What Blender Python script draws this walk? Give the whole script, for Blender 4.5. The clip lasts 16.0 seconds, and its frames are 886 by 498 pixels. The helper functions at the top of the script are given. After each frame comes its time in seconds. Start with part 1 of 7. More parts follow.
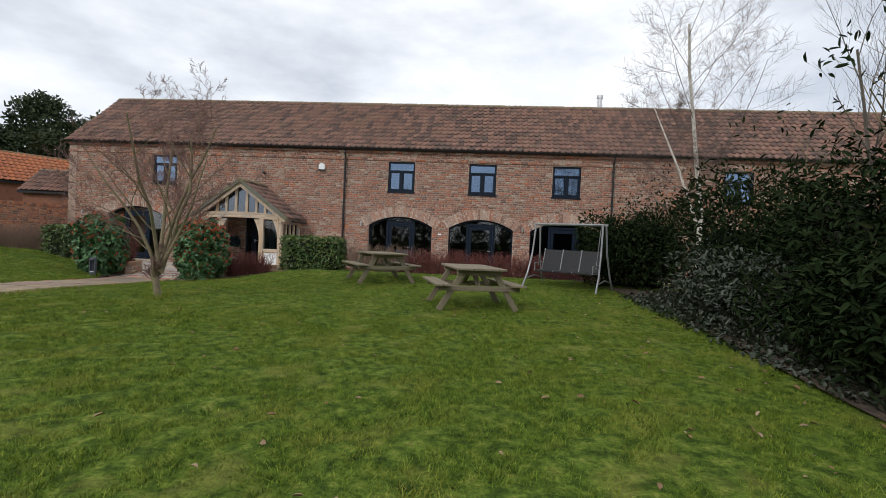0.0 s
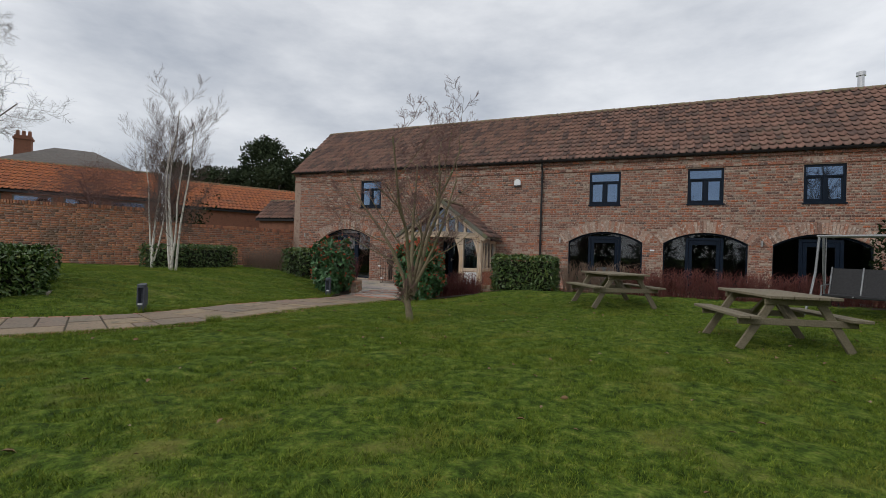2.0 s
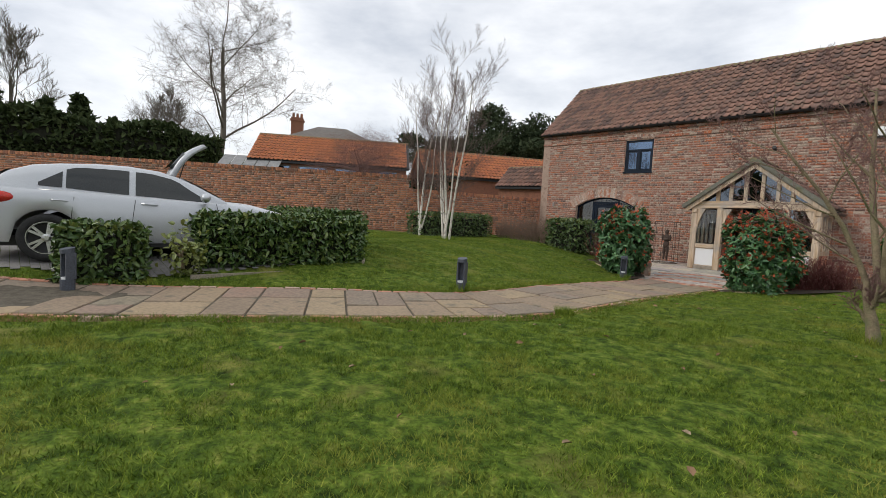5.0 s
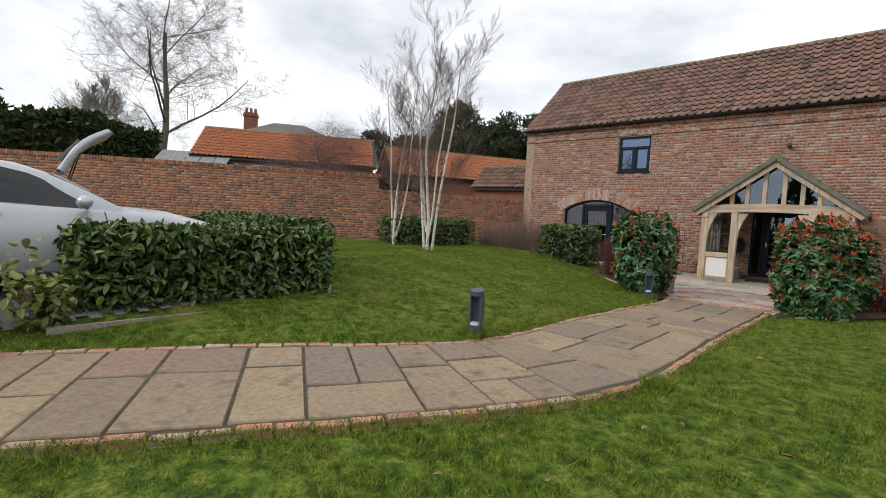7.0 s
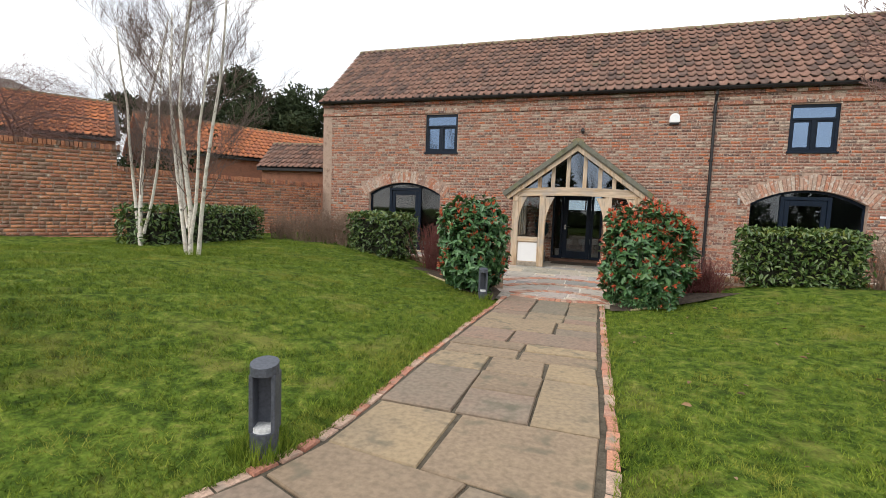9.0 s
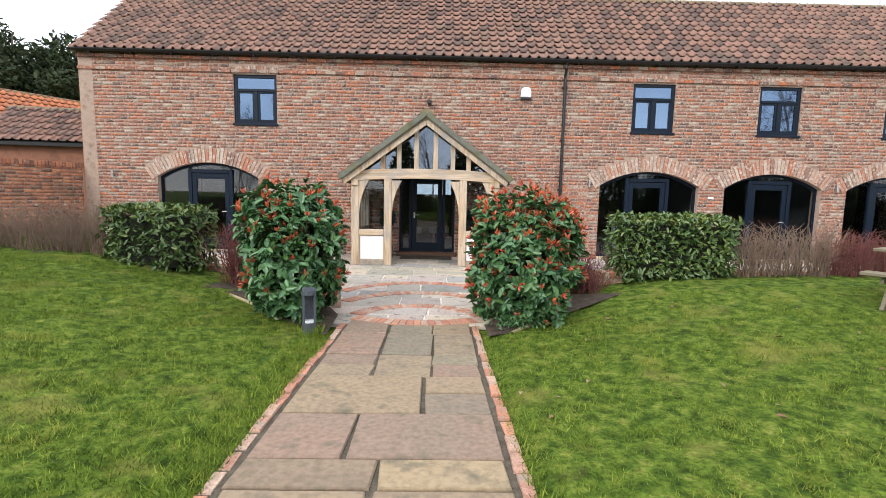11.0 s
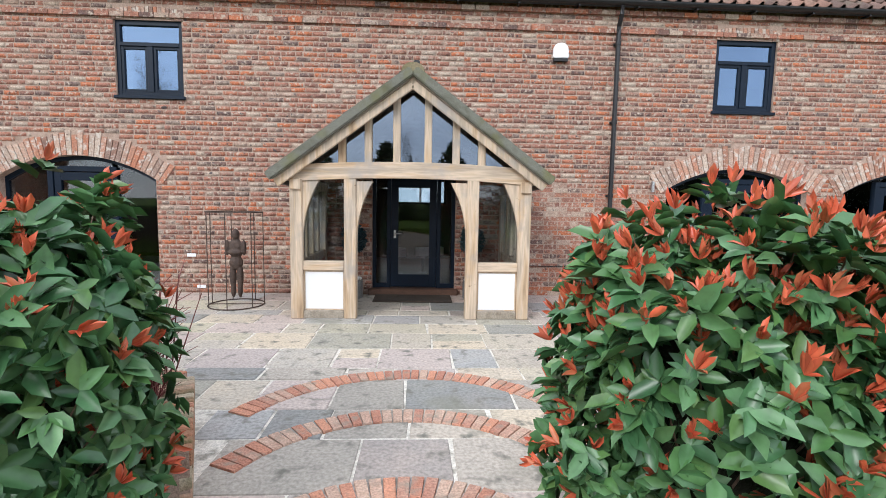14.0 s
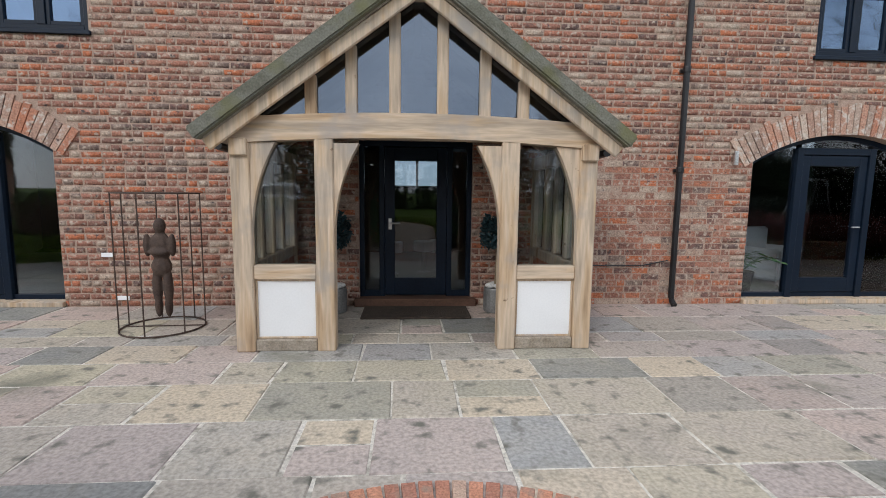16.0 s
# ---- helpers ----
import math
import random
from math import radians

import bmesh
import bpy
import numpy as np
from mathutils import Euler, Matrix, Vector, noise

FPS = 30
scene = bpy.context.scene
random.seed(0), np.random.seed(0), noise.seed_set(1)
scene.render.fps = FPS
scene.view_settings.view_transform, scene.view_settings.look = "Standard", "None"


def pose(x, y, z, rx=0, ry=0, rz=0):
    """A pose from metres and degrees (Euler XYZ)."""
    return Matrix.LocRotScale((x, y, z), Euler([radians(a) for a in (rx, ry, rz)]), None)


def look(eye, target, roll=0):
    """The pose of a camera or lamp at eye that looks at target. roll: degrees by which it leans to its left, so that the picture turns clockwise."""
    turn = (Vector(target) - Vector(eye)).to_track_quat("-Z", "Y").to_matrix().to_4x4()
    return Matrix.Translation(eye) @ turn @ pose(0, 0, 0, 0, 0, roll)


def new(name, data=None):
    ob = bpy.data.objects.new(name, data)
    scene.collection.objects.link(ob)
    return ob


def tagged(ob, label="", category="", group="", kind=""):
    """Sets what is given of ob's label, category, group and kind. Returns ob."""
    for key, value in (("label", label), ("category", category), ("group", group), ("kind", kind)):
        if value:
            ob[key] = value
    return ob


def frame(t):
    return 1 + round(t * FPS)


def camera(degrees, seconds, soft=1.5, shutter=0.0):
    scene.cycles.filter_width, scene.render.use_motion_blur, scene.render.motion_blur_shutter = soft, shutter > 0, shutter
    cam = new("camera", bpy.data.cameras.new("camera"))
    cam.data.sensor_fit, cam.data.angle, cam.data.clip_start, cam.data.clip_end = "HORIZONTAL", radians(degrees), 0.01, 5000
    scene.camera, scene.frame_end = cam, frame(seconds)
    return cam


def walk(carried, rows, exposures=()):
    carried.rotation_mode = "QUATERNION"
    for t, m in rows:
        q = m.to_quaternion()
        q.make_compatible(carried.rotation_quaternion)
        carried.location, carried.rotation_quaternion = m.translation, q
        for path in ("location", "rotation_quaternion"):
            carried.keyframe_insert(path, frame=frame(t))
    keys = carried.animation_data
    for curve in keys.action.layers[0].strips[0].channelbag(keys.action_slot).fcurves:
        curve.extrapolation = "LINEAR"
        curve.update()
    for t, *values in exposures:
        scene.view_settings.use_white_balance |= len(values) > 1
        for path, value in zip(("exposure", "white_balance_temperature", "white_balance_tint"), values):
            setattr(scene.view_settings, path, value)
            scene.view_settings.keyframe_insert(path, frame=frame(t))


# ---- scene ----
cam = camera(86.5, 16.0, soft=0.75)
METRES, EYE, TILT, LEAN, TURN = 20.0, 1.5, 0.0, 0.0, 7.5
PATH = [
    (0, (0.849, 1.709, 1.363), (0.667, 3.7, 1.332), 2.6),
    (0.5, (0.457, 1.896, 1.387), (0.162, 3.874, 1.359), 2.8),
    (0.8, (0.175, 2.001, 1.391), (-0.222, 3.961, 1.365), 2.9),
    (1, (0.017, 2.017, 1.387), (-0.438, 3.965, 1.377), 2.7),
    (1.5, (-0.476, 2.134, 1.372), (-1.063, 4.046, 1.374), 2.2),
    (2, (-1.042, 2.225, 1.376), (-1.851, 4.054, 1.387), 1.8),
    (2.5, (-1.574, 2.322, 1.352), (-2.533, 4.076, 1.347), 2.0),
    (3, (-2.164, 2.399, 1.314), (-3.29, 4.05, 1.264), 2.1),
    (3.5, (-2.727, 2.421, 1.313), (-4.007, 3.957, 1.25), 2.3),
    (4, (-3.292, 2.476, 1.301), (-4.671, 3.923, 1.228), 2.3),
    (4.5, (-3.848, 2.554, 1.283), (-5.305, 3.919, 1.167), 2.6),
    (4.7, (-4.046, 2.595, 1.282), (-5.513, 3.947, 1.14), 3.0),
    (6.8, (-6.149, 3.72, 1.377), (-7.552, 5.139, 1.239), 2.9),
    (7, (-6.347, 3.892, 1.369), (-7.694, 5.364, 1.234), 3.0),
    (7.5, (-6.808, 4.347, 1.391), (-8.044, 5.913, 1.254), 3.3),
    (8, (-7.168, 4.788, 1.44), (-8.215, 6.487, 1.299), 3.5),
    (8.5, (-7.517, 5.281, 1.465), (-8.367, 7.086, 1.323), 3.1),
    (9, (-7.759, 5.762, 1.472), (-8.378, 7.657, 1.301), 2.1),
    (9.5, (-7.969, 6.298, 1.506), (-8.395, 8.245, 1.334), 1.5),
    (10, (-8.083, 6.911, 1.555), (-8.356, 8.879, 1.33), 0.7),
    (10.2, (-8.125, 7.128, 1.545), (-8.321, 9.104, 1.307), 0.8),
    (12.3, (-8.03, 10.048, 1.617), (-7.905, 12.037, 1.441), 1.1),
    (12.5, (-8.031, 10.321, 1.621), (-7.911, 12.31, 1.45), 1.1),
    (13, (-8.077, 10.961, 1.652), (-7.96, 12.95, 1.474), 1.3),
    (13.5, (-8.124, 11.603, 1.668), (-8.034, 13.591, 1.467), 1.0),
    (14, (-8.235, 12.191, 1.617), (-8.143, 14.179, 1.42), 1.0),
    (14.5, (-8.327, 12.798, 1.606), (-8.246, 14.788, 1.429), 1.2),
    (15, (-8.401, 13.351, 1.609), (-8.31, 15.34, 1.414), 1.2),
    (15.5, (-8.41, 13.864, 1.577), (-8.31, 15.849, 1.349), 1.0),
    (16, (-8.444, 14.354, 1.462), (-8.304, 16.335, 1.223), 0.7),
]
EXPOSURES = [(0, 0.18, 6500, 10), (1.5, -0.25, 6500, 10), (2.5, -0.28, 6450, 10), (3.5, -0.12, 6500, 10), (4.5, 0.18, 6600, 10), (7, 0.35, 6700, 10), (8, 0.3, 6750, 10), (9, 0.75, 6800, 10), (10, 1.05, 6700, 10), (12.5, 1.2, 6120, 10), (13.5, 1.2, 6100, 10), (14.5, 0.95, 6150, 10), (15, 0.7, 6200, 10), (16, 0.5, 6250, 10)]
walk(cam, [(t, look(eye, target, roll)) for t, eye, target, roll in PATH], EXPOSURES)


# ---- light ----
SUN_EL, SUN_ROT = 34.0, 211.0
world = bpy.data.worlds.new("sky")
scene.world = world
world.use_nodes = True
wn, wl = world.node_tree.nodes, world.node_tree.links
bg = wn["Background"]
sky = wn.new("ShaderNodeTexSky")
sky.sky_type, sky.sun_disc = "NISHITA", False
sky.sun_elevation, sky.sun_rotation = radians(SUN_EL), radians(SUN_ROT)
tc = wn.new("ShaderNodeTexCoord")
mp = wn.new("ShaderNodeMapping")
mp.inputs["Scale"].default_value = (1.0, 1.0, 2.6)
nz = wn.new("ShaderNodeTexNoise")
nz.inputs["Scale"].default_value, nz.inputs["Detail"].default_value, nz.inputs["Roughness"].default_value = 2.2, 7.0, 0.55
wl.new(tc.outputs["Generated"], mp.inputs["Vector"])
wl.new(mp.outputs["Vector"], nz.inputs["Vector"])
ramp = wn.new("ShaderNodeValToRGB")
ramp.color_ramp.elements[0].position, ramp.color_ramp.elements[0].color = 0.33, (5.6, 6.0, 6.7, 1)
ramp.color_ramp.elements[1].position, ramp.color_ramp.elements[1].color = 0.62, (10.5, 10.7, 11.0, 1)
wl.new(nz.outputs["Fac"], ramp.inputs["Fac"])
mx = wn.new("ShaderNodeMix")
mx.data_type = "RGBA"
mx.inputs["Factor"].default_value = 0.86
wl.new(sky.outputs["Color"], mx.inputs["A"])
wl.new(ramp.outputs["Color"], mx.inputs["B"])
wl.new(mx.outputs["Result"], bg.inputs["Color"])
bg.inputs["Strength"].default_value = 0.105

sun = new("sun", bpy.data.lights.new("sun", "SUN"))
sun.data.energy, sun.data.angle, sun.data.color = 0.9, radians(18), (1.0, 0.96, 0.9)
sun.matrix_world = look((-12, -20, 16), (0, 0, 0))


# ---- materials ----
def material(name, cols, scale=6.0, rough=0.8, bump=0.15, fine=60.0, rand=0.0, metal=0.0, spots=None, spec=0.4, grit=0.55, stretch=(1, 1, 1), smear=None):
    """Noise over a colour ramp, a second finer noise, a share of random tone per piece, bump, and optional stain patches."""
    m = bpy.data.materials.new(name)
    m.use_nodes = True
    n, l = m.node_tree.nodes, m.node_tree.links
    b = n["Principled BSDF"]
    g = n.new("ShaderNodeNewGeometry")
    co = n.new("ShaderNodeTexCoord")
    a = n.new("ShaderNodeTexNoise")
    a.inputs["Scale"].default_value, a.inputs["Detail"].default_value = scale, 5.0
    sv = n.new("ShaderNodeVectorMath")
    sv.operation = "MULTIPLY"
    sv.inputs[1].default_value = stretch
    l.new(g.outputs["Position"], sv.inputs[0])
    l.new(sv.outputs["Vector"], a.inputs["Vector"])
    f = n.new("ShaderNodeTexNoise")
    f.inputs["Scale"].default_value, f.inputs["Detail"].default_value = fine, 3.0
    l.new(sv.outputs["Vector"], f.inputs["Vector"])
    r = n.new("ShaderNodeValToRGB")
    els = r.color_ramp.elements
    while len(els) < len(cols):
        els.new(0.5)
    for i, c in enumerate(cols):
        els[i].position = 0.28 + 0.44 * i / max(1, len(cols) - 1) if not rand else i / max(1, len(cols) - 1)
        els[i].color = (*c, 1)
    if rand:
        oi = n.new("ShaderNodeObjectInfo")
        add = n.new("ShaderNodeMath")
        add.operation = "ADD"
        l.new(oi.outputs["Random"], add.inputs[0])
        l.new(g.outputs["Random Per Island"], add.inputs[1])
        fr = n.new("ShaderNodeMath")
        fr.operation = "FRACT"
        l.new(add.outputs[0], fr.inputs[0])
        mixf = n.new("ShaderNodeMix")
        mixf.inputs["Factor"].default_value = rand
        l.new(a.outputs["Fac"], mixf.inputs["A"])
        l.new(fr.outputs[0], mixf.inputs["B"])
        l.new(mixf.outputs["Result"], r.inputs["Fac"])
    else:
        l.new(a.outputs["Fac"], r.inputs["Fac"])
    mul = n.new("ShaderNodeMix")
    mul.data_type, mul.blend_type = "RGBA", "MULTIPLY"
    mul.inputs["Factor"].default_value = grit
    fr2 = n.new("ShaderNodeValToRGB")
    fr2.color_ramp.elements[0].position, fr2.color_ramp.elements[0].color = 0.3, (0.55, 0.55, 0.55, 1)
    fr2.color_ramp.elements[1].position, fr2.color_ramp.elements[1].color = 0.65, (1.25, 1.25, 1.25, 1)
    l.new(f.outputs["Fac"], fr2.inputs["Fac"])
    l.new(r.outputs["Color"], mul.inputs["A"])
    l.new(fr2.outputs["Color"], mul.inputs["B"])
    out = mul.outputs["Result"]
    for colour, sscale, lo, hi in [q for q in (spots, smear) if q]:
        s = n.new("ShaderNodeTexNoise")
        s.inputs["Scale"].default_value, s.inputs["Detail"].default_value = sscale, 6.0
        l.new(g.outputs["Position"], s.inputs["Vector"])
        sr = n.new("ShaderNodeValToRGB")
        sr.color_ramp.elements[0].position, sr.color_ramp.elements[0].color = lo, (0, 0, 0, 1)
        sr.color_ramp.elements[1].position, sr.color_ramp.elements[1].color = hi, (1, 1, 1, 1)
        l.new(s.outputs["Fac"], sr.inputs["Fac"])
        sm = n.new("ShaderNodeMix")
        sm.data_type = "RGBA"
        l.new(sr.outputs["Color"], sm.inputs["Factor"])
        l.new(out, sm.inputs["A"])
        sm.inputs["B"].default_value = (*colour, 1)
        out = sm.outputs["Result"]
    l.new(out, b.inputs["Base Color"])
    b.inputs["Roughness"].default_value, b.inputs["Metallic"].default_value = rough, metal
    b.inputs["Specular IOR Level"].default_value = spec
    if bump:
        bp = n.new("ShaderNodeBump")
        bp.inputs["Strength"].default_value, bp.inputs["Distance"].default_value = bump, 0.02
        l.new(f.outputs["Fac"], bp.inputs["Height"])
        l.new(bp.outputs["Normal"], b.inputs["Normal"])
    return m


def glass_material(name, tint=(0.8, 0.85, 0.88), share=0.10, gloss=(0.95, 0.97, 1)):
    m = bpy.data.materials.new(name)
    m.use_nodes = True
    n, l = m.node_tree.nodes, m.node_tree.links
    n.remove(n["Principled BSDF"])
    t = n.new("ShaderNodeBsdfTransparent")
    t.inputs["Color"].default_value = (*tint, 1)
    gl = n.new("ShaderNodeBsdfGlossy")
    gl.inputs["Roughness"].default_value = 0.02
    gl.inputs["Color"].default_value = (*gloss, 1)
    fz = n.new("ShaderNodeFresnel")
    fz.inputs["IOR"].default_value = 1.5
    ad = n.new("ShaderNodeMath")
    ad.operation = "ADD"
    ad.inputs[1].default_value = share
    l.new(fz.outputs["Fac"], ad.inputs[0])
    ms = n.new("ShaderNodeMixShader")
    l.new(ad.outputs[0], ms.inputs["Fac"])
    l.new(t.outputs[0], ms.inputs[1])
    l.new(gl.outputs[0], ms.inputs[2])
    l.new(ms.outputs[0], n["Material Output"].inputs["Surface"])
    return m


BRICK = material("old_brick", [(0.085, 0.062, 0.06), (0.27, 0.13, 0.095), (0.33, 0.155, 0.11), (0.36, 0.165, 0.115), (0.46, 0.15, 0.07), (0.29, 0.165, 0.125), (0.47, 0.37, 0.29), (0.14, 0.09, 0.08), (0.34, 0.15, 0.10), (0.38, 0.235, 0.175)],
                 scale=14, rough=0.9, bump=0.7, fine=48, rand=0.85, grit=0.8, spots=((0.46, 0.38, 0.31), 19.0, 0.53, 0.68), smear=((0.075, 0.06, 0.06), 15.0, 0.62, 0.72))
BRICK_WALL = material("garden_wall_brick", [(0.30, 0.125, 0.075), (0.47, 0.195, 0.11), (0.56, 0.25, 0.135), (0.39, 0.16, 0.10), (0.22, 0.125, 0.09), (0.50, 0.34, 0.24)],
                      scale=8, rough=0.9, bump=0.5, fine=50, rand=0.7, grit=0.7, spots=((0.15, 0.11, 0.08), 1.3, 0.56, 0.75), smear=((0.52, 0.44, 0.36), 9.0, 0.60, 0.74))
BRICK_RED = material("edging_brick", [(0.48, 0.21, 0.13), (0.58, 0.28, 0.18), (0.40, 0.18, 0.125), (0.54, 0.38, 0.29), (0.34, 0.18, 0.135)],
                     scale=12, rough=0.88, bump=0.5, fine=70, rand=0.7, grit=0.7, spots=((0.30, 0.25, 0.20), 9.0, 0.54, 0.72))
ARCH_BRICK = material("arch_brick", [(0.34, 0.19, 0.14), (0.46, 0.32, 0.25), (0.42, 0.17, 0.10), (0.52, 0.41, 0.33), (0.24, 0.15, 0.12), (0.47, 0.20, 0.11)],
                      scale=14, rough=0.9, bump=0.6, fine=48, rand=0.85, grit=0.7, spots=((0.55, 0.49, 0.43), 15.0, 0.52, 0.66), smear=((0.14, 0.09, 0.08), 17.0, 0.62, 0.72))
MORTAR = material("lime_mortar", [(0.27, 0.185, 0.14), (0.42, 0.31, 0.245), (0.34, 0.24, 0.19)], scale=7, rough=0.95, bump=0.4, fine=70)
PANTILE = material("weathered_pantile", [(0.17, 0.105, 0.09), (0.25, 0.15, 0.12), (0.32, 0.19, 0.15), (0.23, 0.15, 0.125), (0.14, 0.10, 0.09), (0.37, 0.225, 0.175)],
                   scale=4, rough=0.9, bump=0.35, fine=50, rand=0.65, spec=0.2, spots=((0.17, 0.145, 0.11), 2.4, 0.58, 0.8))
PANTILE_NEW = material("orange_pantile", [(0.46, 0.16, 0.075), (0.58, 0.22, 0.10), (0.50, 0.19, 0.10), (0.38, 0.15, 0.09)],
                       scale=3, rough=0.85, bump=0.3, fine=40, rand=0.65, spots=((0.28, 0.17, 0.11), 1.2, 0.55, 0.8))
PLANTER_BRICK = material("mossy_planter_brick", [(0.26, 0.22, 0.13), (0.42, 0.17, 0.10), (0.48, 0.40, 0.29), (0.20, 0.16, 0.09), (0.46, 0.22, 0.13), (0.38, 0.31, 0.22)],
                         scale=10, rough=0.92, bump=0.6, fine=60, rand=0.75, spots=((0.12, 0.12, 0.05), 6.0, 0.52, 0.72))
RIDGE = material("mossy_ridge", [(0.16, 0.14, 0.07), (0.24, 0.20, 0.12), (0.22, 0.14, 0.10)], scale=5, rough=0.95, bump=0.5)
OAK = material("oak_post", [(0.30, 0.20, 0.12), (0.50, 0.36, 0.23), (0.58, 0.46, 0.34), (0.41, 0.33, 0.25), (0.52, 0.37, 0.22)], scale=9, rough=0.75, bump=0.15, fine=42, grit=0.35, stretch=(1, 1, 0.09),
               spots=((0.34, 0.31, 0.28), 2.6, 0.53, 0.72), smear=((0.16, 0.10, 0.06), 9.0, 0.70, 0.76))
OAK_BEAM = material("oak_beam", [(0.30, 0.20, 0.12), (0.50, 0.36, 0.23), (0.58, 0.46, 0.34), (0.41, 0.33, 0.25), (0.52, 0.37, 0.22)], scale=9, rough=0.75, bump=0.15, fine=42, grit=0.35, stretch=(0.09, 1, 1),
                    spots=((0.36, 0.32, 0.29), 2.6, 0.53, 0.72), smear=((0.16, 0.10, 0.06), 9.0, 0.70, 0.76))
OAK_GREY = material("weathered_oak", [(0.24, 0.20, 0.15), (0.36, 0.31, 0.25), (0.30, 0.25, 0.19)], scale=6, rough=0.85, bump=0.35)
NAVY = material("navy_paint", [(0.005, 0.011, 0.022), (0.007, 0.015, 0.030)], scale=3, rough=0.4, bump=0.02, spec=0.2)
BLACK = material("black_metal", [(0.012, 0.012, 0.013), (0.02, 0.02, 0.022)], scale=5, rough=0.4, bump=0.04)
WHITE = material("white_panel", [(0.80, 0.81, 0.82), (0.85, 0.86, 0.87)], scale=2, rough=0.45, bump=0.02, grit=0.06)
# near-black plaster: the darkness of the unlit rooms is put into its colour
PLASTER = material("unlit_plaster", [(0.07, 0.072, 0.075), (0.09, 0.092, 0.095)], scale=1, rough=0.9, bump=0.03)
FLOOR_IN = material("interior_floor", [(0.30, 0.29, 0.27), (0.36, 0.35, 0.33)], scale=2, rough=0.4, bump=0.03)
GLASS = glass_material("window_glass", (0.72, 0.77, 0.8), 0.01)
# the blue of reflected sky is put into the gloss colour of these two
GLASS_SKY_TINT = glass_material("upper_glass", (0.30, 0.35, 0.42), 0.21, (0.50, 0.70, 1.0))
GLASS_GABLE = glass_material("gable_glass", (0.28, 0.31, 0.34), 0.12, (0.70, 0.82, 1.0))
STONE = material("sandstone_flag", [(0.30, 0.28, 0.245), (0.45, 0.40, 0.345), (0.57, 0.48, 0.365), (0.36, 0.355, 0.345), (0.54, 0.42, 0.36), (0.25, 0.25, 0.24), (0.50, 0.45, 0.335), (0.43, 0.37, 0.345), (0.56, 0.46, 0.40)],
                 scale=2.5, rough=0.7, bump=0.35, fine=38, rand=0.92, grit=0.6, spots=((0.16, 0.155, 0.13), 7.0, 0.56, 0.70), smear=((0.20, 0.195, 0.15), 1.1, 0.60, 0.78))
PATH_STONE = material("tan_sandstone_flag", [(0.18, 0.135, 0.095), (0.27, 0.20, 0.135), (0.34, 0.255, 0.155), (0.22, 0.175, 0.13), (0.29, 0.19, 0.14), (0.21, 0.18, 0.135), (0.33, 0.265, 0.165)],
                      scale=3.0, rough=0.7, bump=0.25, fine=26, rand=0.8, grit=0.5, spots=((0.13, 0.115, 0.08), 6.0, 0.57, 0.74))
JOINT = material("jointing_grit", [(0.06, 0.05, 0.035), (0.13, 0.11, 0.08)], scale=12, rough=0.95, bump=0.6)
JOINT_PALE = material("pale_pointing", [(0.20, 0.18, 0.145), (0.66, 0.62, 0.55), (0.70, 0.66, 0.6)], scale=8, rough=0.95, bump=0.5)
SOIL = material("soil_mulch", [(0.035, 0.026, 0.018), (0.07, 0.05, 0.035), (0.10, 0.075, 0.05)], scale=9, rough=0.95, bump=0.9, fine=45)
GRASS = material("lawn_turf", [(0.026, 0.046, 0.008), (0.055, 0.095, 0.012), (0.11, 0.16, 0.022), (0.19, 0.21, 0.045)], scale=9.0, rough=0.95, bump=1.0, fine=40, spec=0.1, grit=1.0,
                 spots=((0.22, 0.20, 0.055), 1.7, 0.57, 0.80))
TWIG_RED = material("red_twig", [(0.12, 0.035, 0.035), (0.21, 0.065, 0.058), (0.19, 0.11, 0.08)], scale=3, rough=0.8, bump=0.1, rand=0.6)
TWIG_BROWN = material("brown_twig", [(0.18, 0.125, 0.09), (0.27, 0.19, 0.14), (0.20, 0.11, 0.085)], scale=3, rough=0.85, bump=0.1, rand=0.6)
BIRCH = material("birch_bark", [(0.60, 0.55, 0.48), (0.72, 0.68, 0.62), (0.50, 0.42, 0.34)], scale=7, rough=0.75, bump=0.2, spots=((0.10, 0.08, 0.07), 11.0, 0.62, 0.72))
BIRCH_TWIG = material("birch_twig", [(0.11, 0.075, 0.065), (0.17, 0.12, 0.105), (0.08, 0.055, 0.05)], scale=4, rough=0.8, bump=0.1)
BARK = material("grey_bark", [(0.15, 0.12, 0.075), (0.24, 0.19, 0.12), (0.20, 0.17, 0.10)], scale=9, rough=0.9, bump=0.6, spots=((0.14, 0.16, 0.07), 5.0, 0.52, 0.75))
BARK_FAR = material("far_bark", [(0.10, 0.085, 0.07), (0.16, 0.135, 0.11)], scale=2, rough=0.9, bump=0.2)
BARK_WEEP = material("weeping_bark", [(0.16, 0.09, 0.08), (0.22, 0.13, 0.115)], scale=3, rough=0.9, bump=0.2)


def leaf_material(name, cols, rough=0.35, spec=0.5, scale=2.0, rand=0.75):
    return material(name, cols, scale=scale, rough=rough, bump=0.05, fine=20, rand=rand, spec=spec)


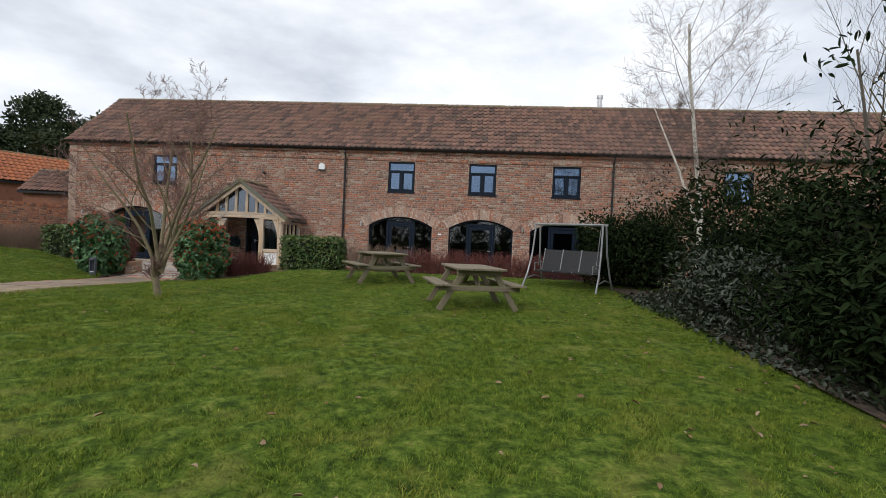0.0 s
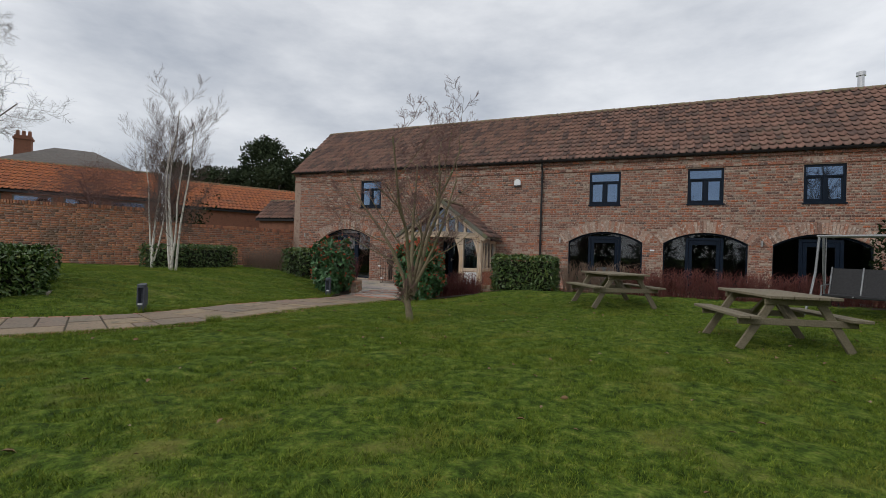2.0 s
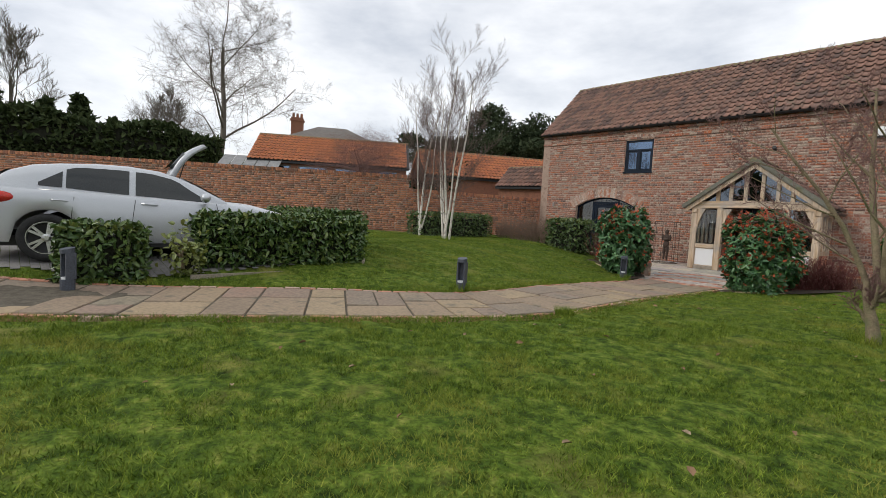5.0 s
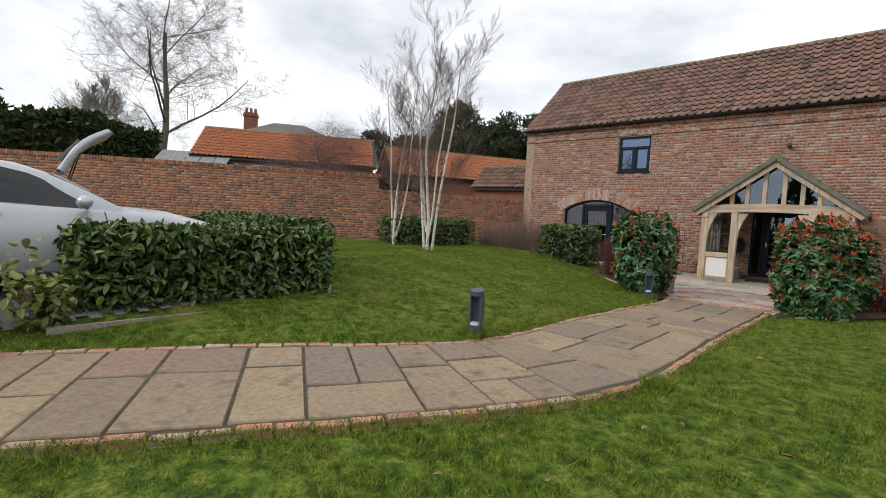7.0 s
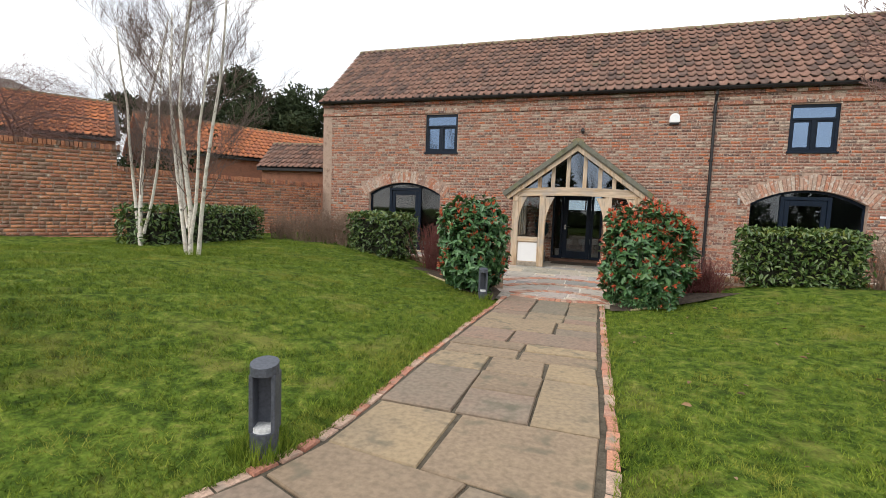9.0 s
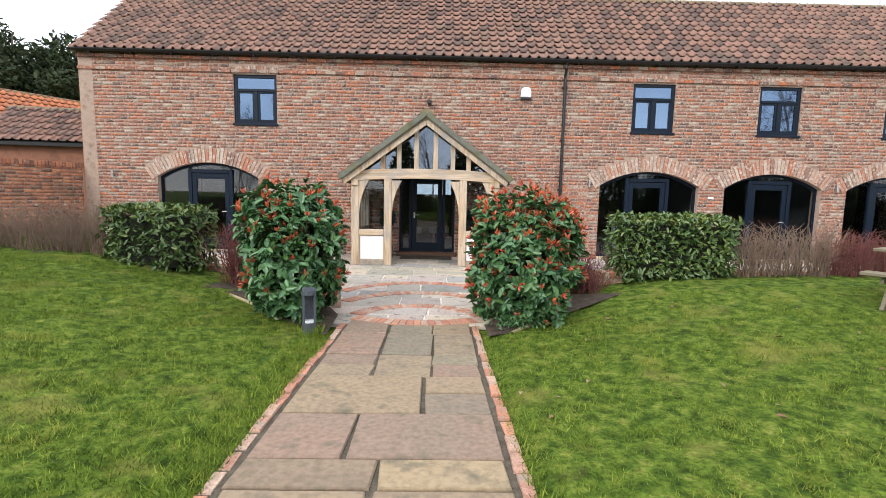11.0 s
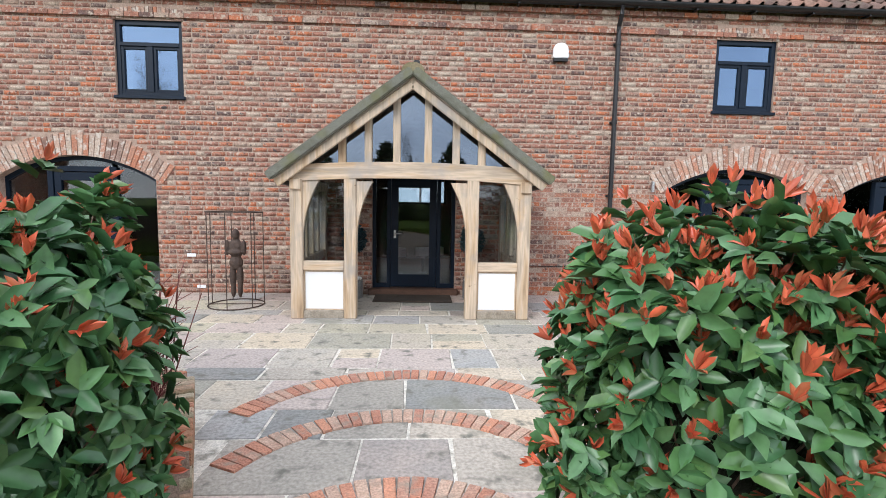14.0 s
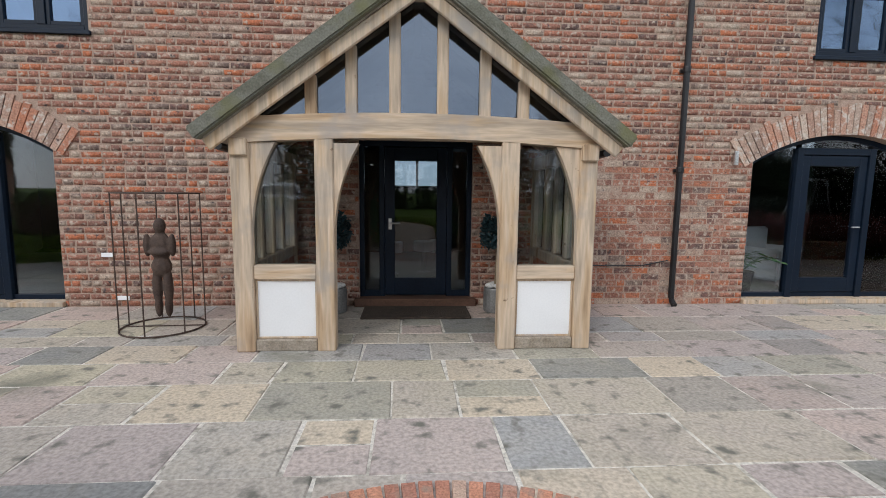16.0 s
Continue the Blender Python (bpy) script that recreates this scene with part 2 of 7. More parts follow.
PHOTINIA = leaf_material("photinia_leaf", [(0.03, 0.085, 0.035), (0.055, 0.145, 0.055), (0.10, 0.21, 0.085), (0.07, 0.17, 0.05), (0.15, 0.23, 0.07)], 0.36, 0.5)
PHOTINIA_RED = leaf_material("photinia_red_leaf", [(0.52, 0.07, 0.035), (0.68, 0.15, 0.07), (0.45, 0.09, 0.045), (0.62, 0.24, 0.11)], 0.36)
LAUREL = leaf_material("laurel_leaf", [(0.032, 0.07, 0.018), (0.06, 0.115, 0.028), (0.10, 0.16, 0.04), (0.19, 0.23, 0.055)], 0.34)
LAUREL_TOP = leaf_material("laurel_new_leaf", [(0.14, 0.18, 0.04), (0.22, 0.25, 0.06), (0.09, 0.13, 0.03)], 0.45)
# leaf green lowered towards black, so the colour carries the shrubs' own shade
SHADED_LEAF = leaf_material("evergreen_leaf_shaded", [(0.008, 0.016, 0.006), (0.014, 0.025, 0.009), (0.021, 0.035, 0.013), (0.034, 0.046, 0.018)], 0.7, 0.04)
CONIFER = leaf_material("conifer_foliage", [(0.030, 0.046, 0.018), (0.052, 0.076, 0.028), (0.08, 0.10, 0.036)], 0.8, 0.2)
PINE = leaf_material("pine_foliage", [(0.03, 0.045, 0.022), (0.045, 0.065, 0.03), (0.065, 0.085, 0.04)], 0.8, 0.2)
IVY = leaf_material("ivy_leaf", [(0.016, 0.028, 0.013), (0.028, 0.042, 0.02), (0.06, 0.072, 0.045)], 0.45)
BLADE = material("grass_blade", [(0.022, 0.046, 0.008), (0.068, 0.118, 0.014), (0.135, 0.20, 0.022), (0.22, 0.265, 0.036), (0.40, 0.37, 0.10)], scale=9.0, rough=0.65, bump=0.05, fine=18, rand=0.45, spec=0.12, grit=1.0,
                 spots=((0.27, 0.27, 0.05), 1.4, 0.52, 0.74), smear=((0.042, 0.088, 0.011), 4.6, 0.59, 0.72))
DEAD = leaf_material("dead_leaf", [(0.16, 0.09, 0.05), (0.26, 0.16, 0.09), (0.34, 0.27, 0.18)], 0.8, 0.2)


# ---- helpers of this scene ----
def link_mesh(name, bm, mat, parent=None, label=""):
    me = bpy.data.meshes.new(name)
    bm.to_mesh(me)
    bm.free()
    me.materials.append(mat)
    ob = new(name, me)
    if parent:
        ob.parent = parent
    if label:
        ob["label"] = label
    return ob


def part(name, bm, mat, parent, label=""):
    return link_mesh(name, bm, mat, parent, label)


def empty(name, m=None):
    ob = new(name)
    ob.empty_display_size = 0.1
    if m is not None:
        ob.matrix_world = m
    return ob


def box(bm, x0, x1, y0, y1, z0, z1, m=None):
    vs = [bm.verts.new(m @ Vector(p) if m is not None else p) for p in ((x0, y0, z0), (x1, y0, z0), (x1, y1, z0), (x0, y1, z0), (x0, y0, z1), (x1, y0, z1), (x1, y1, z1), (x0, y1, z1))]
    for f in ((3, 2, 1, 0), (4, 5, 6, 7), (0, 1, 5, 4), (1, 2, 6, 5), (2, 3, 7, 6), (3, 0, 4, 7)):
        bm.faces.new([vs[i] for i in f])
    return vs


def bevelled(bm, w=0.008, seg=1):
    bmesh.ops.bevel(bm, geom=list(bm.edges), offset=w, segments=seg, affect="EDGES", clamp_overlap=True)
    return bm


def beam(name, a, b, w, d, mat, parent, up=(0, 1, 0), bev=0.008, label=""):
    """A squared timber from a to b, w wide across up, d deep along up."""
    a, b, up = Vector(a), Vector(b), Vector(up)
    z = (b - a).normalized()
    x = up.cross(z).normalized()
    y = z.cross(x)
    m = Matrix((x, y, z)).transposed().to_4x4()
    m.translation = a
    bm = bmesh.new()
    box(bm, -w / 2, w / 2, -d / 2, d / 2, 0, (b - a).length, m)
    bevelled(bm, bev)
    return part(name, bm, mat, parent, label)


def prism(bm, pts, y0, y1):
    """A flat outline in x and z, drawn out from y0 to y1."""
    a = [bm.verts.new((x, y0, z)) for x, z in pts]
    b = [bm.verts.new((x, y1, z)) for x, z in pts]
    n = len(pts)
    bm.faces.new(a)
    bm.faces.new(b[::-1])
    for i in range(n):
        bm.faces.new((a[(i + 1) % n], a[i], b[i], b[(i + 1) % n]))


def tube(bm, pts, r, sides=8, closed=False):
    """A round bar through points; r one radius or one for each."""
    rings = []
    n = len(pts)
    pts = [Vector(p) for p in pts]
    for i, p in enumerate(pts):
        t = (pts[(i + 1) % n if closed else min(i + 1, n - 1)] - pts[(i - 1) % n if closed else max(i - 1, 0)]).normalized()
        u = t.cross(Vector((0, 0, 1)) if abs(t.z) < 0.95 else Vector((1, 0, 0))).normalized()
        v = t.cross(u)
        rr = r[i] if isinstance(r, (list, tuple)) else r
        rings.append([bm.verts.new(p + rr * (math.cos(k * 2 * math.pi / sides) * u + math.sin(k * 2 * math.pi / sides) * v)) for k in range(sides)])
    for i in range(n if closed else n - 1):
        a, b = rings[i], rings[(i + 1) % n]
        for k in range(sides):
            bm.faces.new((a[k], a[(k + 1) % sides], b[(k + 1) % sides], b[k]))
    if not closed:
        bm.faces.new(rings[0][::-1])
        bm.faces.new(rings[-1])


def lathe(bm, prof, sides=16, m=None):
    rings = []
    for r, z in prof:
        rings.append([bm.verts.new((m or Matrix()) @ Vector((r * math.cos(k * 2 * math.pi / sides), r * math.sin(k * 2 * math.pi / sides), z))) for k in range(sides)])
    for a, b in zip(rings, rings[1:]):
        for k in range(sides):
            bm.faces.new((a[k], a[(k + 1) % sides], b[(k + 1) % sides], b[k]))
    bm.faces.new(rings[0][::-1])
    bm.faces.new(rings[-1])


def array_mesh(name, verts, faces, mat, parent=None, smooth=False):
    """A mesh from numpy arrays; faces all of one length."""
    me = bpy.data.meshes.new(name)
    nv, nf, k = len(verts), len(faces), faces.shape[1]
    me.vertices.add(nv)
    me.vertices.foreach_set("co", np.ascontiguousarray(verts, dtype=np.float32).ravel())
    me.loops.add(nf * k)
    me.loops.foreach_set("vertex_index", np.ascontiguousarray(faces, dtype=np.int32).ravel())
    me.polygons.add(nf)
    me.polygons.foreach_set("loop_start", np.arange(0, nf * k, k, dtype=np.int32))
    me.update(calc_edges=True)
    if smooth:
        me.polygons.foreach_set("use_smooth", np.ones(nf, dtype=bool))
    me.materials.append(mat)
    ob = new(name, me)
    if parent:
        ob.parent = parent
    return ob


def smooth(t):
    t = np.clip(t, 0.0, 1.0)
    return t * t * (3 - 2 * t)


# ---- lie of the land ----
def ground(x, y):
    base = 0.12 * smooth((14.0 - y) / 5.0)
    right = smooth((x + 7.6) / 4.0) * (0.12 * smooth((y - 6.0) / 8.0) + 0.12 * (1 - smooth((14.0 - y) / 5.0)))
    left = smooth((-9.25 - x) / 4.8) * (0.5 * smooth((y - 3.0) / 5.5)) + 0.22 * smooth((-11.0 - x) / 2.5) * smooth((7.0 - y) / 3.0)
    bank = 0.14 * smooth((x + 6.4) / 1.6) * smooth((y - 12.8) / 2.2)
    return base + right + left + bank


PATH_LINE = [(-8.42, 13.9), (-8.42, 12.0), (-8.41, 9.6), (-8.40, 8.5), (-8.47, 7.72), (-8.76, 6.95), (-9.14, 6.25), (-10.1, 4.6), (-11.05, 2.98), (-12.4, 0.7), (-13.9, -1.85), (-15.5, -4.5)]
PATH_HALF = 0.84


def path_point(s):
    """Place, direction and side of the path at s metres from its start by the terrace."""
    pts = [Vector(p) for p in PATH_LINE]
    fine = []
    for i in range(len(pts) - 1):
        p0, p1, p2, p3 = pts[max(i - 1, 0)], pts[i], pts[i + 1], pts[min(i + 2, len(pts) - 1)]
        for k in range(8):
            t = k / 8
            fine.append(0.5 * ((2 * p1) + (p2 - p0) * t + (2 * p0 - 5 * p1 + 4 * p2 - p3) * t * t + (3 * p1 - p0 - 3 * p2 + p3) * t ** 3))
    return fine


FINE = path_point(0)
FINE_S = [0.0]
for i_ in range(1, len(FINE)):
    FINE_S.append(FINE_S[-1] + (FINE[i_] - FINE[i_ - 1]).length)


def along(s, off):
    i = max(0, min(len(FINE) - 2, int(np.searchsorted(FINE_S, s)) - 1))
    d = FINE[i + 1] - FINE[i]
    p = FINE[i] + d * ((s - FINE_S[i]) / d.length)
    a = FINE[i + 1] - FINE[max(i - 1, 0)]
    b = FINE[min(i + 2, len(FINE) - 1)] - FINE[i]
    t = (a.normalized() + b.normalized()).normalized()
    q = p + Vector((-t.y, t.x)) * off
    return q.x, q.y


FX, FY = np.array([p.x for p in FINE]), np.array([p.y for p in FINE])


def path_dist(x, y):
    best = np.full(np.shape(x), 1e9)
    for i in range(len(FX) - 1):
        ax, ay, bx, by = FX[i], FY[i], FX[i + 1], FY[i + 1]
        t = np.clip(((x - ax) * (bx - ax) + (y - ay) * (by - ay)) / ((bx - ax) ** 2 + (by - ay) ** 2), 0, 1)
        best = np.minimum(best, np.hypot(x - ax - t * (bx - ax), y - ay - t * (by - ay)))
    return best


def terrace_edge(x):
    """The y at which the paved terrace begins."""
    return np.where(x < -9.95, 15.5 + (-9.95 - x) * 0.26, np.where(x > -6.75, 15.4 + (x + 6.75) * 0.10, np.where(x < -9.35, 14.2 + (-9.35 - x) * 2.17, np.where(x > -7.3, 14.1 + (x + 7.3) * 2.36, 13.76))))


def on_terrace(x, y):
    return (y > terrace_edge(x)) & (y < 26.5) & (x > -17.0) & (x < 16)


BARN_Y, BARN_BACK, BARN_L, BARN_R, EAVE, RIDGE_Y, RIDGE_Z = 20.375, 25.9, -17.1, 17.0, 4.98, 23.14, 7.45


def paved(x, y):
    return on_terrace(x, y) | (path_dist(x, y) < PATH_HALF + 0.05)


def drive(x, y):
    return (x < -11.75 - 0.0 * y) & (y < 6.8) & (y > -9) & (path_dist(x, y) > PATH_HALF + 0.35)


# ground: one sheet with a fine middle and a coarse rim out to the horizon
gx = np.concatenate([np.array([-900, -500, -250, -120, -70, -45, -32, -26]), np.arange(-22, 10.01, 0.2), np.array([12, 15, 20, 30, 50, 90, 200, 450, 900])])
gy = np.concatenate([np.array([-900, -400, -150, -60, -30, -15]), np.arange(-8, 20.4, 0.2), np.array([22, 25, 27, 30, 38, 50, 80, 150, 400, 900])])
X, Y = np.meshgrid(gx, gy)
Z = ground(X, Y)
rs = np.random.RandomState(3)
Z = Z + np.where((np.abs(X) < 25) & (np.abs(Y) < 22), 0.012 * rs.standard_normal(X.shape).clip(-1.5, 1.5), 0)
Z = np.where(on_terrace(X, Y), -0.06, np.where(path_dist(X, Y) < PATH_HALF + 0.16, ground(X, Y) - 0.06, Z))
Z = np.where(Y > 40, np.minimum(Z, 0.3), Z)
iv = np.arange(X.size).reshape(X.shape)
quads = np.stack([iv[:-1, :-1], iv[:-1, 1:], iv[1:, 1:], iv[1:, :-1]], -1).reshape(-1, 4)
ground_ob = tagged(array_mesh("ground", np.stack([X, Y, Z], -1).reshape(-1, 3), quads, GRASS, smooth=True), "mown green garden lawn with paler worn patches", "ground", kind="structure")


# ---- brickwork ----
def brick_field(u0, u1, v0, v1, holes, seed, length=0.232, course=0.083, joint=0.011):
    """Rectangles of a brick wall in its own plane; holes: functions that trim or drop a brick."""
    r = random.Random(seed)
    out = []
    rows = int(round((v1 - v0) / course))
    for i in range(rows):
        v = v0 + i * course
        u = u0 - ((length + joint) * 0.5 * (i % 2) + r.uniform(0, 0.06))
        while u < u1:
            step = (length + joint) * (0.5 if r.random() < (0.7 if i % 5 == 3 else 0.14) else 1.0)
            w = step - joint + r.uniform(-0.008, 0.008)
            a, b = max(u, u0), min(u + w, u1)
            keep = [(a, b)]
            for h in holes:
                keep = [k for s in keep for k in h(s[0], s[1], v, v + course - joint)]
            out += [(a, b, v + r.uniform(0, 0.003), v + course - joint + r.uniform(-0.003, 0.002), r.uniform(-0.002, 0.002)) for a, b in keep if b - a > 0.04]
            u += step
    return out


def rect_hole(x0, x1, z0, z1):
    def f(a, b, c, d):
        if b <= x0 or a >= x1 or d <= z0 or c >= z1:
            return [(a, b)]
        return [s for s in ((a, min(b, x0)), (max(a, x1), b)) if s[1] - s[0] > 0.03]
    return f


def arch_hole(cx, half, spring, crown, ring):
    rise = crown - spring
    R = (half * half + rise * rise) / (2 * rise)
    cz = crown - R

    def f(a, b, c, d):
        if d <= spring - 0.03:
            return rect_hole(cx - half, cx + half, -1, 9)(a, b, c, d)
        zt = d
        out2 = (R + ring) ** 2 - (c - cz) ** 2
        if out2 <= 0:
            return [(a, b)]
        e = min(math.sqrt(out2), half + ring * 0.62 * max(0.0, (c - spring + 0.1)) / 0.3 if c < spring + 0.2 else 9)
        return rect_hole(cx - e, cx + e, -1, 9)(a, b, c, d)
    return f, R, cz


def brick_mesh(name, rects, m, mat, parent, depth=0.02, back=0.05):
    """All bricks of a field joined; m takes (u, out, v) to the world, out being away from the wall."""
    n = len(rects)
    a = np.array(rects)
    u0, u1, v0, v1, j = a.T
    o1 = depth + j
    o0 = np.full(n, -back)
    c = 0.004
    P = np.stack([np.stack([u0, o0, v0], -1), np.stack([u1, o0, v0], -1), np.stack([u1, o0, v1], -1), np.stack([u0, o0, v1], -1),
                  np.stack([u0 + c, o1, v0 + c], -1), np.stack([u1 - c, o1, v0 + c], -1), np.stack([u1 - c, o1, v1 - c], -1), np.stack([u0 + c, o1, v1 - c], -1)], 1).reshape(-1, 3)
    M = np.array(m)
    P = P @ M[:3, :3].T + M[:3, 3]
    base = np.array([[4, 5, 6, 7], [0, 1, 5, 4], [1, 2, 6, 5], [2, 3, 7, 6], [3, 0, 4, 7]])
    if np.linalg.det(M[:3, :3]) > 0:
        base = base[:, ::-1]
    F = (np.arange(n)[:, None, None] * 8 + base[None]).reshape(-1, 4)
    ob = array_mesh(name, P, F, mat, parent)
    return tagged(ob, kind="stuff")


def brick_objects(rects, m, mat, parent, depth=0.02, name="brick"):
    """Single bricks as objects that share a few meshes."""
    sizes = {}
    for a, b, c, d, j in rects:
        key = (round((b - a) / 0.02) * 0.02, 0.072)
        if key not in sizes:
            bm = bmesh.new()
            w, h = key
            box(bm, -w / 2, w / 2, -0.04, depth, -h / 2, h / 2)
            for v in bm.verts:
                if v.co.y > 0:
                    v.co.x *= 1 - 0.008 / w
                    v.co.z *= 0.95
            me = bpy.data.meshes.new(name)
            bm.normal_update()
            bmesh.ops.recalc_face_normals(bm, faces=bm.faces)
            bm.to_mesh(me)
            bm.free()
            me.materials.append(mat)
            sizes[key] = me
        ob = new(name, sizes[key])
        ob.parent = parent
        ob.matrix_world = m @ Matrix.Translation(((a + b) / 2, j, (c + d) / 2))


# out of the barn front means towards smaller y
FRONT = Matrix(((1, 0, 0, 0), (0, -1, 0, BARN_Y + 0.006), (0, 0, 1, 0), (0, 0, 0, 1)))


# ---- barn ----
ARCHES = [(-13.98, 1.28), (-2.63, 1.29), (0.60, 1.27), (3.82, 1.29), (10.2, 1.29)]
SPRING, CROWN, RING = 1.92, 2.29, 0.37
WINDOWS = [-12.73, -2.66, 0.58, 3.84, 10.2]
WIN_HALF, WIN_Z0, WIN_Z1 = 0.54, 3.28, 4.48
DOOR = (-9.09, -7.65, 0.0, 2.1)

barn = tagged(empty("barn"), "long two-storey red brick barn with a pantiled roof", "building")
arch_holes = []
for cx, half in ARCHES:
    f, ARCH_R, ARCH_CZ = arch_hole(cx, half, SPRING, CROWN, RING)
    arch_holes.append(f)
holes = [rect_hole(c - WIN_HALF, c + WIN_HALF, WIN_Z0 - 0.01, WIN_Z1 + 0.21) for c in WINDOWS] + arch_holes + [rect_hole(*DOOR)]


def arch_z(x, cx, half):
    rise = CROWN - SPRING
    R = (half * half + rise * rise) / (2 * rise)
    return CROWN - R + math.sqrt(max(0.0, R * R - (x - cx) ** 2))


# wall body behind the brick faces, cut through by every opening
cuts = {BARN_L, BARN_R, DOOR[0], DOOR[1]}
for c in WINDOWS:
    cuts |= {c - WIN_HALF, c + WIN_HALF}
for cx, half in ARCHES:
    cuts |= {cx - half + 2 * half * k / 16 for k in range(17)}
cuts = sorted(cuts)
bm = bmesh.new()
for a, b in zip(cuts, cuts[1:]):
    mid = (a + b) / 2
    gaps = []
    for c in WINDOWS:
        if abs(mid - c) < WIN_HALF:
            gaps.append((WIN_Z0, WIN_Z0, WIN_Z1, WIN_Z1))
    for cx, half in ARCHES:
        if abs(mid - cx) < half:
            gaps.append((-0.1, -0.1, arch_z(a, cx, half), arch_z(b, cx, half)))
    if DOOR[0] < mid < DOOR[1]:
        gaps.append((-0.1, -0.1, DOOR[3], DOOR[3]))
    gaps.sort()
    la, lb = -0.1, -0.1
    for g0a, g0b, g1a, g1b in gaps + [(EAVE, EAVE, EAVE, EAVE)]:
        if g0a - la > 0.01:
            prism(bm, [(a, la), (b, lb), (b, g0b), (a, g0a)], BARN_Y + 0.0075, BARN_Y + 0.34)
        la, lb = g1a, g1b
wall_front = part("wall_front", bm, MORTAR, barn)
tagged(wall_front, "weathered multi-toned red brickwork with pale lime joints")

rects = brick_field(BARN_L, BARN_R, 0.0, EAVE - 0.02, holes, 5)
NEAR = (-7.0, -4.1, 0.0, 2.05)
near = [q for q in rects if q[0] > NEAR[0] and q[1] < NEAR[1] and q[2] < NEAR[3]][:300]
near_set = set(near)
brick_mesh("brickwork", [q for q in rects if q not in near_set], FRONT, BRICK, wall_front, depth=0.002)

# string course under the eaves, two stepped rows
bm = bmesh.new()
for k, (z, o) in enumerate(((4.52, 0.035), (4.81, 0.055))):
    x = BARN_L
    while x < BARN_R:
        box(bm, x, min(x + 0.225, BARN_R), BARN_Y - o, BARN_Y + 0.02, z, z + 0.073)
        x += 0.237
tagged(part("string_course", bm, BRICK, wall_front), kind="stuff")

# arch rings: one brick each
rr = random.Random(8)
for cx, half in ARCHES:
    rise = CROWN - SPRING
    R = (half * half + rise * rise) / (2 * rise)
    cz = CROWN - R
    amax = math.asin(half / R) + 0.06
    n = 35
    for k in range(n):
        a = -amax + 2 * amax * (k + 0.5) / n
        w = 2 * amax / n * R
        top = RING + rr.uniform(-0.05, 0.04)
        wt = w * (R + top) / R
        bm = bmesh.new()
        pts = [(-w / 2 + 0.006, 0), (w / 2 - 0.006, 0), (wt / 2 - 0.007, top), (-wt / 2 + 0.007, top)]
        prism(bm, pts, -0.012 - rr.uniform(0, 0.004), 0.12)
        bmesh.ops.recalc_face_normals(bm, faces=bm.faces)
        ob = part("voussoir", bm, ARCH_BRICK, wall_front)
        ob.matrix_world = Matrix.Translation((cx, BARN_Y, cz)) @ Matrix.Rotation(a, 4, "Y") @ Matrix.Translation((0, 0, R))

# side and back walls
bm = bmesh.new()
prism(bm, [(BARN_Y, -0.1), (BARN_BACK, -0.1), (BARN_BACK, EAVE), (RIDGE_Y, RIDGE_Z - 0.1), (BARN_Y, EAVE)], 0, 0.34)
me_rot = Matrix(((0, 1, 0, 0), (1, 0, 0, 0), (0, 0, 1, 0), (0, 0, 0, 1)))
bmesh.ops.transform(bm, matrix=Matrix.Translation((BARN_L + 0.012, 0, 0)) @ me_rot, verts=bm.verts)
bmesh.ops.recalc_face_normals(bm, faces=bm.faces)
gable_west = part("wall_gable", bm, MORTAR, barn)
GABLE = Matrix(((0, -1, 0, BARN_L + 0.006), (1, 0, 0, 0), (0, 0, 1, 0), (0, 0, 0, 1)))


def gable_cut(a, b, c, d):
    if d < EAVE:
        return [(a, b)]
    t = (d - EAVE) / (RIDGE_Z - EAVE)
    lo, hi = BARN_Y + t * (RIDGE_Y - BARN_Y), BARN_BACK - t * (BARN_BACK - RIDGE_Y)
    return [(max(a, lo), min(b, hi))] if min(b, hi) - max(a, lo) > 0.05 else []


brick_mesh("brickwork", brick_field(BARN_Y + 0.01, BARN_BACK, 0.0, RIDGE_Z, [gable_cut], 6), GABLE, BRICK, gable_west, depth=0.006)
bm = bmesh.new()
prism(bm, [(BARN_Y + 0.34, -0.1), (BARN_BACK, -0.1), (BARN_BACK, EAVE), (RIDGE_Y, RIDGE_Z - 0.1), (BARN_Y + 0.34, EAVE)], 0, 0.34)
bmesh.ops.transform(bm, matrix=Matrix.Translation((BARN_R - 0.34, 0, 0)) @ me_rot, verts=bm.verts)
bmesh.ops.recalc_face_normals(bm, faces=bm.faces)
part("wall_gable", bm, BRICK, barn)
HALL = (-9.0, -7.55, 1.55, 2.25)     # window at the back of the hall


def holed_wall(x0, x1, y0, y1, z0, z1):
    bm = bmesh.new()
    for q in ((x0, HALL[0], z0, z1), (HALL[1], x1, z0, z1), (HALL[0], HALL[1], z0, HALL[2]), (HALL[0], HALL[1], HALL[3], z1)):
        box(bm, q[0], q[1], y0, y1, q[2], q[3])
    return bm


part("wall_back", holed_wall(BARN_L + 0.36, BARN_R - 0.35, BARN_BACK - 0.3, BARN_BACK, -0.1, EAVE), BRICK, barn)

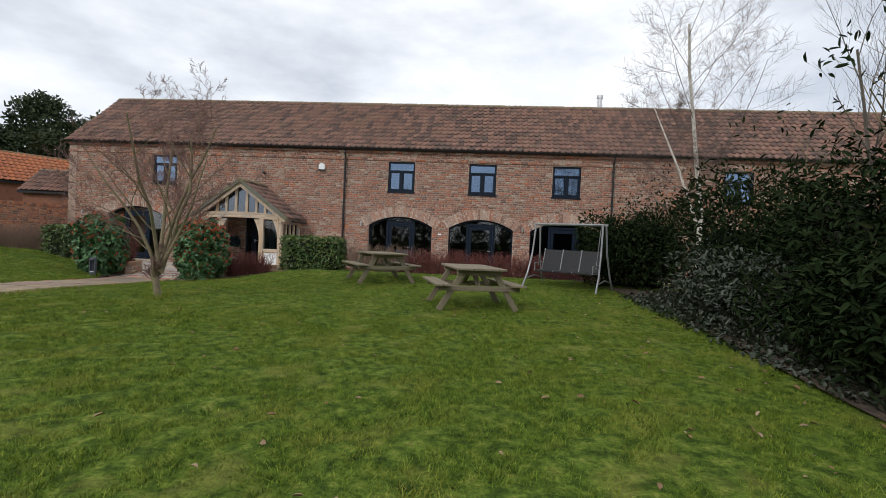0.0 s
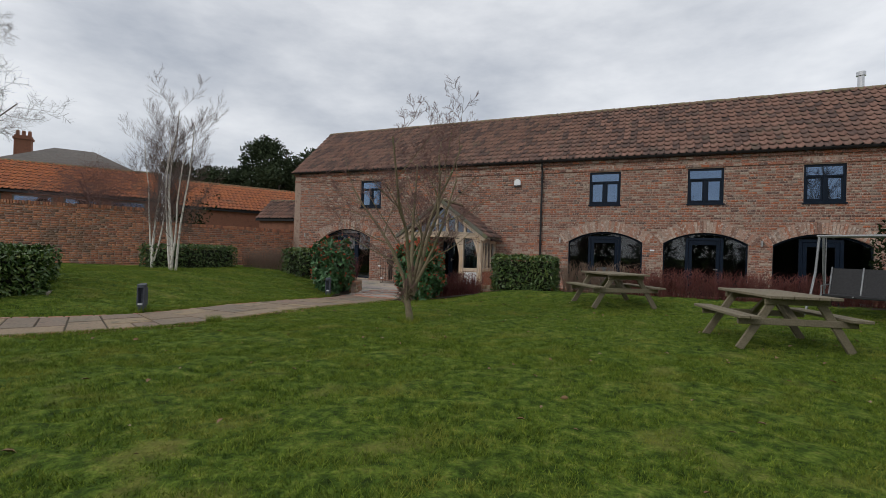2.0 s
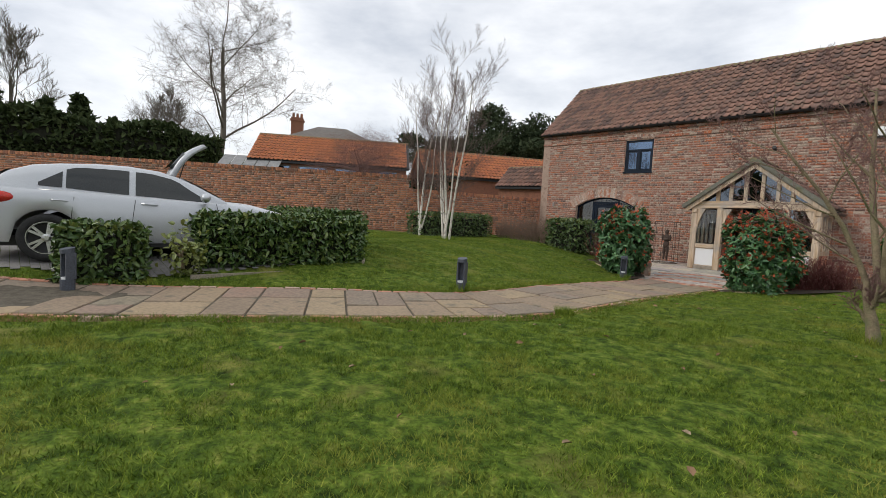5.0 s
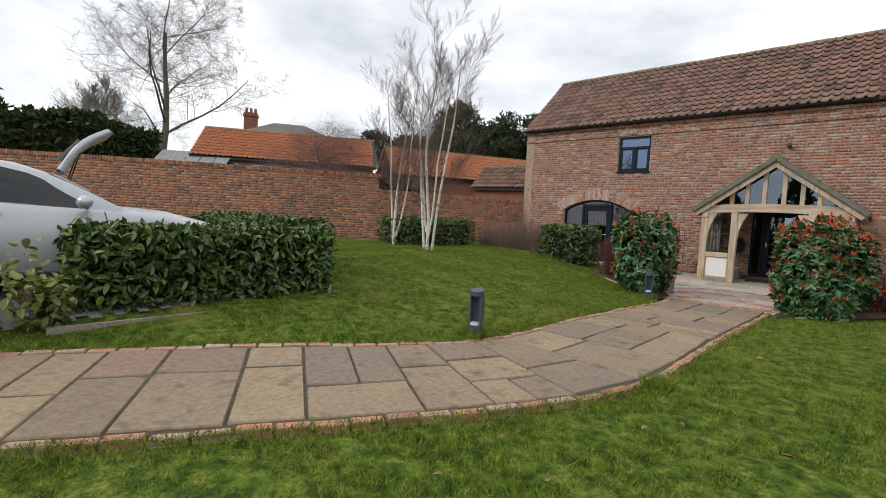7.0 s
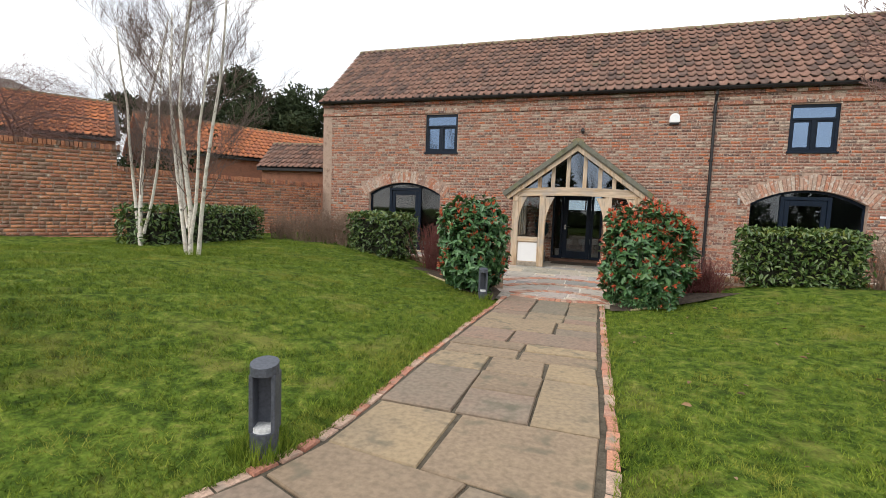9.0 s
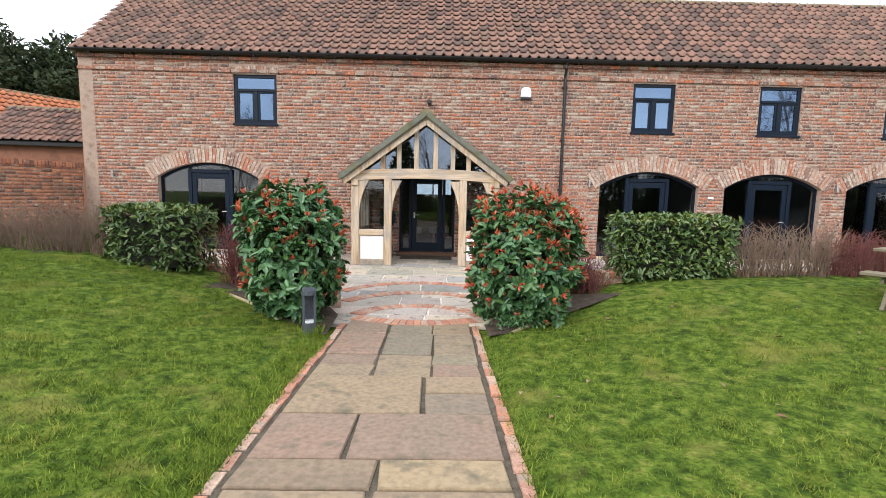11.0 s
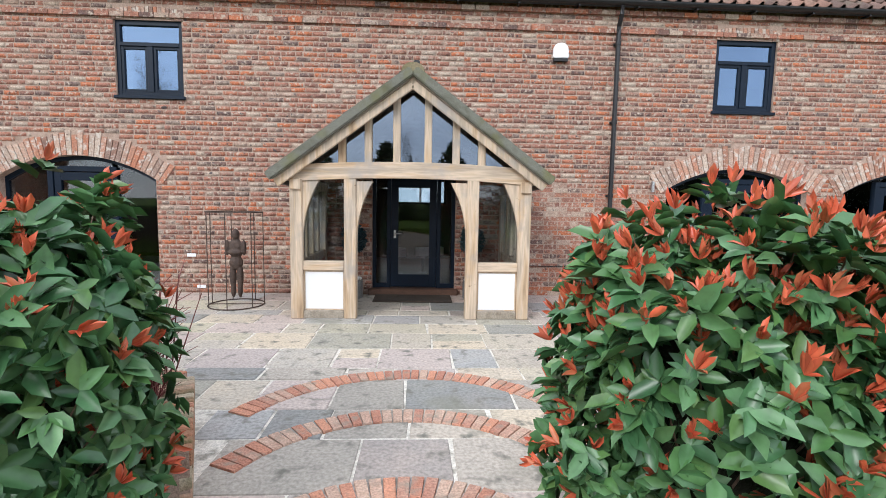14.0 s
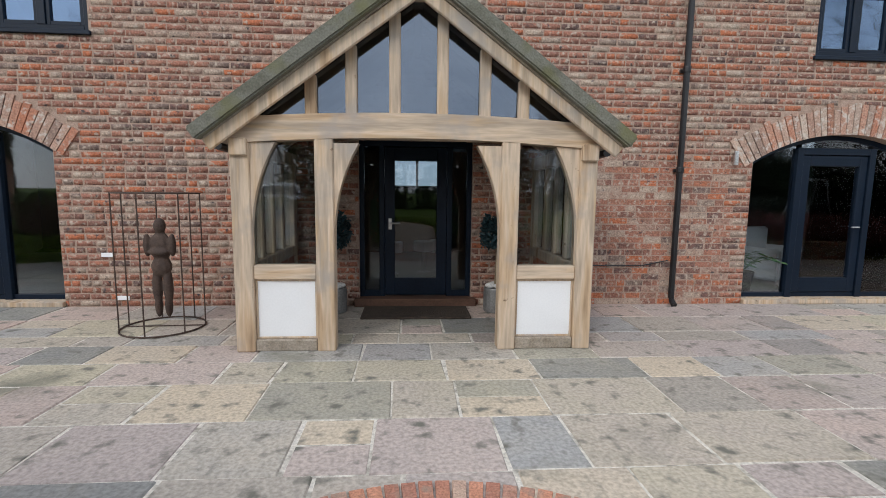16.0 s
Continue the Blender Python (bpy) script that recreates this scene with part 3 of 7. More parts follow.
# inside: floor, upper floor, partitions and a plastered back wall
bm = bmesh.new()
box(bm, BARN_L + 0.36, BARN_R - 0.36, BARN_Y + 0.345, BARN_BACK - 0.31, -0.06, 0.03)
tagged(link_mesh("floor", bm, FLOOR_IN), "pale tiled floor inside the barn", "floor", kind="structure")
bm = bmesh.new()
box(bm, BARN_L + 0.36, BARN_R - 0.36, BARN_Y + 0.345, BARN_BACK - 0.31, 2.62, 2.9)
tagged(link_mesh("ceiling", bm, PLASTER), "plain plastered ceiling coloured dark as if unlit", "ceiling", kind="structure")
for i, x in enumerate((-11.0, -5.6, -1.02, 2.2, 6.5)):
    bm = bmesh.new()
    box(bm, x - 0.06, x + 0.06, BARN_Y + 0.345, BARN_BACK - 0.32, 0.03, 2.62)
    tagged(link_mesh("wall_partition_%d" % (i + 1), bm, PLASTER), "plain plastered inside wall coloured dark as if unlit", "wall", kind="structure")
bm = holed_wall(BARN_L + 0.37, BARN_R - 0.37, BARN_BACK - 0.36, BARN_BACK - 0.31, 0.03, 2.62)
tagged(link_mesh("wall_inside_back", bm, PLASTER), "plain plastered inside wall coloured dark as if unlit", "wall", kind="structure")

# roof: boarding, tiles, ridge
roof_dir = Vector((0, RIDGE_Y - BARN_Y + 0.16, RIDGE_Z - EAVE + 0.13))
SLOPE_LEN = roof_dir.length
ang = math.atan2(roof_dir.z, roof_dir.y)
ROOF0 = Vector((0, BARN_Y - 0.16, EAVE - 0.02))
ROOFM = Matrix.Translation(ROOF0) @ Matrix.Rotation(ang, 4, "X")
roof = empty("roof")
roof.parent = barn
bm = bmesh.new()
box(bm, BARN_L - 0.04, BARN_R + 0.05, 0.02, SLOPE_LEN, -0.08, -0.02, ROOFM)
part("boarding", bm, BLACK, roof)
bm = bmesh.new()
back_ang = math.atan2(RIDGE_Z - EAVE, BARN_BACK - RIDGE_Y)
box(bm, BARN_L - 0.04, BARN_R + 0.05, 0, (Vector((BARN_BACK + 0.15 - RIDGE_Y, RIDGE_Z - EAVE + 0.13))).length, -0.05, 0.04,
    Matrix.Translation((0, RIDGE_Y, RIDGE_Z + 0.07)) @ Matrix.Rotation(-back_ang, 4, "X"))
part("back_slope", bm, PANTILE, roof)


def pantile_profile(w=0.255, n=8):
    """The S of one tile: a broad trough and a rounded roll."""
    pts = []
    for i in range(n + 1):
        t = i / n
        z = 0.072 * math.exp(-((t - 0.80) / 0.13) ** 2) + 0.012 * math.exp(-((t - 0.05) / 0.12) ** 2)
        pts.append((t * w, z))
    return pts


def tile_template(length=0.36, thick=0.018, tilt=0.06, w=0.255):
    prof = pantile_profile(w)
    n = len(prof)
    V = [(x, 0.0, z + tilt) for x, z in prof] + [(x, length, z) for x, z in prof] + [(x, 0.0, z + tilt - thick) for x, z in prof]
    Fq = [(i, i + 1, n + i + 1, n + i) for i in range(n - 1)] + [(2 * n + i, 2 * n + i + 1, i + 1, i) for i in range(n - 1)]
    return np.array(V), np.array(Fq)


def pantile_roof(m, width, slope, mat, parent, seed, near_from=None, near_to=None, gauge=0.305, tw=0.235, single=0):
    """Tiles over a slope; a stretch of it as single objects, the rest joined."""
    r = random.Random(seed)
    V, Fq = tile_template()
    me = bpy.data.meshes.new("tile")
    me.from_pydata([tuple(v) for v in V], [], [tuple(f) for f in Fq])
    for p in me.polygons:
        p.use_smooth = True
    me.materials.append(mat)
    rows, cols = int(math.ceil(slope / gauge)), int(width / tw)
    mats = []
    singles = 0
    for i in range(rows):
        for k in range(cols):
            y = i * gauge
            loc = Matrix.Translation((k * tw + r.uniform(-0.006, 0.006), y + r.uniform(-0.008, 0.008), 0.004 + r.uniform(-0.004, 0.006))) @ Matrix.Rotation(radians(r.uniform(-1.0, 1.0)), 4, "Z")
            if y + 0.36 > slope + 0.04:
                loc = loc @ Matrix.Diagonal((1, max(0.2, (slope + 0.03 - y) / 0.36), 1, 1))
            if singles < single and near_from is not None and near_from <= k * tw <= near_to:
                ob = new("tile", me)
                ob.parent = parent
                ob.matrix_world = m @ loc
                singles += 1
            else:
                mats.append(np.array(m @ loc))
    if mats:
        A = np.array(mats)
        P = np.einsum("nij,vj->nvi", A[:, :3, :3], V) + A[:, None, :3, 3]
        nt = len(V)
        F = (np.arange(len(A))[:, None, None] * nt + Fq[None]).reshape(-1, 4)
        tagged(array_mesh("tiles", P.reshape(-1, 3), F, mat, parent, smooth=True), kind="stuff")


pantile_roof(ROOFM @ Matrix.Translation((BARN_L - 0.06, -0.02, 0)), BARN_R - BARN_L + 0.14, SLOPE_LEN, PANTILE, roof, 4, 4.0, 9.6, single=300)
x = BARN_L - 0.06
k = 0
while x < BARN_R:
    bm = bmesh.new()
    pts = [(0.15 * math.cos(a), 0.12 * math.sin(a)) for a in [math.pi * i / 8 for i in range(9)]]
    prism(bm, [(px, pz) for px, pz in pts], 0, 0.45)
    bmesh.ops.recalc_face_normals(bm, faces=bm.faces)
    ob = part("ridge_tile", bm, RIDGE, roof)
    ob.matrix_world = Matrix.Translation((x, RIDGE_Y, RIDGE_Z + 0.03 + 0.006 * (k % 3))) @ Matrix.Rotation(radians(-90), 4, "Z")
    x += 0.44
    k += 1
# verge mortar
bm = bmesh.new()
box(bm, BARN_L - 0.05, BARN_L + 0.05, 0.0, SLOPE_LEN, -0.10, 0.0, ROOFM)
part("verge", bm, RIDGE, roof)

# gutter with brackets
gutter = empty("gutter")
gutter.parent = barn
bm = bmesh.new()
pts = [(0.06 * math.cos(a), 0.06 * math.sin(a)) for a in [math.pi + math.pi * i / 8 for i in range(9)]]
prism(bm, pts + [(0.052, 0.0), (-0.052, 0.0)], BARN_L - 0.06, BARN_R)
bmesh.ops.recalc_face_normals(bm, faces=bm.faces)
bmesh.ops.transform(bm, matrix=Matrix.Translation((0, BARN_Y - 0.19, EAVE - 0.01)) @ Matrix.Rotation(radians(-90), 4, "Z") @ Matrix.Diagonal((1, 1, 1, 1)), verts=bm.verts)
bmesh.ops.scale(bm, vec=(1, 1, 1), verts=bm.verts)
part("channel", bm, BLACK, gutter)
for i in range(34):
    bm = bmesh.new()
    box(bm, BARN_L + 0.4 + i * 1.0, BARN_L + 0.43 + i * 1.0, BARN_Y - 0.19, BARN_Y - 0.005, EAVE - 0.1, EAVE - 0.07)
    part("bracket", bm, BLACK, gutter)


def downpipe(x, z0):
    p = empty("downpipe", Matrix.Translation((x, BARN_Y, 0)))
    tagged(p, "black round downpipe fixed to the brick wall", "drainpipe")
    bm = bmesh.new()
    tube(bm, [(0, -0.19, EAVE - 0.08), (0, -0.17, EAVE - 0.2), (0, -0.07, EAVE - 0.36), (0, -0.07, EAVE - 0.5), (0, -0.07, 0.12), (0, -0.10, 0.06), (0, -0.16, z0 + 0.015)], 0.038, 10)
    part("pipe", bm, BLACK, p)
    for z in (1.75, 3.0, 4.3):
        bm = bmesh.new()
        lathe(bm, [(0.046, z), (0.048, z + 0.01), (0.048, z + 0.06), (0.046, z + 0.07)], 10, Matrix.Translation((0, -0.07, 0)))
        part("collar", bm, BLACK, p)
        bm = bmesh.new()
        box(bm, -0.06, 0.06, -0.03, 0.0, z + 0.01, z + 0.05)
        part("clip", bm, BLACK, p)


downpipe(-4.96, 0.0)
downpipe(5.57, 0.0)


def pane(name, x0, x1, z0, z1, y, mat, parent, m=None):
    bm = bmesh.new()
    box(bm, x0, x1, y, y + 0.008, z0, z1, m)
    ob = part(name, bm, mat, parent)
    ob.visible_shadow = False
    return ob


def frame_bar(x0, x1, z0, z1, y0, y1, parent, name="frame_bar", mat=None):
    bm = bmesh.new()
    box(bm, x0, x1, y0, y1, z0, z1)
    bevelled(bm, 0.004)
    return part(name, bm, mat or NAVY, parent)


def upper_window(cx, number):
    w = tagged(empty("window_%d" % number, Matrix.Translation((cx, BARN_Y, WIN_Z0))), "dark navy casement window with a top light", "window", kind="structure")
    H, W = WIN_Z1 - WIN_Z0, WIN_HALF
    y0, y1 = 0.045, 0.125
    def fb(a, b, c, d, name="frame_bar", yo=0.0):
        ob = frame_bar(a, b, c, d, y0 + yo, y1, w, name)
        return ob
    fb(-W, -W + 0.07, 0, H)
    fb(W - 0.07, W, 0, H)
    fb(-W + 0.07, W - 0.07, H - 0.07, H)
    fb(-W + 0.07, W - 0.07, 0, 0.07)
    fb(-W + 0.07, W - 0.07, H - 0.40, H - 0.34, yo=-0.012)
    fb(-0.045, 0.045, 0.07, H - 0.40, yo=-0.008)
    for s in (-1, 1):
        a, b = (-W + 0.07, -0.045) if s < 0 else (0.045, W - 0.07)
        for q in ((a, a + 0.045, 0.07, H - 0.40), (b - 0.045, b, 0.07, H - 0.40), (a + 0.045, b - 0.045, H - 0.445, H - 0.40), (a + 0.045, b - 0.045, 0.07, 0.115)):
            fb(*q, name="casement_bar", yo=0.012)
        pane("pane", a + 0.045, b - 0.045, 0.115, H - 0.445, 0.085, GLASS_SKY_TINT, w)
    pane("pane", -W + 0.07, W - 0.07, H - 0.34, H - 0.07, 0.085, GLASS_SKY_TINT, w)
    bm = bmesh.new()
    box(bm, -W - 0.03, W + 0.03, -0.035, 0.05, -0.05, 0.0)
    bevelled(bm, 0.006)
    part("window_sill", bm, NAVY, w)
    # soldier header, slightly cambered
    n = 17
    for k in range(n):
        x = -W - 0.02 + (2 * W + 0.04) * (k + 0.5) / n
        ww = (2 * W + 0.04) / n - 0.01
        bm = bmesh.new()
        lift = 0.045 * (1 - (x / W) ** 2)
        box(bm, x - ww / 2, x + ww / 2, -0.008, 0.10, H + 0.0 + lift, H + 0.165 + lift)
        part("header_brick", bm, ARCH_BRICK, w)
    bm = bmesh.new()
    prism(bm, [(-W, H)] + [(x, H + 0.05 * (1 - (x / W) ** 2)) for x in [-W + 2 * W * i / 10 for i in range(11)]] + [(W, H - 0.001)], 0.03, 0.1)
    bmesh.ops.recalc_face_normals(bm, faces=bm.faces)
    part("frame_head", bm, NAVY, w)


for i, c in enumerate(WINDOWS):
    upper_window(c, i + 1)


def glazed_arch(cx, half, number):
    """A glazed screen in an arched opening with a glazed door in the middle."""
    w = tagged(empty("arched_window_%d" % number, Matrix.Translation((cx, BARN_Y, 0))), "arched glazed screen with a dark navy door in its middle", "window", kind="structure")
    y0, y1 = 0.15, 0.22
    dw = 0.48
    def top(x):
        return arch_z(x + cx, cx, half)
    # outer arched frame
    N = 14
    outer = [(-half + 2 * half * k / N, top(-half + 2 * half * k / N)) for k in range(N + 1)]
    inner = [(x * (half - 0.05) / half, z - 0.06) for x, z in outer]
    bm = bmesh.new()
    for k in range(N):
        prism(bm, [outer[k], outer[k + 1], inner[k + 1], inner[k]], y0, y1)
    prism(bm, [(-half, 0.06), (-half, SPRING), (-half + 0.05, SPRING - 0.06), (-half + 0.05, 0.06)], y0, y1)
    prism(bm, [(half, 0.06), (half - 0.05, 0.06), (half - 0.05, SPRING - 0.06), (half, SPRING)], y0, y1)
    bmesh.ops.recalc_face_normals(bm, faces=bm.faces)
    part("frame", bm, NAVY, w)
    for s in (-1, 1):
        frame_bar(min(s * dw, s * (dw + 0.09)), max(s * dw, s * (dw + 0.09)), 0.06, 2.12, y0 - 0.03, y1, w, "door_post")
    frame_bar(-dw, dw, 2.03, 2.12, y0 - 0.03, y1, w, "door_head")
    frame_bar(-half + 0.05, half - 0.05, 0.06, 0.12, y0, y1, w, "bottom_rail")
    door = empty("door")
    door.parent = w
    for q in ((-dw + 0.01, -dw + 0.12, 0.13, 2.02), (dw - 0.12, dw - 0.01, 0.13, 2.02), (-dw + 0.12, dw - 0.12, 1.88, 2.02), (-dw + 0.12, dw - 0.12, 0.13, 0.33)):
        frame_bar(*q, y0 - 0.01, y1 - 0.02, door, "door_rail")
    pane("pane", -dw + 0.12, dw - 0.12, 0.33, 1.88, y0 + 0.02, GLASS, door)
    bm = bmesh.new()
    tube(bm, [(dw - 0.07, y0 - 0.02, 1.05), (dw - 0.07, y0 - 0.06, 1.05), (dw - 0.19, y0 - 0.06, 1.05)], 0.009, 6)
    part("handle", bm, STEEL, door, "steel lever handle")
    for s in (-1, 1):
        a, b = sorted((s * (dw + 0.09), s * (half - 0.05)))
        pts = [(a, 0.12), (b, 0.12)] + [(b + (a - b) * k / 5, top(b + (a - b) * k / 5) - 0.06) for k in range(6)]
        bm = bmesh.new()
        prism(bm, pts, y0 + 0.02, y0 + 0.028)
        bmesh.ops.recalc_face_normals(bm, faces=bm.faces)
        ob = part("pane", bm, GLASS, w)
        ob.visible_shadow = False
    bm = bmesh.new()
    prism(bm, [(-dw, 2.12), (dw, 2.12)] + [(dw - 2 * dw * k / 5, top(dw - 2 * dw * k / 5) - 0.06) for k in range(6)], y0 + 0.02, y0 + 0.028)
    bmesh.ops.recalc_face_normals(bm, faces=bm.faces)
    part("pane", bm, GLASS, w).visible_shadow = False
    bm = bmesh.new()
    box(bm, -half, half, -0.05, 0.24, 0.0, 0.06)
    bevelled(bm, 0.006)
    part("threshold", bm, OAK, w, "worn timber sill")


STEEL = material("brushed_steel", [(0.5, 0.5, 0.5), (0.6, 0.6, 0.6)], scale=5, rough=0.3, bump=0.0, metal=1.0)
for i, (cx, half) in enumerate(ARCHES):
    glazed_arch(cx, half, i + 1)

hall_window = tagged(empty("window_hall", Matrix.Translation((0, BARN_BACK - 0.2, 0))), "bright window at the back of the hall", "window", kind="structure")
for q in ((HALL[0], HALL[0] + 0.06, HALL[2], HALL[3]), (HALL[1] - 0.06, HALL[1], HALL[2], HALL[3]), (HALL[0] + 0.06, HALL[1] - 0.06, HALL[3] - 0.06, HALL[3]), (HALL[0] + 0.06, HALL[1] - 0.06, HALL[2], HALL[2] + 0.06),
          (-8.31, -8.25, HALL[2] + 0.06, HALL[3] - 0.06)):
    frame_bar(*q, 0.0, 0.07, hall_window, "frame_bar")
pane("pane", HALL[0] + 0.06, HALL[1] - 0.06, HALL[2] + 0.06, HALL[3] - 0.06, 0.03, GLASS, hall_window)
# front door with side lights
PC = -8.37
front_door = tagged(empty("door_1", Matrix.Translation((PC, BARN_Y, 0))), "dark navy glazed front door with narrow side lights", "door", kind="structure")
for q in ((-0.72, -0.66, 0.1, 2.1), (0.66, 0.72, 0.1, 2.1), (-0.66, 0.66, 2.03, 2.1), (-0.47, -0.40, 0.1, 2.03), (0.40, 0.47, 0.1, 2.03), (-0.66, -0.47, 0.1, 0.18), (0.47, 0.66, 0.1, 0.18)):
    frame_bar(*q, 0.08, 0.17, front_door, "frame_bar")
leaf = empty("door_leaf")
leaf.parent = front_door
for q in ((-0.395, -0.27, 0.12, 2.02), (0.27, 0.395, 0.12, 2.02), (-0.27, 0.27, 1.86, 2.02), (-0.27, 0.27, 0.12, 0.34)):
    frame_bar(*q, 0.07, 0.13, leaf, "door_rail")
pane("pane", -0.27, 0.27, 0.34, 1.86, 0.10, GLASS, leaf)
for s in (-1, 1):
    a, b = sorted((s * 0.47, s * 0.66))
    pane("pane", a, b, 0.18, 2.03, 0.12, GLASS, front_door)
bm = bmesh.new()
tube(bm, [(-0.33, 0.07, 1.06), (-0.33, 0.02, 1.06), (-0.20, 0.02, 1.065)], 0.011, 8)
box(bm, -0.35, -0.31, 0.062, 0.07, 0.98, 1.12)
part("handle", bm, STEEL, leaf, "steel lever handle with backplate")
bm = bmesh.new()
box(bm, -0.78, 0.78, -0.10, 0.2, 0.0, 0.10)
bevelled(bm, 0.008)
part("doorstep", bm, material("stained_hardwood", [(0.09, 0.045, 0.03), (0.13, 0.07, 0.045)], scale=6, rough=0.6), front_door, "dark hardwood step")
bm = bmesh.new()
box(bm, PC - 0.64, PC + 0.64, BARN_Y - 0.72, BARN_Y - 0.18, 0.005, 0.03)
bevelled(bm, 0.006)
tagged(link_mesh("doormat", bm, material("coir_mat", [(0.045, 0.035, 0.028), (0.08, 0.06, 0.045)], scale=20, rough=0.95, bump=0.8, fine=160)), "dark brown coir doormat on the paving", "doormat")

# ---- oak porch ----
PY = 18.67
porch = tagged(empty("porch", Matrix.Translation((PC, PY, 0))), "green oak framed entrance porch with a pantiled gable roof", "porch")


def pbeam(name, a, b, w, d, up=(0, 1, 0), mat=None, parent=None, label=""):
    return beam(name, a, b, w, d, mat or OAK, parent or porch, up, 0.01, label)


T_END, T_MID = 1.86, 1.93     # underside of the tie beam at its ends and middle
DEPTH = BARN_Y - PY
for s in (-1, 1):
    for nm, x in (("outer_post", 1.55), ("inner_post", 0.83)):
        pbeam(nm, (s * x, 0, 0), (s * x, 0, T_END + (0.03 if x > 1 else 0.06)), 0.165, 0.16)
    # curved braces, drawn from outline
    for cx0, d in ((s * 1.467, -s), (s * 0.747, -s)):
        bm = bmesh.new()
        N = 8
        span, hgt = (0.22, 0.85)
        arc = [(cx0 + d * span * (k / N) ** 2.2, T_END + 0.02 - hgt + hgt * k / N) for k in range(N + 1)]
        pts = arc + [(cx0 - d * 0.0, T_END + 0.02)]
        prism(bm, pts, -0.06, 0.06)
        bmesh.ops.recalc_face_normals(bm, faces=bm.faces)
        part("brace", bm, OAK, porch)
    pbeam("middle_rail", (s * 0.913, 0, 0.73), (s * 1.467, 0, 0.73), 0.13, 0.13, up=(0, 1, 0), mat=OAK_BEAM)
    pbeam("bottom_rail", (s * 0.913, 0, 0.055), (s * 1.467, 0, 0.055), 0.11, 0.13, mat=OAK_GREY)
    bm = bmesh.new()
    a, b = sorted((s * 0.915, s * 1.465))
    box(bm, a, b, -0.02, 0.02, 0.11, 0.665)
    part("panel", bm, WHITE, porch, "plain white infill panel")
    for q in ((a, a + 0.02, 0.11, 0.665), (b - 0.02, b, 0.11, 0.665), (a + 0.02, b - 0.02, 0.11, 0.13), (a + 0.02, b - 0.02, 0.645, 0.665)):
        frame_bar(*q, -0.032, -0.02, porch, "bead", OAK)
    pane("pane", a, b, 0.795, T_END - 0.0, 0.0, GLASS, porch)
    # side frame back to the wall
    pbeam("side_plate", (s * 1.55, -0.12, 1.83), (s * 1.55, DEPTH, 1.83), 0.15, 0.15, up=(0, 0, 1))
    pbeam("side_rail", (s * 1.55, 0.08, 0.73), (s * 1.55, DEPTH, 0.73), 0.12, 0.12, up=(0, 0, 1))
    pbeam("back_post", (s * 1.55, DEPTH - 0.07, 0), (s * 1.55, DEPTH - 0.07, 1.76), 0.13, 0.13)
    for k in (1, 2, 3):
        y = 0.08 + (DEPTH - 0.21) * k / 4
        pbeam("mullion", (s * 1.55, y, 0.79), (s * 1.55, y, 1.76), 0.07, 0.07)
    bm = bmesh.new()
    box(bm, s * 1.55 - 0.006, s * 1.55 + 0.006, 0.08, DEPTH - 0.13, 0.79, 1.76)
    part("side_pane", bm, GLASS, porch).visible_shadow = False
    bm = bmesh.new()
    box(bm, s * 1.55 - 0.05, s * 1.55 + 0.05, 0.08, DEPTH, 0.0, 0.67)
    part("plinth", bm, BRICK, porch)
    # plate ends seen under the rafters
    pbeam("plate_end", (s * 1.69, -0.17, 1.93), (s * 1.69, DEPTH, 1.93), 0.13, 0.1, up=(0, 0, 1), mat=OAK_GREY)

# cambered tie beam
bm = bmesh.new()
N = 14
lo = [(-1.63 + 3.26 * k / N, T_END + (T_MID - T_END) * (1 - ((-1.63 + 3.26 * k / N) / 1.63) ** 2)) for k in range(N + 1)]
hi = [(x, z + 0.215) for x, z in lo]
for k in range(N):
    prism(bm, [lo[k], lo[k + 1], hi[k + 1], hi[k]], -0.085, 0.085)
bmesh.ops.remove_doubles(bm, verts=bm.verts, dist=1e-5)
bmesh.ops.recalc_face_normals(bm, faces=bm.faces)
part("tie_beam", bm, OAK_BEAM, porch)
AP, EV, EX = 3.20, 1.88, 1.80     # rafter apex, eave height, eave half width
sl = (AP - EV) / EX
for s in (-1, 1):
    pbeam("front_rafter", (s * EX, -0.06, EV), (0, -0.06, AP), 0.12, 0.12)
    pbeam("barge_board", (s * 1.78, -0.17, 1.83), (0, -0.17, 3.14), 0.11, 0.035)
    pbeam("rear_rafter", (s * EX, DEPTH - 0.1, EV), (0, DEPTH - 0.1, AP), 0.13, 0.1)
    pbeam("mid_rafter", (s * EX, DEPTH / 2, EV), (0, DEPTH / 2, AP), 0.1, 0.08)
for x in (-0.94, -0.59, -0.21, 0.21, 0.59, 0.94):
    z0 = T_END + 0.205 + (T_MID - T_END) * (1 - (x / 1.63) ** 2)
    pbeam("stud", (x, 0, z0), (x, 0, AP - sl * abs(x) - 0.05), 0.10, 0.09)
bm = bmesh.new()
prism(bm, [(-1.5, T_END + 0.22), (1.5, T_END + 0.22), (0, AP - 0.06)], 0.01, 0.018)
bmesh.ops.recalc_face_normals(bm, faces=bm.faces)
part("gable_pane", bm, GLASS_GABLE, porch).visible_shadow = False
pbeam("ridge_beam", (0, -0.18, AP - 0.02), (0, DEPTH, AP - 0.02), 0.09, 0.16, up=(0, 0, 1))
VERGE = material("mossy_cement", [(0.13, 0.13, 0.105), (0.18, 0.18, 0.15), (0.10, 0.10, 0.07)], scale=5, rough=0.95, bump=0.4, spots=((0.15, 0.15, 0.07), 3.0, 0.5, 0.7))
porch_roof = empty("porch_roof")
porch_roof.parent = porch
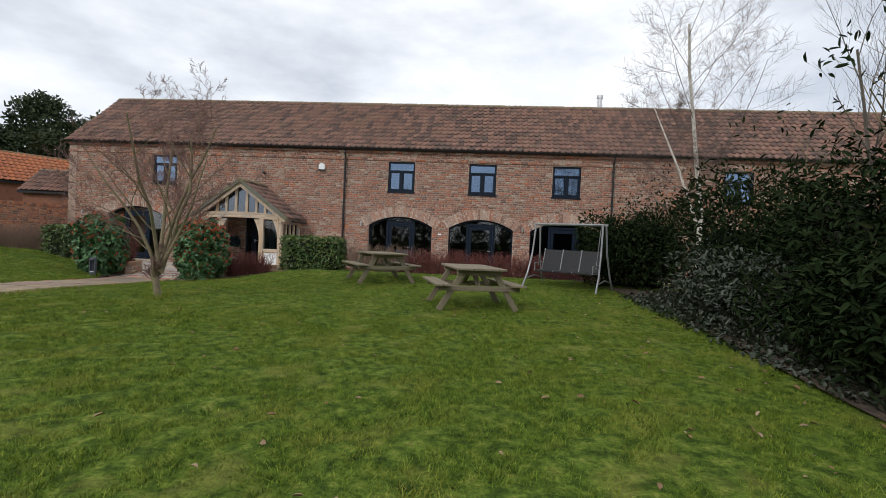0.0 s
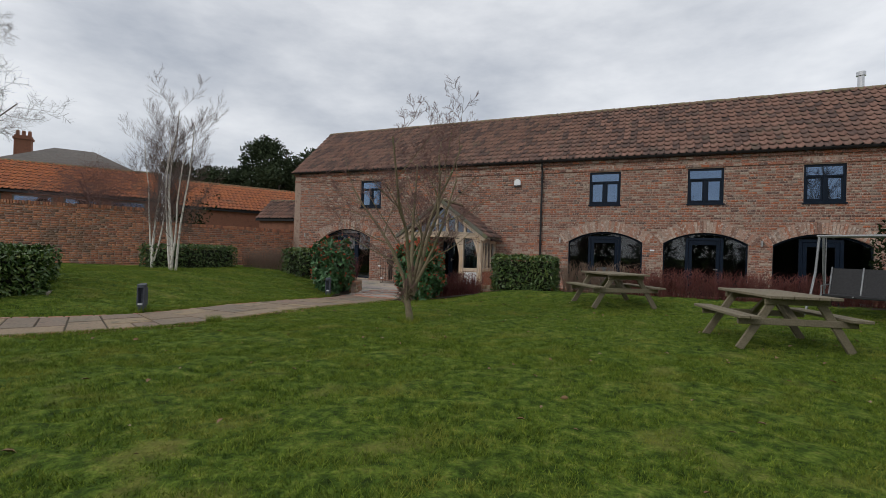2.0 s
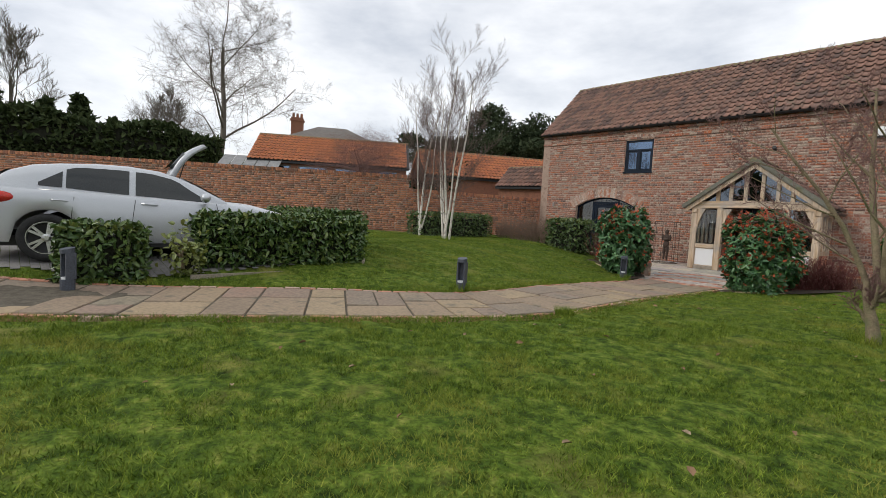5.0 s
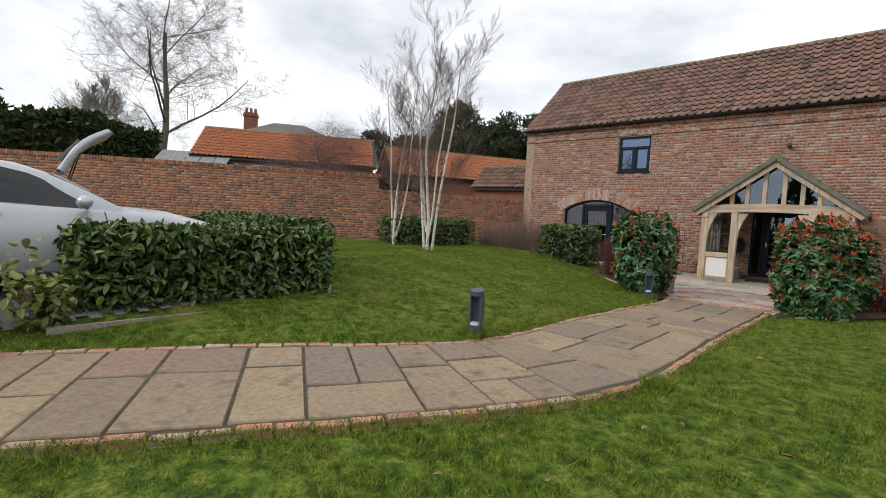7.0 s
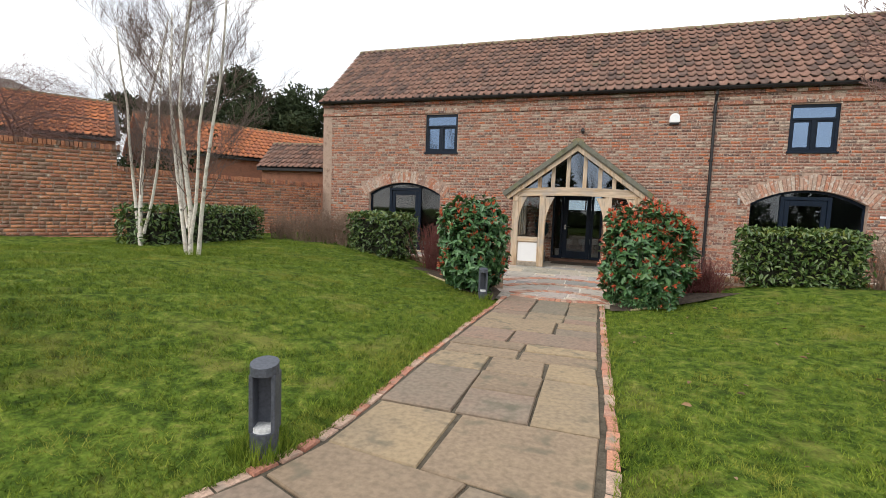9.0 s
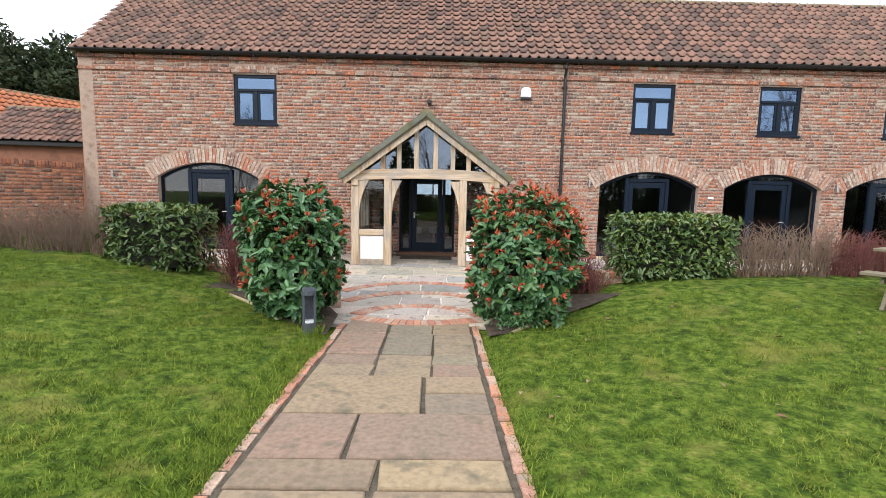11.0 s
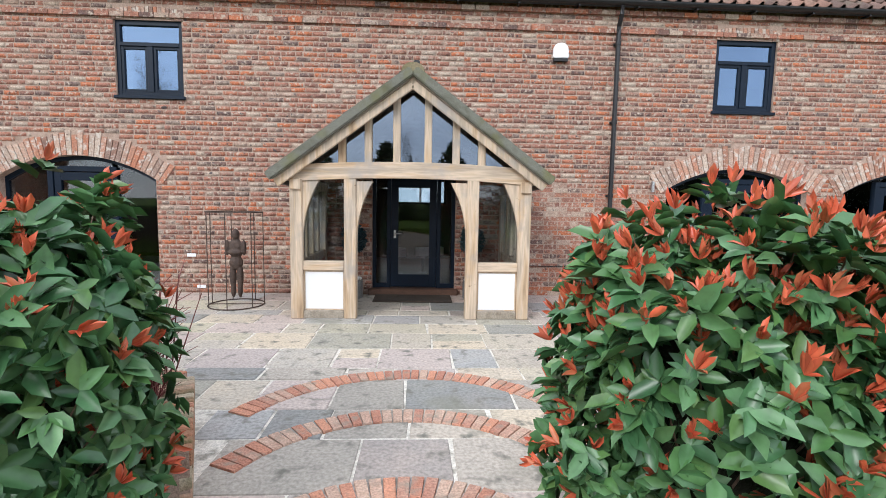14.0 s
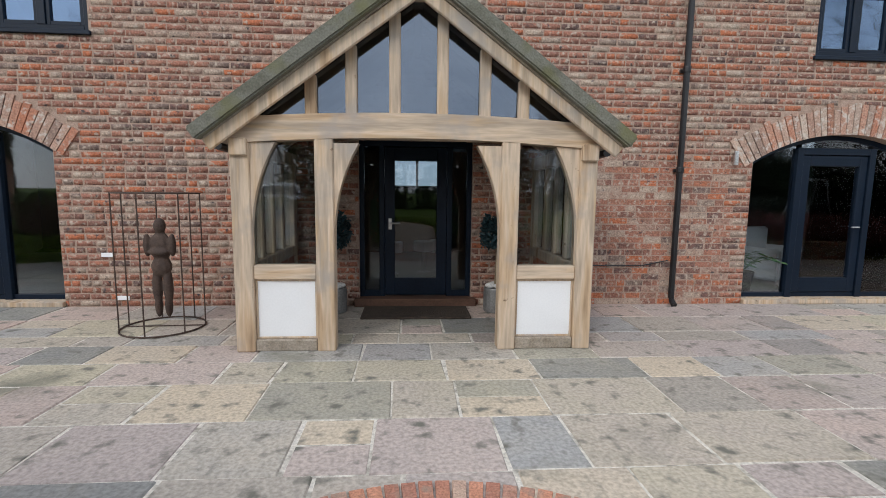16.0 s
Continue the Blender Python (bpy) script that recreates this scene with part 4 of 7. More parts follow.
porch_roof.matrix_parent_inverse = porch.matrix_world.inverted()
RX, RZ0, RZ1 = 1.80, 1.90, 3.24     # roof plane: half span, eave and apex
pl = math.hypot(RX, RZ1 - RZ0)
pang = math.atan2(RZ1 - RZ0, RX)
for s in (-1, 1):
    base = Matrix.Translation((PC + s * RX, PY, RZ0))
    if s < 0:
        mm = base @ Matrix.Rotation(radians(-90), 4, "Z") @ Matrix.Rotation(pang, 4, "X") @ Matrix.Translation((-DEPTH, 0, 0))
    else:
        mm = base @ Matrix.Rotation(radians(90), 4, "Z") @ Matrix.Rotation(pang, 4, "X") @ Matrix.Translation((-0.20, 0, 0))
    pantile_roof(mm @ Matrix.Translation((0, 0, 0.03)), DEPTH + 0.2, pl, PANTILE, porch_roof, 14 + s, 0, 9, single=80)
    bm = bmesh.new()
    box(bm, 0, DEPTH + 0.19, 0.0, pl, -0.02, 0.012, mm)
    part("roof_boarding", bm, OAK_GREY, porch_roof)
    # mossy mortar verge at the front
    bm = bmesh.new()
    if s < 0:
        box(bm, DEPTH + 0.15, DEPTH + 0.27, -0.05, pl + 0.02, -0.005, 0.115, mm)
    else:
        box(bm, -0.07, 0.05, -0.05, pl + 0.02, -0.005, 0.115, mm)
    bevelled(bm, 0.015, 2)
    part("verge", bm, VERGE, porch_roof, "mossy mortar verge")
bm = bmesh.new()
prism(bm, [(0.15 * math.cos(a), 0.11 * math.sin(a)) for a in [math.pi * i / 8 for i in range(9)]], -0.24, DEPTH)
bmesh.ops.recalc_face_normals(bm, faces=bm.faces)
ob = part("ridge_cap", bm, RIDGE, porch_roof)
ob.location = (PC, PY, AP + 0.09)
for s in (-1, 1):
    bm = bmesh.new()
    tube(bm, [(s * 1.87, 0.3, 1.87), (s * 1.88, DEPTH - 0.1, 1.85)], 0.04, 8)
    part("porch_gutter", bm, BLACK, porch)
bm = bmesh.new()
tube(bm, [(-1.88, DEPTH - 0.12, 1.83), (-1.88, DEPTH - 0.07, 1.6), (-1.88, DEPTH - 0.07, 1.18)], 0.03, 8)
part("porch_downpipe", bm, BLACK, porch)

# ---- paving ----
def slab_template(me_cache, w, d, mat):
    key = (round(w / 0.05) * 0.05, round(d / 0.05) * 0.05)
    if key not in me_cache:
        bm = bmesh.new()
        box(bm, -0.5, 0.5, -0.5, 0.5, -0.05, 0.0)
        top = [v for v in bm.verts if v.co.z > -0.01]
        bmesh.ops.bevel(bm, geom=[e for e in bm.edges if e.verts[0] in top and e.verts[1] in top], offset=0.012, segments=1, affect="EDGES")
        me = bpy.data.meshes.new("slab")
        bm.to_mesh(me)
        bm.free()
        me.materials.append(mat)
        me_cache[key] = me
    return me_cache[key]


terrace = tagged(empty("terrace"), "riven sandstone flags in mixed sizes laid round the barn", "paving", kind="structure")
bm = bmesh.new()
pts_l = [(-16.9, 17.31), (-9.95, 15.5), (-9.35, 13.78), (-7.3, 13.78), (-6.75, 15.4), (8.0, 16.87), (8.0, 20.38), (-16.9, 20.38)]
vs = [bm.verts.new((px, py, -0.008)) for px, py in pts_l]
bm.faces.new(vs)
part("bedding", bm, JOINT_PALE, terrace)
garden_path = tagged(empty("path"), "sandstone flag garden path edged with red bricks", "path", kind="structure")


def flat_piece(name, corners, zs, mat, parent, thick=0.05, inset=0.010):
    """A flag with worn edges from its four corners on the ground."""
    c = [Vector((p[0], p[1], z)) for p, z in zip(corners, zs)]
    mid = sum(c, Vector()) / len(c)
    bm = bmesh.new()
    top = [bm.verts.new(p + (mid - p).normalized() * inset * 1.6) for p in c]
    side = [bm.verts.new(p + (mid - p).normalized() * inset * 0.6 - Vector((0, 0, 0.010))) for p in c]
    bot = [bm.verts.new(p + (mid - p).normalized() * inset * 0.6 - Vector((0, 0, thick))) for p in c]
    n = len(c)
    bm.faces.new(top)
    for i in range(n):
        j = (i + 1) % n
        bm.faces.new((side[i], side[j], top[j], top[i]))
        bm.faces.new((bot[i], bot[j], side[j], side[i]))
    bmesh.ops.recalc_face_normals(bm, faces=bm.faces)
    return part(name, bm, mat, parent)


ARCS = [(16.58, 1.50), (15.73, 1.30), (14.82, 1.00)]
rs2 = random.Random(21)


def in_arc(x, y):
    for crown, R in ARCS:
        r = math.hypot(x - PC - 0.05, y - (crown - R))
        if abs(r - R + 0.10) < 0.13 and y > crown - R + 0.35:
            return True
    return False


# terrace flags: strips of mixed depth, split into mixed widths
y = 13.76
strip = 0
while y < 20.3:
    d = rs2.choice((0.31, 0.46, 0.46, 0.61, 0.61))
    if y + d > 20.1:
        d = 20.375 - y
    x = -16.8 + rs2.uniform(0, 0.4)
    while x < 7.5:
        w = rs2.choice((0.46, 0.61, 0.61, 0.76, 0.91)) + rs2.uniform(-0.02, 0.02)
        if float(terrace_edge(np.array(x + w / 2))) < y + d * 0.5:
            z = rs2.uniform(-0.004, 0.004)
            g = 0.004
            j = [rs2.uniform(-0.012, 0.012) for _ in range(8)]
            split = d > 0.6 and w < 0.65 and rs2.random() < 0.3
            if split:
                h = y + d / 2
                flat_piece("flag", [(x + g, y + g), (x + w - g, y + g), (x + w - g, h - g), (x + g, h - g)], [z] * 4, STONE, terrace)
                flat_piece("flag", [(x + g, h + g), (x + w - g, h + g), (x + w - g, y + d - g), (x + g, y + d - g)], [z - 0.002] * 4, STONE, terrace)
            else:
                flat_piece("flag", [(x + g + j[0], y + g + j[1]), (x + w - g + j[2], y + g + j[3] * 0.5), (x + w - g + j[4], y + d - g), (x + g + j[5], y + d - g)], [z] * 4, STONE, terrace)
        x += w
    y += d
    strip += 1
# brick arcs laid over the flags
for crown, R in ARCS:
    n = int(2.3 * R / 0.085)
    for k in range(n):
        a = -1.15 + 2.3 * (k + 0.5) / n
        px, py = PC + 0.05 + (R - 0.10) * math.sin(a), crown - R + (R - 0.10) * math.cos(a)
        if float(terrace_edge(np.array(px))) > py - 0.05:
            continue
        w, dd = 2.3 * R / n - 0.012, 0.205
        t, o = Vector((math.cos(a), -math.sin(a))), Vector((math.sin(a), math.cos(a)))
        c = Vector((px, py))
        cs = [c - t * w / 2 * 0.92 - o * dd / 2, c + t * w / 2 * 0.92 - o * dd / 2, c + t * w / 2 + o * dd / 2, c - t * w / 2 + o * dd / 2]
        flat_piece("brick", [(q.x, q.y) for q in cs], [0.012 + rs2.uniform(-0.003, 0.003)] * 4, BRICK_RED, terrace, 0.04, 0.005)
# lower rim of the small oval
for k in range(19):
    a = (k - 9) * 0.053
    o, t = Vector((math.sin(a), -math.cos(a))), Vector((math.cos(a), math.sin(a)))
    c = Vector((PC + 0.05, 13.72 + 1.75)) + o * 1.64
    cs = [c - t * 0.041 - o * 0.105, c + t * 0.041 - o * 0.105, c + t * 0.043 + o * 0.105, c - t * 0.043 + o * 0.105]
    flat_piece("brick", [(q.x, q.y) for q in cs], [0.012 + rs2.uniform(-0.003, 0.003)] * 4, BRICK_RED, terrace, 0.04, 0.005)

# path flags across the width, in rows along its length
s_ = -0.05
total = FINE_S[-1] - 0.3
row = 0
while s_ < min(total, 19.0):
    d = rs2.choice((0.45, 0.6, 0.6, 0.75, 0.9))
    e = rs2.uniform(-0.28, 0.28) if rs2.random() < 0.75 else rs2.choice((-0.75, 0.75))
    lanes = [(-PATH_HALF + 0.10, e), (e, PATH_HALF - 0.10)] if abs(e) < 0.6 else [(-PATH_HALF + 0.10, -0.22), (-0.22, 0.30), (0.30, PATH_HALF - 0.10)]
    for o0, o1 in lanes:
        parts_ = [(s_, s_ + d)] if rs2.random() < 0.72 or d < 0.6 else [(s_, s_ + d * 0.48), (s_ + d * 0.48, s_ + d)]
        for a, b in parts_:
            a, b = max(0.0, a), b
            cs = [along(a + 0.008, o0 + 0.008), along(b - 0.008, o0 + 0.008 + rs2.uniform(-0.02, 0.02)), along(b - 0.008, o1 - 0.008), along(a + 0.008, o1 - 0.008 + rs2.uniform(-0.02, 0.02))]
            zz = rs2.uniform(-0.005, 0.005)
            flat_piece("flag", cs, [float(ground(np.array(px), np.array(py))) + zz for px, py in cs], PATH_STONE, garden_path)
    s_ += d
    row += 1
# bedding strip of the path
bm = bmesh.new()
prev = None
for k in range(int(min(total, 19.0) / 0.25)):
    q = []
    for o in (-PATH_HALF, PATH_HALF):
        px, py = along(k * 0.25, o)
        q.append(bm.verts.new((px, py, float(ground(np.array(px), np.array(py))) - 0.018)))
    if prev:
        bm.faces.new((prev[0], prev[1], q[1], q[0]))
    prev = q
bmesh.ops.recalc_face_normals(bm, faces=bm.faces)
part("path_bedding", bm, JOINT, garden_path)
for o in (-PATH_HALF + 0.035, PATH_HALF - 0.035):
    k = 0.15
    while k < min(total, 15.5):
        b = k + 0.215
        cs = [along(k, o - 0.038), along(b - 0.012, o - 0.038 + rs2.uniform(-0.012, 0.012)), along(b - 0.012, o + 0.038), along(k, o + 0.038 + rs2.uniform(-0.012, 0.012))]
        zz = rs2.uniform(-0.016, 0.004)
        flat_piece("edging_brick", cs, [float(ground(np.array(px), np.array(py))) + zz for px, py in cs], BRICK_RED, garden_path, 0.07, 0.006)
        k = b


# ---- plants: builders ----
def unit(v):
    return v / np.maximum(np.linalg.norm(v, axis=-1, keepdims=True), 1e-9)


def leaf_mesh(name, C, A, Nrm, L, W, mat, parent, fold=0.25):
    """Folded pointed leaves at C, along A, facing Nrm; L and W for each leaf."""
    A = unit(A)
    S = unit(np.cross(A, Nrm))
    N2 = np.cross(S, A)
    L, W = L[:, None], W[:, None]
    up = N2 * W * fold
    V = np.stack([C, C + A * L * 0.3 + S * W * 0.46 + up, C + A * L * 0.7 + S * W * 0.40 + up, C + A * L - N2 * L * 0.08,
                  C + A * L * 0.7 - S * W * 0.40 + up, C + A * L * 0.3 - S * W * 0.46 + up], 1)
    n = len(C)
    F = (np.arange(n)[:, None, None] * 6 + np.array([[0, 1, 2, 3], [0, 3, 4, 5]])[None]).reshape(-1, 4)
    return tagged(array_mesh(name, V.reshape(-1, 3), F, mat, parent), kind="stuff")


def seg_mesh(name, segs, mat, parent, sides=4):
    """Tapered round pieces, each (start, end, start radius, end radius)."""
    a = np.array([s[0] for s in segs])
    b = np.array([s[1] for s in segs])
    r0 = np.array([s[2] for s in segs])[:, None]
    r1 = np.array([s[3] for s in segs])[:, None]
    return seg_arrays(name, a, b, r0, r1, mat, parent, sides)


def seg_arrays(name, a, b, r0, r1, mat, parent, sides=4):
    t = unit(b - a)
    ref = np.where(np.abs(t[:, 2:3]) < 0.9, np.array([[0, 0, 1.0]]), np.array([[1.0, 0, 0]]))
    u = unit(np.cross(t, ref))
    v = np.cross(t, u)
    V = []
    for k in range(sides):
        c, s = math.cos(2 * math.pi * k / sides), math.sin(2 * math.pi * k / sides)
        V.append(a + r0 * (c * u + s * v))
    for k in range(sides):
        c, s = math.cos(2 * math.pi * k / sides), math.sin(2 * math.pi * k / sides)
        V.append(b + r1 * (c * u + s * v))
    V = np.stack(V, 1)
    F = np.array([[k, (k + 1) % sides, sides + (k + 1) % sides, sides + k] for k in range(sides)])
    F = (np.arange(len(a))[:, None, None] * 2 * sides + F[None]).reshape(-1, 4)
    ob = array_mesh(name, V.reshape(-1, 3), F, mat, parent, smooth=True)
    return ob if name in ("trunk", "crown") else tagged(ob, kind="stuff")


def grow(r, p, d, length, rad, level, levels, out, tips, spread=0.6, lift=0.15, kids=(3, 5), shrink=0.68, wob=0.12, steps=4, droop=0.0, thin=0.55, start=0.35, rmin=0.0022):
    """One limb and its branches, appended to out as tapered pieces, level by level."""
    pts = [Vector(p)]
    d = Vector(d).normalized()
    radii = [rad]
    end = rad * (0.35 if level < levels else 0.4)
    for i in range(steps):
        d = (d + Vector((r.gauss(0, wob), r.gauss(0, wob), r.gauss(0, wob) + lift * 0.25 - droop * (i + 1) / steps))).normalized()
        pts.append(pts[-1] + d * length / steps)
        radii.append(rad + (end - rad) * (i + 1) / steps)
        out.append((pts[-2][:], pts[-1][:], radii[-2], radii[-1], level))
    if level >= levels:
        tips.append((pts[-1][:], d[:]))
        return
    n = r.randint(*kids)
    for k in range(n):
        t = start + (1 - start) * (k + r.uniform(0.1, 0.9)) / n
        i = min(steps - 1, int(t * steps))
        f = t * steps - i
        q = pts[i].lerp(pts[i + 1], f)
        dirn = (pts[i + 1] - pts[i]).normalized()
        side = Vector((r.gauss(0, 1), r.gauss(0, 1), r.gauss(0, 0.5)))
        side = (side - dirn * side.dot(dirn)).normalized()
        nd = (dirn * (1 - spread * 0.5) + side * spread + Vector((0, 0, lift))).normalized()
        rr_ = (radii[i] + (radii[i + 1] - radii[i]) * f) * thin
        grow(r, q, nd, length * shrink * r.uniform(0.75, 1.15) * (1.15 - 0.4 * t), max(rr_, rmin), level + 1, levels, out, tips, spread, lift, kids, shrink, wob, max(2, steps - 1), droop, thin, 0.2, rmin)


def bare_tree(name, base, label, stems, levels, bark, twig, seed, split=2, group="", **kw):
    """A leafless tree: trunk (with its limbs) and twigs. stems: (offset, lean, length, radius)."""
    t = tagged(empty(name, Matrix.Translation(base)), label, "tree", group)
    r = random.Random(seed)
    out, tips = [], []
    for off, lean, length, rad in stems:
        grow(r, off, (lean[0], lean[1], 1.0), length, rad, 0, levels, out, tips, **kw)
    big = [s for s in out if s[4] <= split - 1]
    small = [s for s in out if s[4] > split - 1]
    seg_mesh("trunk", big, bark, t, 7)
    if small:
        seg_mesh("crown", small, twig, t, 3)
    return t, tips


rn = np.random.RandomState(11)


def shell_points(n, kind, size, rng, inner=0.35):
    """Points near the skin of a rounded bush or a clipped box, with outward normals. size: half x, half y, height."""
    hx, hy, h = size
    if kind == "round":
        d = unit(rng.standard_normal((n, 3)))
        ph = np.arctan2(d[:, 1], d[:, 0])
        lump = 1 + 0.10 * np.sin(3 * ph + 1.3 + 4 * d[:, 2]) + 0.08 * np.sin(5 * ph - 2 + 6 * d[:, 2])
        rad = (1 - inner * rng.random_sample(n) ** 2.2) * lump
        e = np.sign(d[:, 2]) * np.abs(d[:, 2]) ** 0.75
        wide = np.maximum(np.hypot(d[:, 0], d[:, 1]), 0.02)
        full = wide ** 0.75 / wide
        P = np.stack([d[:, 0] * full * hx * rad, d[:, 1] * full * hy * rad, np.maximum(0.03, h * 0.5 + e * h * 0.5 * rad)], -1)
        return P, d
    areas = np.array([2 * hy * h, 2 * hy * h, 2 * hx * h, 2 * hx * h, 4 * hx * hy])
    face = rng.choice(5, n, p=areas / areas.sum())
    a, b = rng.uniform(-1, 1, n), rng.random_sample(n)
    dep = rng.random_sample(n) ** 2.0 * 0.16 - 0.05 + 0.035 * np.sin(a * 9 * max(hx, hy))
    P, N = np.zeros((n, 3)), np.zeros((n, 3))
    for k, (nx, ny, nz_) in enumerate(((1, 0, 0), (-1, 0, 0), (0, 1, 0), (0, -1, 0), (0, 0, 1))):
        m = face == k
        N[m] = (nx, ny, nz_)
        if nx:
            P[m] = np.stack([nx * (hx - dep[m]), a[m] * hy, b[m] * h], -1)
        elif ny:
            P[m] = np.stack([a[m] * hx, ny * (hy - dep[m]), b[m] * h], -1)
        else:
            P[m] = np.stack([a[m] * hx, (2 * b[m] - 1) * hy, h - dep[m] * 0.8], -1)
    return P, N


def foliage(name, P, N, L, W, mat, parent, rng, droop=0.0, outward=0.8, spread=0.7):
    n = len(P)
    A = unit(N * outward + rng.standard_normal((n, 3)) * spread + np.array([[0, 0, 0.25 - droop]]))
    F = unit(np.array([[0, 0, 1.0]]) * 0.7 + N * 0.7 + rng.standard_normal((n, 3)) * 0.5)
    k = rng.uniform(0.7, 1.25, n)
    return leaf_mesh(name, P - A * L * 0.35, A, F, L * k, W * k, mat, parent)


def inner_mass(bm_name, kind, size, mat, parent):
    """A near-black body for the deep shade inside a bush, so that one cannot see through it."""
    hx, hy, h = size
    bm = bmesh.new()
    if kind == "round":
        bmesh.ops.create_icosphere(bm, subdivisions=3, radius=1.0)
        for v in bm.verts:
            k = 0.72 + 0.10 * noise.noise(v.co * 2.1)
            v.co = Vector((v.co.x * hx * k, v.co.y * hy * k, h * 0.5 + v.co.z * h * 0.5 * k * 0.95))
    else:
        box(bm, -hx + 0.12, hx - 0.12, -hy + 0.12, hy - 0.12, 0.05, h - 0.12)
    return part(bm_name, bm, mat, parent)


# shade between the leaves, painted as a near-black colour on the cores
CORE = material("inner_shade", [(0.015, 0.018, 0.010), (0.03, 0.03, 0.018)], scale=12, rough=0.95, bump=0.8)


def laurel_hedge(x, y, z, hx, hy, h, rot, n, seed, label="clipped glossy green laurel hedge", top=True, L=0.105, W=0.045):
    rng = np.random.RandomState(seed)
    hd = tagged(empty("laurel_hedge", Matrix.Translation((x, y, z)) @ Matrix.Rotation(radians(rot), 4, "Z")), label, "hedge", "laurel hedges round the garden")
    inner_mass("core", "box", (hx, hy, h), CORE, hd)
    P, N = shell_points(n, "box", (hx, hy, h), rng)
    foliage("foliage", P, N, L, W, LAUREL, hd, rng, droop=0.45, outward=0.5)
    if top:
        m = max(60, int(n * 0.16))
        P = np.stack([rng.uniform(-hx, hx, m), rng.uniform(-hy, hy, m), h - 0.03 + rng.uniform(-0.03, 0.05, m)], -1)
        foliage("new_growth", P, np.tile([[0, 0, 1.0]], (m, 1)), L * 0.9, W * 0.9, LAUREL_TOP, hd, rng, outward=0.4, spread=0.9)
    rows = [((rng.uniform(-hx * 0.9, hx * 0.9), rng.uniform(-hy * 0.7, hy * 0.7), -0.05), (rng.uniform(-hx * 0.9, hx * 0.9), rng.uniform(-hy * 0.7, hy * 0.7), 0.35), 0.012, 0.008) for _ in range(int(14 * hx))]
    seg_mesh("wood", rows, BARK, hd)
    return hd


def photinia(x, y, z, hx, hy, h, n, red, seed):
    rng = np.random.RandomState(seed)
    b = tagged(empty("photinia_bush", Matrix.Translation((x, y, z))), "rounded photinia bush with glossy green leaves and red new shoots", "bush", "photinias beside the path")
    P, N = shell_points(n, "round", (hx, hy, h), rng, 0.55)
    # leaves sit in whorls on the shoot ends
    k = 6
    m = n // k
    Pc, Nc = P[:m], N[:m]
    ax = unit(Nc * 0.8 + np.array([[0, 0, 0.5]]) + rng.standard_normal((m, 3)) * 0.35)
    rep_p, rep_a = np.repeat(Pc, k, 0), np.repeat(ax, k, 0)
    rad = rng.standard_normal((m * k, 3))
    A = unit(rep_a * 0.35 + unit(rad - rep_a * np.sum(rad * rep_a, 1, keepdims=True)) * 0.8 - np.array([[0, 0, 0.12]]))
    ln = rng.uniform(0.08, 0.145, m * k)
    leaf_mesh("foliage", rep_p + rep_a * rng.uniform(-0.05, 0.02, (m * k, 1)), A, rep_a + rng.standard_normal((m * k, 3)) * 0.2, ln, ln * 0.48, PHOTINIA, b)
    # red shoots, upright, mostly above
    sel = np.where(rng.random_sample(m) < red * (0.25 + 0.9 * np.clip(Pc[:, 2] / h - 0.25, 0, 1)))[0]
    rp, ra = np.repeat(Pc[sel], 6, 0), np.repeat(ax[sel], 6, 0)
    A2 = unit(ra * 1.0 + rng.standard_normal((len(rp), 3)) * 0.42 + np.array([[0, 0, 0.25]]))
    l2 = rng.uniform(0.05, 0.095, len(rp))
    leaf_mesh("new_growth", rp + ra * 0.045, A2, rng.standard_normal((len(rp), 3)), l2, l2 * 0.30, PHOTINIA_RED, b)
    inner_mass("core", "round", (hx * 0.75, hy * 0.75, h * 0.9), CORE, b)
    a = np.zeros((m, 3)) + np.array([[0, 0, 0.02]]) + rng.standard_normal((m, 3)) * np.array([[0.06, 0.06, 0.02]])
    mid = Pc * 0.55 + np.array([[0, 0, 0.05]])
    sub = rng.choice(m, min(m, 90), replace=False)
    seg_arrays("wood", a[sub], mid[sub], np.full((len(sub), 1), 0.012), np.full((len(sub), 1), 0.006), TWIG_BROWN, b)
    seg_arrays("young_wood", mid[sub], Pc[sub], np.full((len(sub), 1), 0.006), np.full((len(sub), 1), 0.003), TWIG_BROWN, b)
    return b


